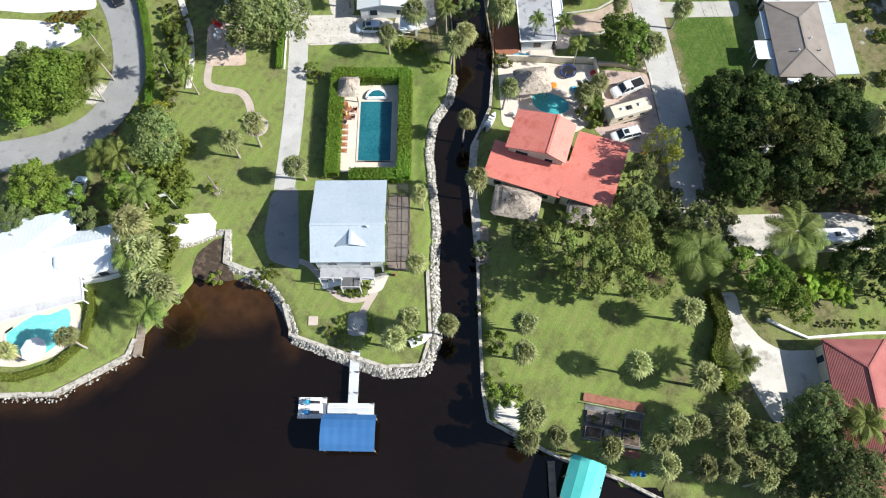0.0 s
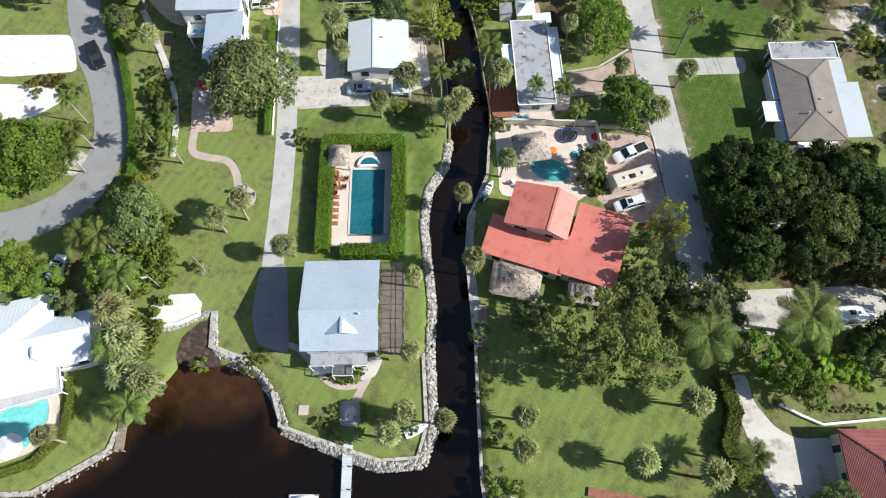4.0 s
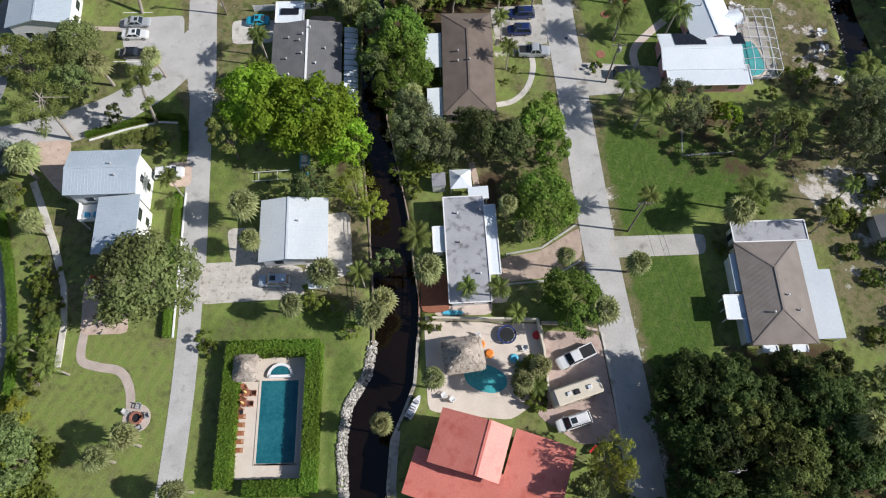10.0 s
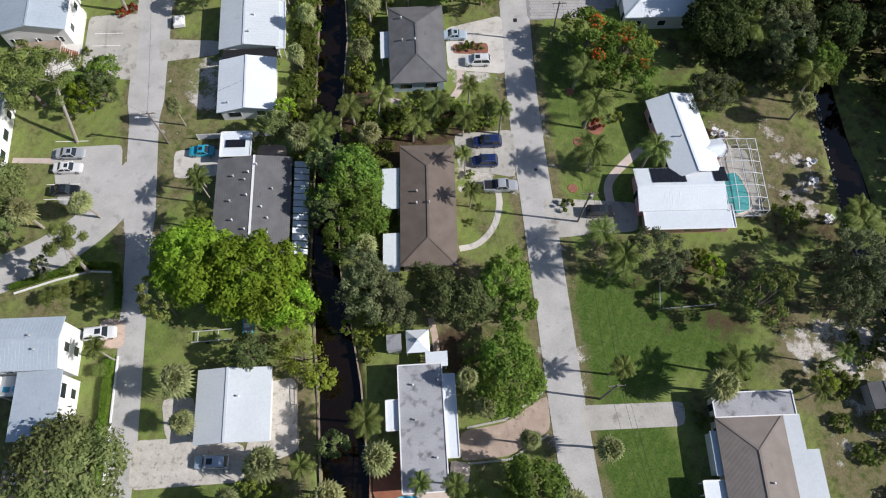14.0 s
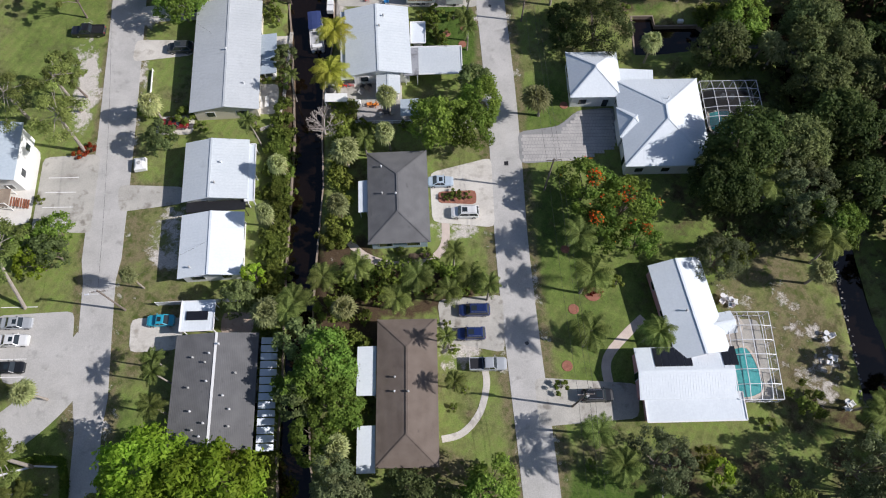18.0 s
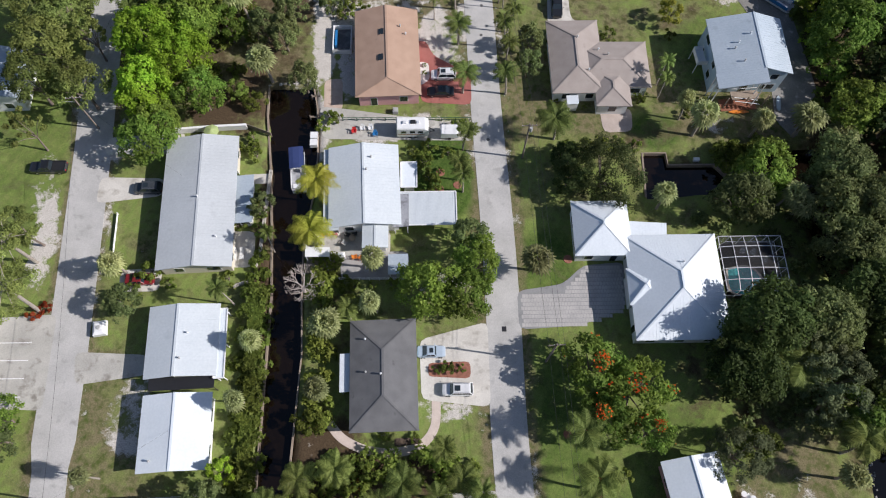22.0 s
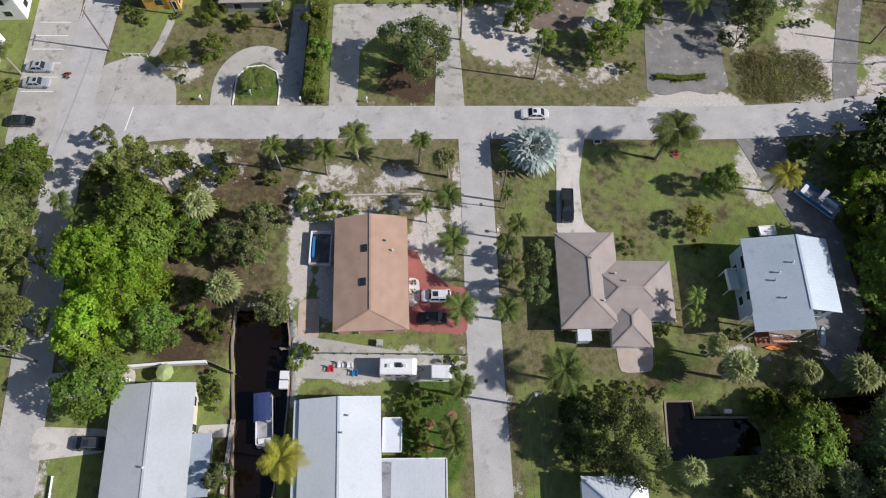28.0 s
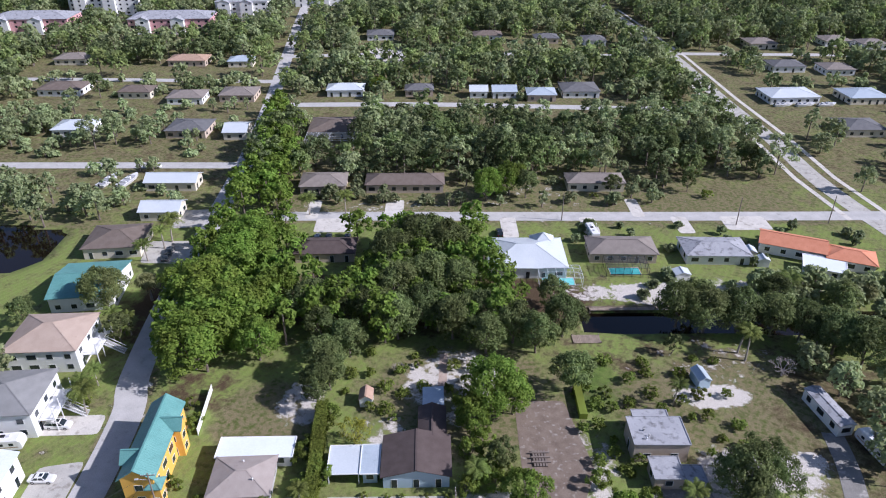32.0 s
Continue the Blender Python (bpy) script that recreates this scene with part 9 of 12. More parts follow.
for _x, _y in ((-16.3, 64.6), (-16.0, 66.1)):
    table(_x, _y, 0.55, REDWOOD, "round brown patio table on the pool deck")
    parasol(_x, _y, ORANGE_CLOTH, "folded yellow parasol over a patio table", True)
    for _a in (0, 120, 240):
        chair(_x + 0.95 * math.cos(radians(_a)), _y + 0.95 * math.sin(radians(_a)), _a + 180, REDWOOD, "brown wooden patio chair on the pool deck", group="patio chairs")
table(-16.6, 63.4, 0.35, BLACK, "small black side table on the pool deck")
# stilt house: front stairs, porch, beds, lawn things
_t = thing("porch", "raised front porch of the stilt house with stairs", "porch")
part("deck", Geo().box(-18.6, -10.4, 34.6, 36.6, 2.3, 2.45), FLAT_GREY, _t)
part("landing", Geo().box(-15.2, -12.4, 33.2, 35.0, 2.3, 2.46), DARK_ASPHALT, _t)
for _s in range(11):
    part("step", Geo().box(-15.4 - _s * 0.32, -15.08 - _s * 0.32, 33.9, 35.2, 2.1 - _s * 0.2, 2.16 - _s * 0.2), TRIM, _t)
part("railing", ribbon([(-18.6, 34.6), (-15.2, 34.6), (-15.2, 33.2), (-12.4, 33.2), (-12.4, 34.6), (-10.4, 34.6)], 0.08, 3.2, 3.3), TRIM, _t)
for _x, _y in ((-18.6, 34.6), (-16.6, 34.6), (-15.2, 33.2), (-12.4, 33.2), (-10.4, 34.6), (-15.2, 34.6), (-12.4, 34.6)):
    part("post", Geo().box(_x - 0.06, _x + 0.06, _y - 0.06, _y + 0.06, 0, 3.25), TRIM, _t)
road("garden_path", [(-22.5, 38.6), (-20.5, 37.6), (-17.6, 34.2), (-15.6, 32.6), (-13.4, 32.2), (-11.4, 32.6)], 0.9, PALE_PAVER, "curved pale paver path", 0.03)
slab("patio", [(-11.8, 33.0), (-9.4, 33.6), (-8.2, 36.6), (-10.6, 36.6)], BRIGHT_CONCRETE, "pale concrete landing by the porch", 0.035, "patio")
road("garden_path", [(-10.4, 33.6), (-11.4, 31.8), (-12.3, 30.0)], 1.1, PALE_PAVER, "straight pale paver path to the dock", 0.032, 0)
slab("terrace", [(-14.4, 26.6), (-11.4, 26.6), (-11.4, 30.2), (-14.4, 30.2)], GREY_PAVER, "small dark paved terrace at the dock", 0.04, "patio")
_t = thing("fountain", "pale tiered stone fountain on a paved terrace", "fountain", pose(-12.9, 28.4, 0.04))
part("basin", Geo().rod((0, 0, 0), (0, 0, 0.5), 0.9, 1.05, 16), STONE, _t)
part("column", Geo().rod((0, 0, 0.4), (0, 0, 1.5), 0.22, 0.14, 10), STONE, _t)
part("upper_bowl", Geo().rod((0, 0, 1.05), (0, 0, 1.25), 0.2, 0.6, 14), STONE, _t)
plant(BUSH, [(-15.1, 27.2, 0.8, 1.0), (-15.0, 28.8, 0.8, 1.0), (-14.9, 26.0, 0.9, 1.1), (-10.8, 27.4, 0.8, 1.0), (-10.9, 29.0, 0.8, 1.0), (-11.3, 25.8, 0.8, 1.0), (-15.8, 33.6, 0.8, 0.9), (-14.2, 33.2, 0.9, 0.9), (-12.6, 33.2, 0.9, 0.9), (-11.6, 34.2, 0.8, 0.9), (-17.2, 35.6, 0.8, 0.9)])
solid("stone_slab", Geo().prism([(-20.3, 28.2), (-18.9, 28.2), (-18.9, 29.6), (-20.3, 29.6)], 0, 0.12), PALE_PAVER, "square pale stone lid on the lawn", "cover")
_t = thing("upturned_boat", "white upturned dinghy on the lawn by the water", "boat", pose(-3.4, 26.0, 0.0, 0, 0, 24))
part("hull", Geo().loft([[(px, hw * c, 0.05 + zz * s) for c, s in ((-1, 0), (-0.75, 0.7), (0, 1), (0.75, 0.7), (1, 0))] for px, hw, zz in ((-1.7, 0.65, 0.5), (-0.5, 0.75, 0.6), (0.8, 0.65, 0.55), (1.9, 0.08, 0.3))]), WHITE_GEL, _t)
part("keel", Geo().beam((-1.6, 0, 0.6), (1.6, 0, 0.55), 0.06, 0.1), WHITE_GEL, _t)
solid("bollard", Geo().rod((0, 0, 0), (0, 0, 0.9), 0.2, 0.18, 8), REDWOOD, "terracotta planter by the porch", "planter", pose(-7.4, 36.2, 0))
dock(-13.7, 14.9, -12.3, 24.2, "narrow pale boardwalk dock over the river", 0.24, ALU_DECK)
dock(-16.6, 14.6, -9.9, 16.6, "pale T-head platform of the dock", 0.24, ALU_DECK, z=0.154)
_t = thing("boat_lift_canopy", "royal blue canvas canopy over a boat lift", "boat lift", pose(-13.2, 12.2, 0, 0, 0, -1))
_bow = [(-2.5, 2.2), (-1.7, 2.75), (-0.6, 3.0), (0.6, 3.0), (1.7, 2.75), (2.5, 2.2)]
for _k in range(6):
    _a, _b = -3.8 + _k * 1.267, -3.8 + (_k + 1) * 1.267
    part("canopy_panel", Geo().loft([[(px, py, pz - dz + (0.02 if m else 0)) for py, pz in _bow] + [(px, py, pz - 0.05 - dz + (0.02 if m else 0)) for py, pz in reversed(_bow)] for px, dz, m in ((_a, 0, 0), ((_a + _b) / 2, 0, 1), (_b, 0, 0))]), BLUE_CANVAS, _t)
for _x in (-3.6, 0, 3.6):
    for _y in (-2.2, 2.2):
        part("pile", Geo().rod((_x, _y, -2.4), (_x, _y, 2.4), 0.13, 0.12, 8), POLE_WOOD, _t)
dock(-20.9, 14.5, -16.8, 17.5, "floating white jet-ski dock", 0.5, WHITE_GEL, z=-0.35, along="x")
for _y, _p in ((16.7, SKYBLUE), (15.3, BLUE_PAINT)):
    _t = thing("jet_ski", "white and blue jet ski on a floating dock", "jet ski", pose(-18.9, _y, -0.33, 0, 0, 180))
    part("hull", Geo().loft([[(px, -hw, 0.55), (px, -hw * 0.7, 0.05), (px, hw * 0.7, 0.05), (px, hw, 0.55)] for px, hw in ((-1.4, 0.5), (-0.3, 0.58), (0.8, 0.45), (1.5, 0.08))]), WHITE_GEL, _t)
    part("seat", Geo().loft([[(px, -0.2, 0.5), (px, 0.2, 0.5), (px, 0.16, pz), (px, -0.16, pz)] for px, pz in ((-1.2, 0.8), (-0.3, 0.95), (0.2, 0.85))]), BLACK, _t)
    part("cowling", Geo().loft([[(px, -hw, 0.5), (px, hw, 0.5), (px, hw * 0.6, pz), (px, -hw * 0.6, pz)] for px, hw, pz in ((0.2, 0.4, 1.0), (0.6, 0.42, 0.95), (1.3, 0.15, 0.7))]), _p, _t)
    part("handlebar", Geo().rod((0.2, -0.4, 1.05), (0.2, 0.4, 1.05), 0.03, 0.03, 5), BLACK, _t)
# the east corner: boathouse, garden beds, chairs
_t = thing("boathouse", "turquoise canvas-roofed boathouse on piles", "boathouse", pose(18.6, 4.6, 0, 0, 0, -20))
for _k in range(4):
    _a, _b = -5.0 + _k * 2.3, -5.0 + (_k + 1) * 2.3
    part("canopy_panel", Geo().loft([[(px, py, pz) for px, pz in ((-2.5, 2.4), (-1.2, 3.0), (0, 3.25), (1.2, 3.0), (2.5, 2.4))] + [(px, py, pz - 0.06) for px, pz in ((2.5, 2.4), (1.2, 3.0), (0, 3.25), (-1.2, 3.0), (-2.5, 2.4))] for py in (_a, _b)]), TEAL_CANVAS, _t)
for _x in (-2.4, 2.4):
    for _y in (-4.8, -1.8, 1.2, 4.0):
        part("pile", Geo().rod((_x, _y, -2.4), (_x, _y, 2.6), 0.13, 0.12, 8), POLE_WOOD, _t)
dock(14.6, -4, 15.6, 8.6, "narrow weathered dock beside the boathouse", 0.25)
_t = thing("vegetable_garden", "fenced raised vegetable beds with white frames", "garden bed", pose(24.2, 13.4, 0, 0, 0, -11))
part("gravel", Geo().box(-4.2, 4.2, -2.6, 2.4, -0.1, 0.05), DARK_ASPHALT, _t)
for _i in range(3):
    for _j in range(2):
        _x, _y = -2.7 + _i * 2.7, -1.5 + _j * 2.2
        b = part("raised_bed", Geo().box(_x - 1.15, _x + 1.15, _y - 0.8, _y + 0.8, 0, 0.45), WOOD, _t)
        part("soil", Geo().box(_x - 1.05, _x + 1.05, _y - 0.7, _y + 0.7, 0.3, 0.47), (MUD, DIRT, SKYBLUE)[(_i + _j) % 3 if (_i, _j) == (0, 1) else _i % 2], b)
for _x in (-4.2, -1.4, 1.4, 4.2):
    for _y in (-2.6, 2.4):
        part("post", Geo().box(_x - 0.05, _x + 0.05, _y - 0.05, _y + 0.05, 0, 0.8), GREY_WALL, _t)
for _y in (-2.6, 2.4):
    part("rail", Geo().beam((-4.2, _y, 0.78), (4.2, _y, 0.78), 0.06, 0.06), GREY_WALL, _t)
part("brick_bed", Geo().box(-4.6, 4.0, 2.7, 3.9, -0.1, 0.3), BRICK_RED, _t, "raised bed edged in brick")
part("brick_bed", Geo().box(1.0, 4.2, -3.8, -2.9, -0.1, 0.28), BRICK_RED, _t, "raised bed edged in brick")
plant(BUSH, [(21.6, 14.2, 0.7, 1.0), (24.6, 13.0, 0.7, 1.0), (26.8, 12.0, 0.6, 0.9), (25.4, 14.6, 0.6, 0.9)])
chair(26.4, 6.9, 60, BLUE_PAINT, "blue plastic garden chair on the lawn", 0.0)
chair(27.6, 6.9, 100, BLUE_PAINT, "blue plastic garden chair on the lawn", 0.0)
slab("boat_ramp", [(6.9, 14.6), (8.6, 17.4), (10.9, 16.6), (11, 12.2)], BRIGHT_CONCRETE, "pale concrete corner pad at the seawall", 0.06, "pad")
low_wall([(48.8, 29.1), (51.6, 27.5), (54.4, 26.2), (63.0, 26.9), (68, 27.0)], 0.35, 0.5, TRIM, "low white garden wall with a flower bed")
plant(BUSH, [(57, 28.2, 0.6, 0.8), (59, 28.3, 0.7, 0.8), (61.4, 28.3, 0.7, 0.9), (64.5, 28.3, 0.9, 1.2)])
motorhome(60.8, 41.8, 2, 7.4, "white camper van parked under palms", trailer=False)
hedge([(40.9, 33.0), (41.8, 28), (40.2, 23.4), (41.6, 18.6)], 2.0, 1.9, L_BUSH, "overgrown hedge beside the pale forecourt", 45, 0.2)
# west villa: pool, deck, hedges
slab("pool_deck", [(-70, 29.5), (-65.4, 30.2), (-55.2, 31.8), (-54.2, 26.5), (-57.5, 23.4), (-62, 21.8), (-70, 22.2)], DECK_STONE, "cream stone deck round a free-form pool", 0.05, "patio")
pool("swimming_pool", smooth_line([(-65.6, 27.0), (-62.2, 29.8), (-59.6, 30.0), (-56.9, 31.0), (-56.0, 27.8), (-57.8, 24.6), (-60.0, 23.4), (-62.6, 23.4), (-64.9, 24.6), (-65.6, 27.0)], 3)[:-1], POOL_AQUA, "free-form aqua swimming pool")
parasol(-59.6, 24.0, TRIM, "open white parasol by the aqua pool", r=1.9)
hedge([(-70, 20.6), (-62, 20.2), (-57, 21.8), (-53.6, 25.4), (-53, 30.5), (-53.8, 33.4)], 1.1, 0.9, L_BUSH, "low green hedge round the pool deck", 45, 0.15)
low_wall([(-55.5, 34.8), (-52, 35.4), (-49.6, 36.2)], 0.3, 1.1, TRIM, "white balustrade by the villa")
dock(-45.9, 23.4, -44.6, 28.9, "short weathered dock at the lawn", 0.25)
# white-edged terrace, flag, short pole, old tree
_t = thing("terrace", "raised white sand terrace with a white wall", "terrace")
part("sand_bed", Geo().prism([(-43.8, 44.6), (-41, 46.4), (-37.4, 46.6), (-36.2, 45.2), (-36.3, 43.4), (-39.2, 42), (-43.2, 41.2)], -0.1, 0.5), WHITE_SAND, _t)
part("wall", ribbon([(-43.9, 41), (-39.3, 41.8), (-36.1, 43.3)], 0.35, -0.2, 0.75), TRIM, _t)
low_wall([(-34.1, 43.8), (-33.9, 38.4), (-30.2, 36.8), (-27.2, 36.2)], 0.9, 0.35, STONE, "pale dry-stone wall along the inlet")
_t = thing("flagpole", "white flagpole with a faded flag on the lawn", "flagpole", pose(-42.6, 47.6, 0))
part("pole", Geo().rod((0, 0, 0), (-0.6, 0.5, 5), 0.05, 0.03, 6), ALU, _t)
part("flag", Geo().beam((-0.7, 0.4, 4.3), (-1.6, 0.2, 4.2), 0.03, 0.8), WHITE_GEL, _t)
utility_pole(-36.7, 50.8, 5.5, False, False, lamp=False)
plant(BARE, [(-36.3, 50.2, 1.0, 1.4)])
plant(SHRUB, [(-27.0, 36.9, 1.0, 1.2), (-25.9, 36.2, 0.8, 0.9)])
vehicle("suv", -59.1, 50.7, 82, ICE_P, "pale blue car parked under trees")
# fire pit
_t = thing("fire_pit", "round stone fire pit with seats", "fire pit", pose(-31.6, 63.0, 0))
part("paving", Geo().rod((0, 0, -0.1), (0, 0, 0.05), 2.0, 2.0, 22), PALE_PAVER, _t)
part("ring", ribbon([(0.8 * math.cos(a * 0.524), 0.8 * math.sin(a * 0.524)) for a in range(14)], 0.3, 0.04, 0.45), BRICK_RED, _t)
part("ashes", Geo().rod((0, 0, 0.05), (0, 0, 0.15), 0.65, 0.65, 12), BLACK, _t)
for _a in (10, 80, 150, 300):
    chair(-31.6 + 1.6 * math.cos(radians(_a)), 63.0 + 1.6 * math.sin(radians(_a)), _a + 180, GREY_WALL, "grey garden chair by the fire pit", group="fire pit chairs")
# the two-storey white house and its garden
for _x, _y, _m in ((-40.9, 84.3, RED_PAINT), (-40.2, 83.9, RED_PAINT), (-40.1, 82.4, WHITE_GEL), (-40.4, 81.3, WHITE_GEL)):
    chair(_x, _y, -30, _m, "red garden chair on the brick patio" if _m is RED_PAINT else "white garden chair on the brick patio")
hedge([(-46.5, 109.9), (-40, 112), (-34.8, 113.2), (-31, 113), (-30, 110), (-29.6, 106)], 0.9, 0.9, L_HEDGE, "curved low hedge along the street corner", 50, 0.16)
low_wall([(-46.0, 109.0), (-40, 111), (-34.8, 112.3), (-31.6, 112.1)], 0.25, 0.25, TRIM, "white stone edging along the hedge")
hedge([(-29.6, 98.6), (-29.3, 89.2), (-28.7, 74.9)], 1.0, 1.1, L_HEDGE, "clipped hedge along the lane", 50, 0.16)
low_wall([(-28.7, 98.8), (-28.4, 89.2), (-27.9, 74.7)], 0.25, 0.2, TRIM, "white edging beside the hedge")
hedge([(-60.0, 101.7), (-57.6, 95.6), (-54.6, 87.4), (-52.2, 79), (-50.8, 72), (-50.2, 66)], 1.0, 1.2, L_HEDGE, "long clipped hedge along the curving street", 50, 0.17)
low_wall([(-53.8, 101.3), (-50.9, 95.6), (-48.0, 89.4), (-46.9, 86.6)], 1.1, 0.2, BRIGHT_CONCRETE, "pale garden kerb between beds", "kerb")
low_wall([(-46.9, 86.6), (-45.5, 83.0), (-44.4, 77), (-44.2, 70.6)], 0.9, 0.25, BRIGHT_CONCRETE, "pale garden kerb between beds", "kerb")
plant(SHRUB, [(-49.6, 83.4, 1.3, 1.8), (-48.6, 80.4, 1.4, 2.0), (-47.6, 77.6, 1.3, 1.8), (-47.0, 74.6, 1.4, 2.0), (-46.2, 71.6, 1.2, 1.6), (-47.6, 69.2, 1.2, 1.6), (-54.2, 95.4, 1.3, 1.8), (-55.8, 99, 1.5, 2.2)])
plant(FEATHER, [(-45.6, 76.6, 1.5, 2.6), (-46.2, 80, 1.4, 2.4), (-45.4, 72.4, 1.4, 2.4), (-34.6, 108.8, 1.3, 2.0), (-37.2, 108.6, 1.3, 2.0), (-39.8, 107.6, 1.3, 2.0), (-32.4, 108.4, 1.2, 2.0), (-30.6, 96.6, 1.0, 1.5)])
slab("patio", [(-55.2, 109), (-49.0, 109.2), (-48.6, 105), (-46.2, 101.6), (-45.4, 97.4), (-48.4, 98.6), (-51.6, 101.8), (-54.2, 105)], PAVER, "brick driveway curving to the white house", 0.04)
vehicle("car", -44.6, 101.6, 70, BLUE_P, "dark blue car beside the white house", 4.4)
vehicle("suv", -31.6, 102.2, 5, WHITE_P, "white car on the brick apron")
_t = thing("balcony", "white balcony with blue furniture on the white house", "balcony", pose(-41.5, 94.2, 0, 0, 0, 3))
part("floor", Geo().box(-1.8, 1.8, -1.5, 1.4, 3.0, 3.15), TRIM, _t)
part("railing", ribbon([(-1.8, 1.4), (-1.8, -1.5), (1.8, -1.5)], 0.08, 3.1, 4.1), TRIM, _t)
for _x in (-1.7, 1.7):
    part("post", Geo().box(_x - 0.08, _x + 0.08, -1.48, -1.32, 0, 3.1), TRIM, _t)
for _x in (-0.7, 0.7):
    part("blue_seat", Geo().box(_x - 0.35, _x + 0.35, -0.9, -0.2, 3.15, 3.7), SKYBLUE, _t, "blue chair")
vehicle("pickup", -60.3, 90.9, -62, BLACK_P, "black pickup on the curving street")
# the white cottage
vehicle("suv", -13.2, 83.2, 180, ICE_P, "pale blue car on the shell driveway")
wing(home_at(-6.0, 82.4, "white metal lean-to beside the cottage", "lean_to", "shed"), -6.0, 82.6, 3.2, 3.0, 0, 2.5, 0.3, "shed", None, METAL_PURE, seams=0.4)
fence([(-2.0, 95.4), (-1.2, 84), (-0.2, 76)], 0.9, WOOD, "low weathered fence by the canal", 2.4, False)
_t = thing("trailer_frame", "white boat trailer in the shade", "trailer", pose(-15.0, 101.4, 0, 0, 0, 3))
part("frame", Geo().beam((-3, -0.8, 0.6), (3, -0.8, 0.6), 0.1, 0.1).beam((-3, 0.8, 0.6), (3, 0.8, 0.6), 0.1, 0.1).beam((-2, -0.8, 0.6), (-2, 0.8, 0.6), 0.1, 0.1).beam((1, -0.8, 0.6), (1, 0.8, 0.6), 0.1, 0.1), ALU, _t)
for _y in (-1.0, 1.0):
    part("wheel", Geo().rod((-0.6, _y - 0.1, 0.32), (-0.6, _y + 0.1, 0.32), 0.32, 0.32, 10), RUBBER, _t)
boat(-9.6, 104.0, 92, 5.0, "small blue and white boat under trees", 0.3, hull=SKYBLUE)


# ---- the red-roofed house and its yard ----
thatch_hut(11.6, 47.6, 7.6, 5.6, -13, 2.3, 4.2, "large thatched tiki hut behind the red-roofed house", 0.4)
thatch_hut(22.6, 45.6, 6.6, 3.8, -10, 2.3, 3.7, "thatched lean-to beside the red-roofed house", 0.3)
thatch_hut(15.2, 70.6, 6.0, 5.4, 8, 2.4, 4.6, "thatched pool bar on the cream deck", 0.3)
pool("swimming_pool", smooth_line([(15.2, 69.4), (17, 69.9), (19.2, 69.6), (21.4, 68.2), (21.6, 66.2), (19.6, 65.2), (17, 65.8), (15.4, 67.2), (15.2, 69.4)], 3)[:-1], POOL_TEAL, "free-form teal pool behind the red-roofed house")
vehicle("pickup", 31.8, 70.3, 203, WHITE_P, "white pickup with a dark bed on pavers", 6.0)
motorhome(31.1, 64.9, 197, 7.4, "cream camper trailer parked on pavers", shell=CREAM_GEL)
vehicle("suv", 30.6, 61.0, 196, WHITE_P, "white four-wheel-drive on pavers", 5.2)
_t = thing("motorcycle", "red motorcycle by the red-roofed house", "motorcycle", pose(33.0, 57.2, 0.05, 0, 0, 40))
part("frame", Geo().beam((-0.7, 0, 0.6), (0.7, 0, 0.75), 0.3, 0.35), RED_PAINT, _t)
for _x in (-0.7, 0.7):
    part("wheel", Geo().rod((_x, -0.07, 0.3), (_x, 0.07, 0.3), 0.3, 0.3, 10), RUBBER, _t)
part("handlebar", Geo().rod((0.5, -0.35, 1.0), (0.5, 0.35, 1.0), 0.03, 0.03, 5), STEEL, _t)
_t = thing("trampoline", "round navy and black trampoline on the deck", "trampoline", pose(21.9, 73.9, 0.05))
part("mat", Geo().rod((0, 0, 0.6), (0, 0, 0.63), 1.1, 1.1, 18), BLACK, _t)
part("pad", ribbon([(1.3 * math.cos(a * 0.349), 1.3 * math.sin(a * 0.349)) for a in range(20)], 0.3, 0.58, 0.68), NAVY_CANVAS, _t)
for _a in range(6):
    part("leg", Geo().rod((1.3 * math.cos(_a * 1.047), 1.3 * math.sin(_a * 1.047), 0), (1.3 * math.cos(_a * 1.047), 1.3 * math.sin(_a * 1.047), 1.9), 0.03, 0.03, 5), STEEL, _t)
for _x, _y, _m, _l in ((19.2, 71.2, ORANGE_PAINT, "orange inflatable pool ring"), (18.0, 72.6, ORANGE_PAINT, "orange and yellow pool float"), (26.4, 73.8, RED_PAINT, "red pool float on the deck"), (22.8, 70.4, SKYBLUE, "blue pool float on the deck"), (23.6, 69.4, BLUE_PAINT, "blue pool float on the deck")):
    solid("pool_float", Geo().loft([[(q * math.cos(a * 0.785), q * math.sin(a * 0.785), pz) for a in range(8)] for pz, q in ((0.06, 0.5), (0.2, 0.7), (0.34, 0.5))]), _m, _l, "pool float", pose(_x, _y, 0))
for _x, _y, _r in ((12.4, 65.2, 30), (13.6, 64.6, 40), (24.4, 71.8, 200), (24.8, 70.2, 200), (17.6, 73.8, 270)):
    chair(_x, _y, _r, WHITE_GEL, "white pool chair on the cream deck", group="pool chairs")
low_wall([(9.8, 76.6), (26.6, 76.0)], 0.3, 1.5, CREAM_WALL, "cream garden wall behind the pool bar")
low_wall([(26.6, 76.0), (27.2, 71.4), (27.4, 64)], 0.3, 1.4, CREAM_WALL, "cream garden wall beside the parking yard")
low_wall([(27.2, 75.6), (31, 75.4), (35.4, 74.2)], 0.4, 0.9, PALE_PAVER, "low tan wall round the parking yard")
low_wall([(36.2, 74.0), (36.9, 66), (37.3, 58.4)], 0.35, 0.18, BRIGHT_CONCRETE, "pale kerb along the street", "kerb")
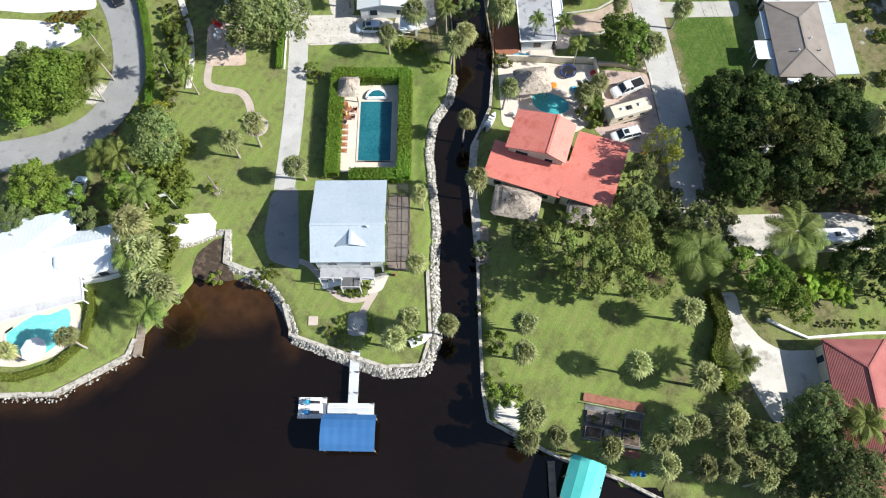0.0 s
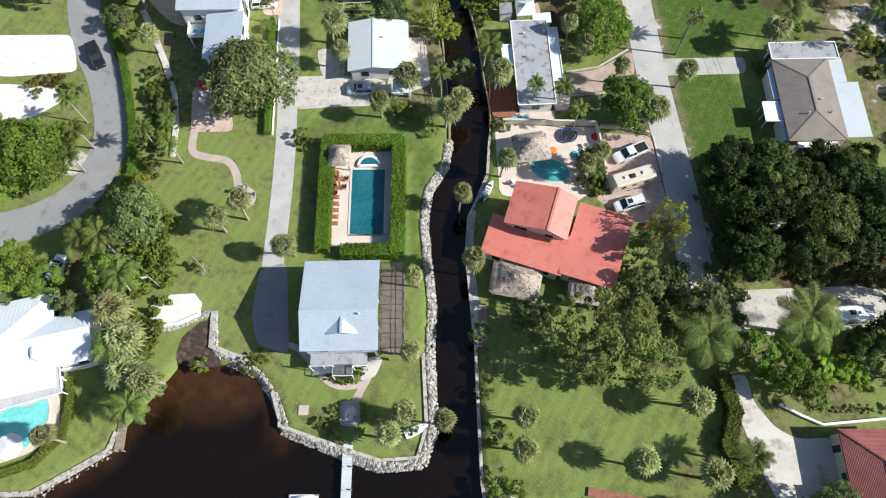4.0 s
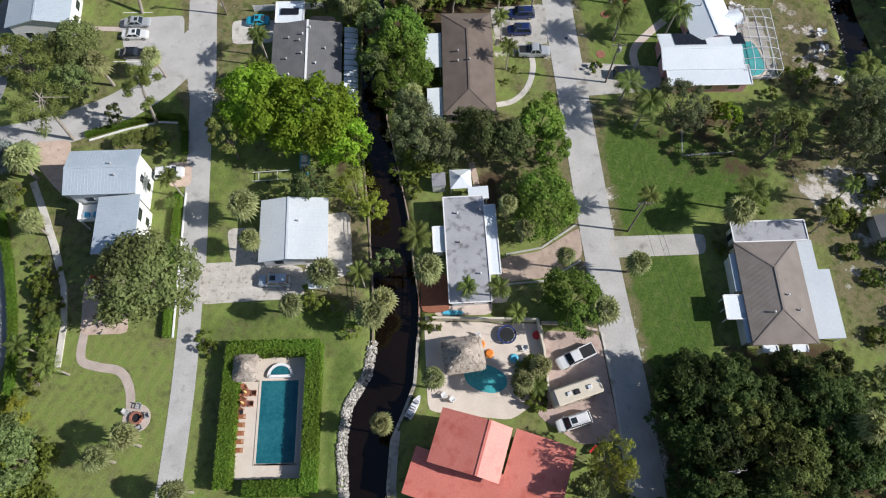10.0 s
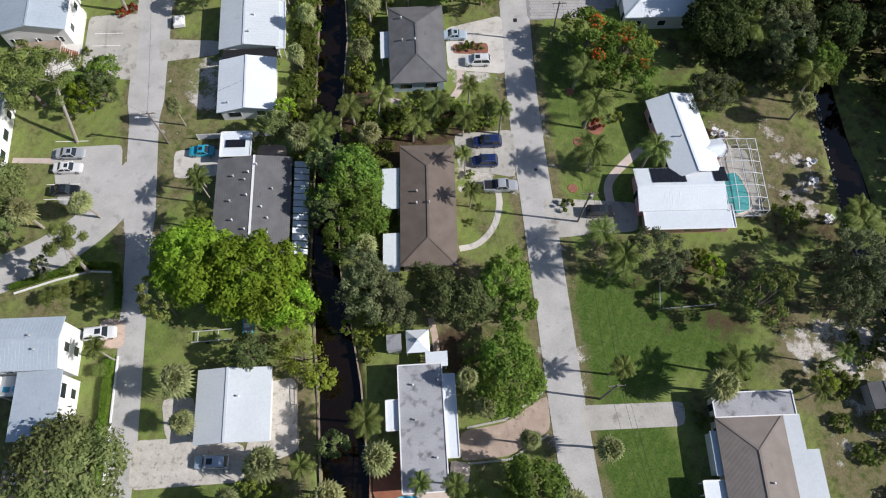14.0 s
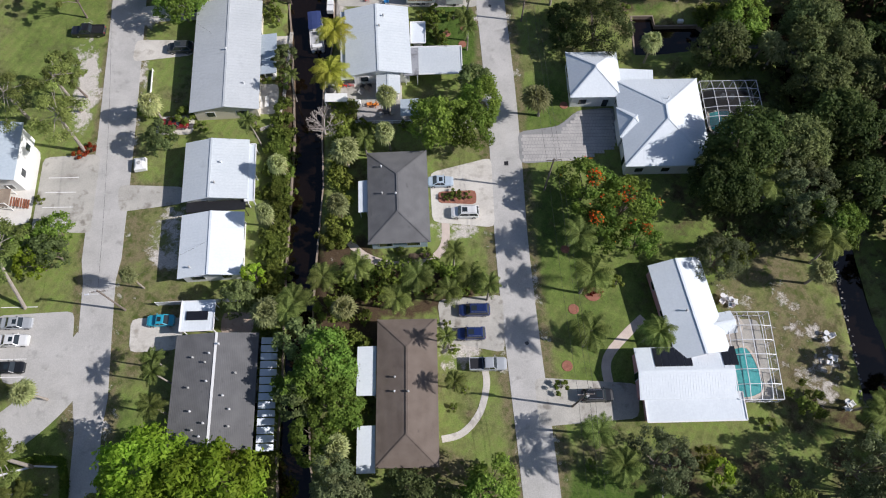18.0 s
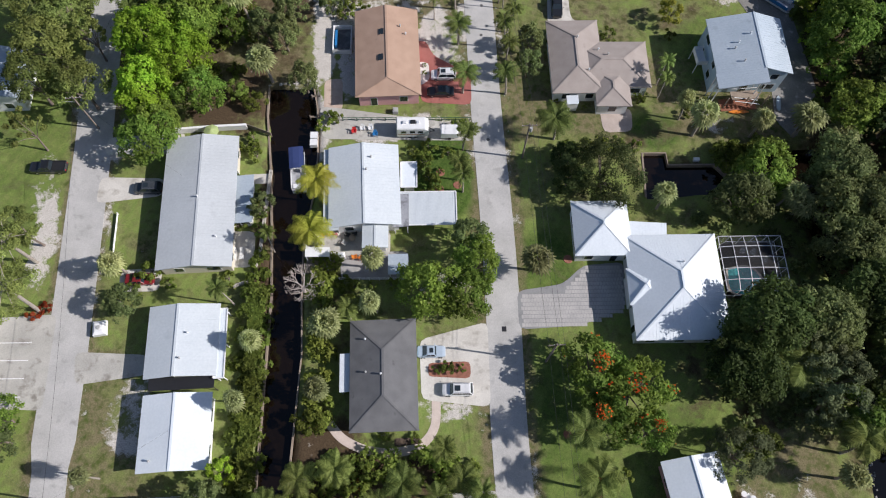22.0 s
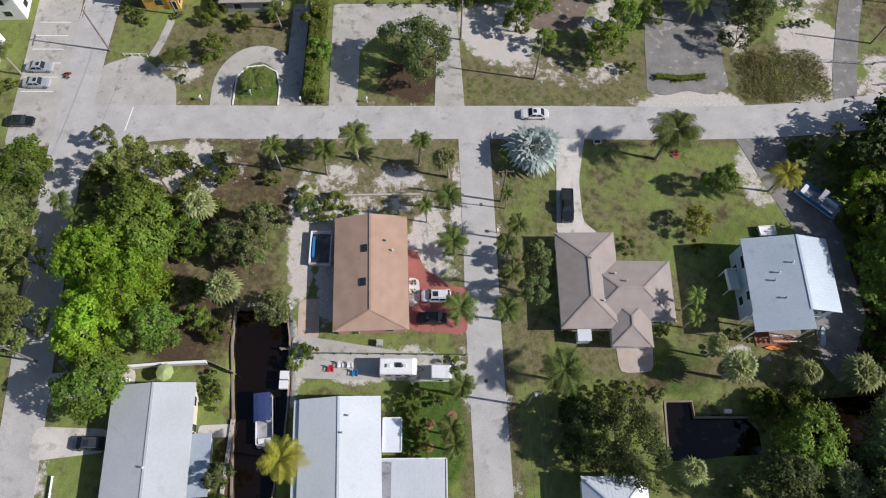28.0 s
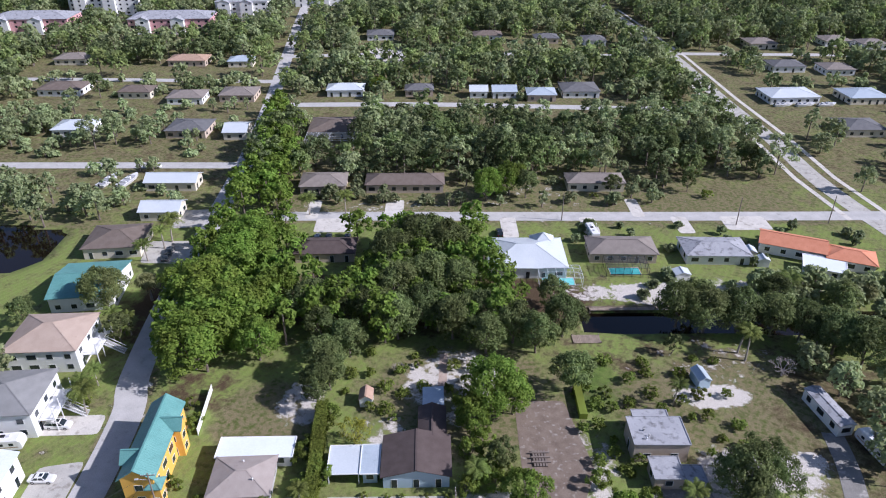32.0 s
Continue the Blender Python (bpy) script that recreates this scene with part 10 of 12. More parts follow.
plant(SHRUB, [(25.6, 67.2, 1.5, 2.4), (26.0, 65, 1.3, 2.0), (25.2, 69.2, 1.4, 2.2), (26.2, 63.4, 1.1, 1.6)])
plant(FEATHER, [(24.6, 68.4, 1.8, 3.6), (25.6, 66.0, 1.6, 3.2)])
solid("footpath", ribbon(smooth_line([(5.6, 60.4), (5.0, 53), (5.6, 45), (6.0, 38)], 4), 0.9, -0.2, 0.06), CONCRETE, "narrow concrete path along the seawall", "footpath", kind="structure")
dock(5.9, 38.2, 7.2, 44.6, "weathered plank boardwalk with a dark boat seat", 0.25)
solid("cool_box", Geo().loft([[(i * 0.4, j * 0.25, pz) for i, j in ((-1, -1), (1, -1), (1, 1), (-1, 1))] for pz in (0, 0.4, 0.45)]), SKYBLUE, "blue cool box on the lawn", "cool box", pose(11.8, 43.6, 0))
boat(8.0, 63.6, 60, 3.6, "small white skiff by the seawall", 0.25)
# the flat-roofed house
slab("patio", [(9.2, 84), (13.4, 84), (13.6, 77.8), (9.2, 77.6)], REDWOOD, "red-brown wooden deck beside the canal", 0.3, "deck")
slab("patio", [(11.2, 79.4), (22.4, 79.0), (23, 82), (20, 82.6), (20, 77.2), (11.2, 77.2)], PALE_PAVER, "tan paver patio", 0.06, "patio")
_t = thing("gazebo", "white square gazebo with a peaked canvas roof", "gazebo", pose(15.8, 99.3, 0, 0, 0, 2))
part("canopy", Geo().loft([[(i * q, j * q, pz) for i, j in ((-1, -1), (1, -1), (1, 1), (-1, 1))] for pz, q in ((2.1, 1.7), (2.15, 1.72), (2.9, 0.35), (3.05, 0.3), (3.3, 0.05))]), METAL_PURE, _t)
for _x in (-1.6, 1.6):
    for _y in (-1.6, 1.6):
        part("post", Geo().box(_x - 0.05, _x + 0.05, _y - 0.05, _y + 0.05, 0, 2.15), ALU, _t)
house(12.3, 99.2, 2.2, 2.4, 2, 2.1, 0.3, "shed", WHITE_WALL, FLAT_GREY, "small grey-roofed shed near the canal", "garden_shed", over=0.1, windows=False)
road("garden_path", [(18.6, 97), (18.4, 100), (17.8, 103.4)], 1.0, PAVER, "brick garden path", 0.03)
_t = thing("paddle_board", "turquoise paddle board on the patio", "paddle board", pose(14.0, 77.6, 0.1, 0, 0, 0))
part("board", Geo().loft([[(px, -hw, 0), (px, hw, 0), (px, hw * 0.9, 0.12), (px, -hw * 0.9, 0.12)] for px, hw in ((-1.6, 0.1), (-1.2, 0.35), (0, 0.42), (1.2, 0.33), (1.6, 0.05))]), SKYBLUE, _t)
low_wall([(22.6, 82.0), (28.4, 82.4), (34.2, 85.6)], 0.3, 0.2, CONCRETE, "pale kerb along the brick drive", "kerb")
low_wall([(22.6, 86.9), (28.2, 87.9), (34.2, 91.9)], 0.3, 0.2, CONCRETE, "pale kerb along the brick drive", "kerb")
for _x, _y in ((18.6, 79.6), (16.6, 79.4), (19.4, 79.2)):
    chair(_x, _y, 90, BLACK, "dark patio chair on tan pavers")
fence([(9.0, 84.4), (8.8, 77.2)], 1.1, REDWOOD, "red-brown wooden rail by the canal", 1.8, False)
# grey and brown houses
_t = thing("window_awnings", "row of white metal awnings along the grey house", "awning", pose(-2.35, 121.7, 0, 0, 0, 1.2))
for _k in range(14):
    _y = -7.9 + _k * 1.17
    part("awning", Geo().loft([[(-1.1, _y - 0.5, 2.75), (-1.1, _y + 0.5, 2.75), (-1.1, _y + 0.5, 2.65), (-1.1, _y - 0.5, 2.65)], [(0.4, _y - 0.5, 2.55), (0.4, _y + 0.5, 2.55), (0.4, _y + 0.5, 2.45), (0.4, _y - 0.5, 2.45)], [(1.2, _y - 0.45, 2.2), (1.2, _y + 0.45, 2.2), (1.2, _y + 0.45, 2.1), (1.2, _y - 0.45, 2.1)]]), METAL_PURE, _t)
    part("bracket", Geo().beam((-1.0, _y, 0.0), (-1.0, _y, 2.6), 0.06, 0.06).beam((1.1, _y, 0.0), (1.1, _y, 2.15), 0.06, 0.06), ALU, _t)
vehicle("car", -19.6, 133.0, 180, TEAL_P, "turquoise convertible car on the pad", 4.2)
h = home_at(-13.4, 133.0, "white flat-roofed carport with a solar panel", "carport", "carport")
wing(h, -13.4, 133.0, 5.0, 4.6, 1, 2.7, 0, "flat", None, METAL_PURE, seams=0.4)
part("solar_panel", Geo().box(-1.6, 1.6, -0.7, 0.7, 2.84, 2.9), SOLAR, h, "black solar panel")
slab("patio", [(-10.6, 134.4), (-5.6, 134.2), (-5.8, 130.6), (-10.6, 130.6)], PAVER, "brick patio beside the grey house", 0.05, "patio")
fence([(-20.5, 135.6), (-8, 136)], 1.6, TRIM, "white panel fence north of the grey house", 2.2)
for _x, _y, _m, _l in ((-41.2, 133.1, SILVER_P, "silver saloon in a parking bay"), (-41.2, 130.4, WHITE_P, "white saloon in a parking bay"), (-41.0, 126.3, BLACK_P, "black saloon in a parking bay"), (-43.6, 247.6, SILVER_P, "silver hatchback on the parking strip"), (-43.4, 244.3, SILVER_P, "silver saloon on the parking strip"), (-44.4, 236.5, BLACK_P, "black saloon on the parking strip")):
    vehicle("car", _x, _y, 0, _m, _l)
for _y0, _n, _x0, _x1 in ((125.0, 5, -44.5, -39), (150, 4, -41.5, -36.5)):
    for _k in range(_n):
        solid("parking_line", Geo().box(_x0, _x1, _y0 + _k * 2.7 - 0.06, _y0 + _k * 2.7 + 0.06, 0.03, 0.052), TRIM, "faded white parking line", "road marking", kind="structure")
vehicle("suv", 28.0, 133.6, 180, BLUE_P, "dark blue car on the concrete pad")
vehicle("suv", 27.4, 129.9, 180, BLUE_P, "dark blue estate on the concrete pad", 4.3)
vehicle("pickup", 29.7, 125.2, 0, SILVER_P, "silver pickup in front of the brown house", 5.6)
road("garden_path", [(22.6, 114.6), (25.6, 115.4), (28.2, 118.2), (29.4, 122.2), (29.2, 125)], 1.0, BRIGHT_CONCRETE, "curved pale concrete garden path", 0.035)
plant(BUSH, [(24.6, 127.6, 0.9, 1.2), (26.2, 121.6, 0.7, 0.9), (23.8, 131.6, 0.8, 1.4), (24.4, 119, 0.7, 0.9)])
vehicle("suv", 45.5, 120.2, 0, BLACK_P, "black car on the concrete driveway", 4.6)
road("garden_path", [(47.6, 121.6), (47.4, 124.6), (48.4, 126.8), (51.4, 129.8), (54, 132)], 1.4, PALE_PAVER, "pale garden path to the pink house", 0.035)
pool("swimming_pool", smooth_line([(66.4, 126.8), (69, 127), (70.2, 124), (70.4, 120.6), (68, 119.4), (66.2, 120), (65.8, 123.6), (66.4, 126.8)], 3)[:-1], POOL_TEAL, "teal pool under the white screen cage")
slab("pool_deck", [(65.4, 131.4), (71.6, 131.4), (71.9, 118.9), (65.4, 118.9)], CONCRETE, "pale deck inside the screen cage", 0.045, "patio")
parasol(66.8, 130, CREAM_CLOTH, "cream parasol inside the screen cage", r=1.5)
for _k, (_x, _y) in enumerate(((81.1, 127.9), (80.8, 124.3), (81.8, 117.6), (67.6, 133.6), (66.4, 134.2))):
    chair(_x, _y, 20 + _k * 50, WHITE_GEL, "white garden chair on the grass", 0.0)
    chair(_x + 0.9, _y + 0.5, 200 + _k * 50, WHITE_GEL, "white garden chair on the grass", 0.0)
    table(_x + 0.2, _y + 0.9, 0.4, WHITE_GEL, "small white garden table on the grass", 0.0)
fence([(53.4, 108.4), (52.8, 103.7), (61.4, 104.2)], 0.7, GREY_WALL, "low grey fence in the shade", 1.8, False)
for _x, _y, _r in ((43.4, 133.6, 0.9), (41.6, 124.8, 0.9), (43.0, 143.6, 0.8), (46.6, 136.2, 1.5), (45.2, 170.6, 0.8), (66.2, 231.0, 1.0)):
    solid("mulch_ring", Geo().rod((_x, _y, -0.1), (_x, _y, 0.06), _r, _r * 0.9, 14), BRICK_RED, "ring of red mulch round a palm", "mulch", kind="stuff")
plant([(1.2, 1.7, lambda s: broadleaf(s, 1.2, 1.7, 500, 0.2, 7, 0.3, L_RED, "low croton bush with red leaves", "croton_bush", low=0.04, category="bush"))], [(47.0, 136.6, 1.2, 1.5), (-36.6, 162.6, 1.2, 1.3), (-35.4, 163.4, 1.0, 1.1), (20.4, 137.6, 0.9, 1.3), (66.2, 231.2, 0.7, 0.6), (-38.6, 246, 0.7, 0.8)])
# twin houses, dark hip-roofed house
_t = thing("screen_roof", "black screen roof between the twin houses", "screen", pose(-12.2, 151.2, 0, 0, 0, 2.5))
part("screen", Geo().box(-5, 4.4, -0.9, 0.9, 2.5, 2.54), BLACK, _t)
for _x in (-4.9, 4.3):
    for _y in (-0.8, 0.8):
        part("post", Geo().box(_x - 0.05, _x + 0.05, _y - 0.05, _y + 0.05, 0, 2.5), BRONZE, _t)
vehicle("suv", 27.2, 150.1, 180, WHITE_P, "white car on the pale driveway", 4.6)
vehicle("car", 23.4, 155.8, 0, ICE_P, "pale blue convertible on the driveway", 4.2)
slab("flower_bed", [(22.9, 154.2), (29.2, 154.4), (29.2, 151.8), (22.9, 152.2)], BRICK_RED, "planted island of red mulch", 0.1, "flower bed")
plant(BUSH, [(24.2, 153.2, 0.8, 1.0), (26.0, 153.2, 1.0, 1.4), (27.9, 153.2, 0.8, 1.0)])
road("garden_path", [(8.6, 145.6), (10.6, 143.4), (14, 141.8), (18, 141.4), (21.8, 142.4), (23.8, 145), (24, 149)], 1.3, PALE_PAVER, "curved pale stone path", 0.035)
slab("flower_bed", [(18, 143.4), (21.6, 143.4), (22, 142.6), (18, 142.2)], MUD, "dark mulch bed with seedlings", 0.06, "flower bed")
wing(home_at(11.0, 152.6, "white metal awning on the dark grey house", "awning", "awning"), 10.9, 152.4, 1.6, 5.6, 1.5, 2.5, 0.2, "shed", None, METAL_PURE, seams=0.3)
_t = thing("covered_cart", "small white covered cart beside the lane", "cart", pose(-26.4, 160.0, 0, 0, 0, 8))
part("cover", Geo().loft([[(i * q, j * q * 1.15, pz) for i, j in ((-1, -1), (1, -1), (1, 1), (-1, 1))] for pz, q in ((0.3, 1.0), (1.0, 0.95), (1.3, 0.55))]), WHITE_GEL, _t)
part("hatch", Geo().rod((0, 0, 1.3), (0, 0, 1.42), 0.35, 0.3, 8), GREY_WALL, _t)
for _x in (-0.7, 0.7):
    part("wheel", Geo().rod((_x - 0.1, 0, 0.3), (_x + 0.1, 0, 0.3), 0.3, 0.3, 8), RUBBER, _t)
vehicle("pickup", -39.5, 187.6, 180, BLACK_P, "black pickup parked on the grass", 6.0)
vehicle("suv", -22.6, 183.6, 180, GREY_P, "dark car on the white driveway", 4.5)
vehicle("car", -21.6, 167.8, 0, RED_P, "maroon car beside the long house", 4.5)
vehicle("suv", -20.6, 192.0, 0, WHITE_P, "white car behind the long house", 4.4)
slab("driveway", [(-31, 193.6), (-18, 194.4), (-18, 190.4), (-31, 190)], BRIGHT_CONCRETE, "pale concrete drive behind the long house", 0.05)
slab("driveway", [(-25, 169.6), (-18.6, 169.8), (-18.6, 166), (-25, 166)], BRIGHT_CONCRETE, "pale concrete pad beside the long house", 0.05)
fence([(-27.0, 179.2), (-26.6, 172.4)], 0.6, TRIM, "low white fence beside the lane", 2.2)
low_wall([(-19.6, 194.4), (-13.6, 194.9), (-7.6, 195.2)], 0.4, 1.3, TRIM, "thick white garden wall behind the long house")
fence([(-7.6, 195.4), (-3.4, 193.6)], 1.2, WOOD, "weathered wooden gate fence by the canal", 0.6)
slab("patio", [(-8.6, 176), (-4.6, 176), (-4.4, 169.8), (-8.6, 169.8)], BRIGHT_CONCRETE, "white concrete patio with loungers", 0.06, "patio")
slab("patio", [(-7.8, 186.2), (-3.2, 186.4), (-3.2, 184.6), (-7.8, 184.4)], BRIGHT_CONCRETE, "white concrete walk to the canal", 0.06, "patio")
for _x in (-7.6, -6.4):
    lounger(_x, 172.0, 90, WHITE_GEL)
parasol(-13.0, 193.4, LIME_CLOTH, "open pale green parasol behind the long house", r=1.3)
# the canal house
slab("terrace", [(3.6, 176.4), (17, 176.2), (17, 171.4), (3.8, 171.6)], CONCRETE, "pale concrete terrace by the canal", 0.09, "terrace")
slab("terrace", [(9.2, 172.2), (20, 172.2), (20, 167.4), (9.3, 167.6)], GREY_PAVER, "grey paved lower terrace", 0.07, "terrace")
dock(3.9, 168.6, 8.4, 171.5, "weathered wooden platform over the canal", 0.3, WOOD, z=0.3, along="x", bottom=-2.2)
for _x, _y, _m in ((7.2, 175.3, RED_PAINT), (6.4, 175.2, YELLOW_PAINT), (8.2, 175.4, RED_PAINT), (11.4, 171.2, ORANGE_PAINT), (12.5, 171.1, ORANGE_PAINT), (10.2, 175.0, BLACK), (11.3, 175.1, BLACK), (9.8, 173.6, GREY_WALL), (5.2, 174.6, WHITE_GEL), (13.4, 169.0, GREY_WALL), (15.3, 169.4, GREY_WALL)):
    chair(_x, _y, 120 + _x * 30, _m, "coloured garden chair on the terrace", 0.08)
table(11.0, 174.4, 0.55, WOOD, "round wooden table on the terrace", 0.08)
table(14.4, 169.6, 0.75, BLACK, "round dark metal table on the lower terrace", 0.07)
parasol(4.8, 173.2, BLACK, "dark folded-out parasol by the canal", r=0.95, z=0.08)
fence([(3.7, 176.4), (3.7, 171.6), (8.6, 171.5)], 1.0, TRIM, "white rail along the canal terrace", 1.5, False)
fence([(9.2, 167.5), (20, 167.4)], 1.0, TRIM, "white rail at the end of the terrace", 1.5, False)
_t = thing("shade_sail", "pale grey shade canopy on white posts over the platform", "shade sail", pose(5.9, 171.3, 0))
part("canopy_cloth", Geo().loft([[(i, j, pz + 0.25 * (j > 0)) for i, j in ((-1.9, -0.75), (1.9, -0.75), (1.9, 0.75), (-1.9, 0.75))] for pz in (2.3, 2.36)]), WHITE_GEL, _t)
for _i in (-1.8, 1.8):
    for _j in (-0.65, 0.65):
        part("post", Geo().rod((_i, _j, 0), (_i, _j, 2.34), 0.05, 0.05, 6), TRIM, _t)
_t = thing("barbecue", "covered silver barbecue on the terrace", "barbecue", pose(9.3, 171.4, 0.08))
part("cover", Geo().loft([[(i * q, j * q * 0.6, pz) for i, j in ((-1, -1), (1, -1), (1, 1), (-1, 1))] for pz, q in ((0, 0.62), (0.8, 0.66), (1.1, 0.5), (1.18, 0.3))]), WHITE_GEL, _t)
for _x, _y in ((5.4, 169.4), (6.4, 169.9), (7.4, 169.2)):
    _t = thing("planter", "white planter with a pale shrub on the platform", "planter", pose(_x, _y, 0.3))
    part("pot", Geo().rod((0, 0, 0), (0, 0, 0.5), 0.24, 0.32, 10), WHITE_GEL, _t)
plant(BUSH, [(9.4, 166.6, 0.9, 1.2), (11.6, 166.4, 1.0, 1.3), (14.5, 166.3, 0.9, 1.2), (17.4, 166.6, 1.1, 1.4)])
plant(SHRUB, [(22.6, 187.4, 1.6, 2.4), (24.4, 183.6, 1.3, 1.8), (26.4, 189.6, 1.2, 1.7), (23.4, 190.8, 1.4, 2.0), (20.6, 190.0, 1.1, 1.6), (-6.0, 190.6, 1.3, 1.8), (-5.2, 181.4, 1.5, 2.6), (-4.2, 178.8, 1.3, 2.2), (-6.4, 193.0, 1.1, 1.5), (-4.2, 168.6, 1.2, 1.7)])
pontoon_boat(1.5, 186.9, 96, 7.6, "white pontoon boat with a dark blue canopy in the canal", -0.75, True)
_t = thing("white_bench_boxes", "row of white storage boxes by the canal", "storage box", pose(3.9, 192.6, 0))
for _k in range(2):
    part("box", Geo().box(-0.6, 0.6, -1.3 + _k * 1.4, -0.1 + _k * 1.4, 0, 0.9), WHITE_GEL, _t)
motorhome(20.6, 194.2, 0, 5.4, "low white covered trailer on the concrete strip")
_t = thing("storage_trailer", "small white utility trailer on the concrete strip", "trailer", pose(26.8, 193.6, 0.05))
part("box", Geo().loft([[(i * q, j * 0.95, pz) for i, j in ((-1, -1), (1, -1), (1, 1), (-1, 1))] for pz, q in ((0.45, 1.5), (1.6, 1.5), (1.75, 1.3))]), WHITE_GEL, _t)
for _y in (-0.95, 0.95):
    part("wheel", Geo().rod((0, _y - 0.1, 0.3), (0, _y + 0.1, 0.3), 0.3, 0.3, 10), RUBBER, _t)
for _x, _y, _m in ((10.6, 194.2, RED_PAINT), (12.0, 194.8, WHITE_GEL), (13.4, 194.8, WHITE_GEL), (14.2, 193.6, BLUE_PAINT)):
    chair(_x, _y, 270, _m, "garden chair on the concrete strip")
fence([(8.6, 196.6), (30.4, 196.4)], 1.0, GREEN_MESH, "low dark green fence along the sandy lot", 2.4, False)
for _x, _y in ((25.2, 186.4), (28.0, 184.0), (25, 183.2), (28.4, 187.6)):
    solid("mulch_ring", Geo().rod((_x, _y, -0.1), (_x, _y, 0.07), 0.8, 0.7, 14), BRICK_RED, "ring of red mulch round a bush", "mulch", kind="stuff")
plant(BUSH, [(25.2, 186.4, 0.7, 0.9), (25, 183.2, 0.6, 0.8), (23.0, 188.2, 1.1, 1.6), (23.2, 185, 1.0, 1.5), (22.8, 182.4, 1.0, 1.4)])
hedge([(-0.6 - 2.4, 153.5), (-0.8 - 2.4, 166)], 2.0, 1.8, L_BUSH, "overgrown hedge along the canal bank", 40, 0.2)
hedge([(-3.0, 138), (-3.0, 152)], 1.8, 1.5, L_BUSH, "overgrown hedge along the canal bank", 40, 0.2)
low_wall([(-3.0, 187), (-3.3, 179), (-3.6, 172), (-4.6, 167.6), (-7.2, 166.6)], 0.5, 0.35, STONE, "pale rendered wall along the canal garden")
# white hip-roofed house
slab("pool_deck", [(69.4, 173.2), (78.6, 173.2), (78.6, 163.2), (69.4, 163.2)], CONCRETE, "grey deck inside the screen cage", 0.045, "patio")
pool("swimming_pool", smooth_line([(70.2, 168.6), (73.6, 169), (75.4, 167.2), (75, 164.8), (72, 164.2), (70, 165.2), (70.2, 168.6)], 3)[:-1], POOL_TEAL, "kidney-shaped teal pool under the cage")
for _x, _y in ((73, 171.4), (74.6, 171.2), (76.2, 169.8)):
    chair(_x, _y, 250, GREY_WALL, "grey pool chair inside the cage")
_g = Geo()
for _j in range(15):
    for _i in range(34):
        _x, _y = 37.3 + _i * 0.5 + 0.25 * (_j % 2), 159.6 + _j * 0.66
        _top = 165.0 + (0 if _x < 43.5 else min(4.6, (_x - 43.5) * 1.1))
        if _y > 159.3 + max(0.0, (_x - 46.4) * 0.35) and _y + 0.6 < _top and _x < 53.2:
            _g.box(_x, _x + 0.46, _y, _y + 0.58, 0.03, 0.062)
solid("driveway_pavers", _g, GREY_PAVER, "rows of grey pavers set in the driveway", "paving", kind="stuff")
solid("inlet_bulkhead", ribbon(INLET[-1:] + INLET[:5], 0.3, -2.5, 0.08), WOOD, "dark timber bulkhead round the canal inlet", "seawall", kind="structure")
solid("dock_box", Geo().box(-0.5, 0.5, -0.3, 0.3, 0, 0.55), TRIM, "white dock box at the inlet's edge", "box", pose(68.3, 188.2, 0))
# orange-roofed house
vehicle("suv", 26.0, 205.5, 180, WHITE_P, "white car on the red driveway", 4.5)
vehicle("car", 25.4, 202.0, 180, BLACK_P, "black car on the red driveway", 4.7)
slab("sand_bed", [(21.8, 208.8), (23.4, 208.4), (23.6, 205), (21.9, 203.6)], WHITE_SAND, "white pebble bed with clipped bushes", 0.09, "flower bed")
plant(BUSH, [(22.6, 207.8, 0.5, 0.7), (22.7, 206.2, 0.5, 0.7)])
_t = thing("pool_enclosure", "small raised pool with a blue cover behind the orange-roofed house", "pool", pose(7.9, 213.4, 0))
part("wall", ribbon([(-1.6, -2.7), (1.6, -2.7), (1.6, 2.7), (-1.6, 2.7), (-1.6, -2.7), (1.6, -2.7)], 0.2, 0, 1.1), TRIM, _t)
part("floor", Geo().box(-1.5, 1.5, -2.6, 2.6, 0, 0.1), DARK_ASPHALT, _t)
part("blue_cover", Geo().box(-1.3, -0.9, -1.6, 1.8, 0.1, 1.0), BLUE_PAINT, _t)
solid("concrete_beam", Geo().box(-7.4, 7.4, -0.15, 0.15, 0, 0.35), CONCRETE, "long pale concrete beam on the grass", "beam", pose(16, 223, 0, 0, 0, 1))
solid("air_conditioner", Geo().box(-0.45, 0.45, -0.45, 0.45, 0, 0.9).rod((0, 0, 0.9), (0, 0, 0.96), 0.38, 0.38, 12), GREY_WALL, "grey air conditioner beside the house", "air conditioner", pose(17.6, 198.2, 0))
slab("patio", [(5.0, 205), (8.2, 205.4), (8.4, 198.6), (5.2, 198.4)], PAVER, "old brick walk at the canal head", 0.04, "patio")
for _x, _y in ((4.4, 197.4), (4.5, 201.6), (4.6, 193.6)):
    dock(_x - 1.6, _y - 0.15, _x, _y + 0.15, "narrow mooring finger over the canal", 0.25, WOOD, z=0.1, along="x", bottom=-2.2)
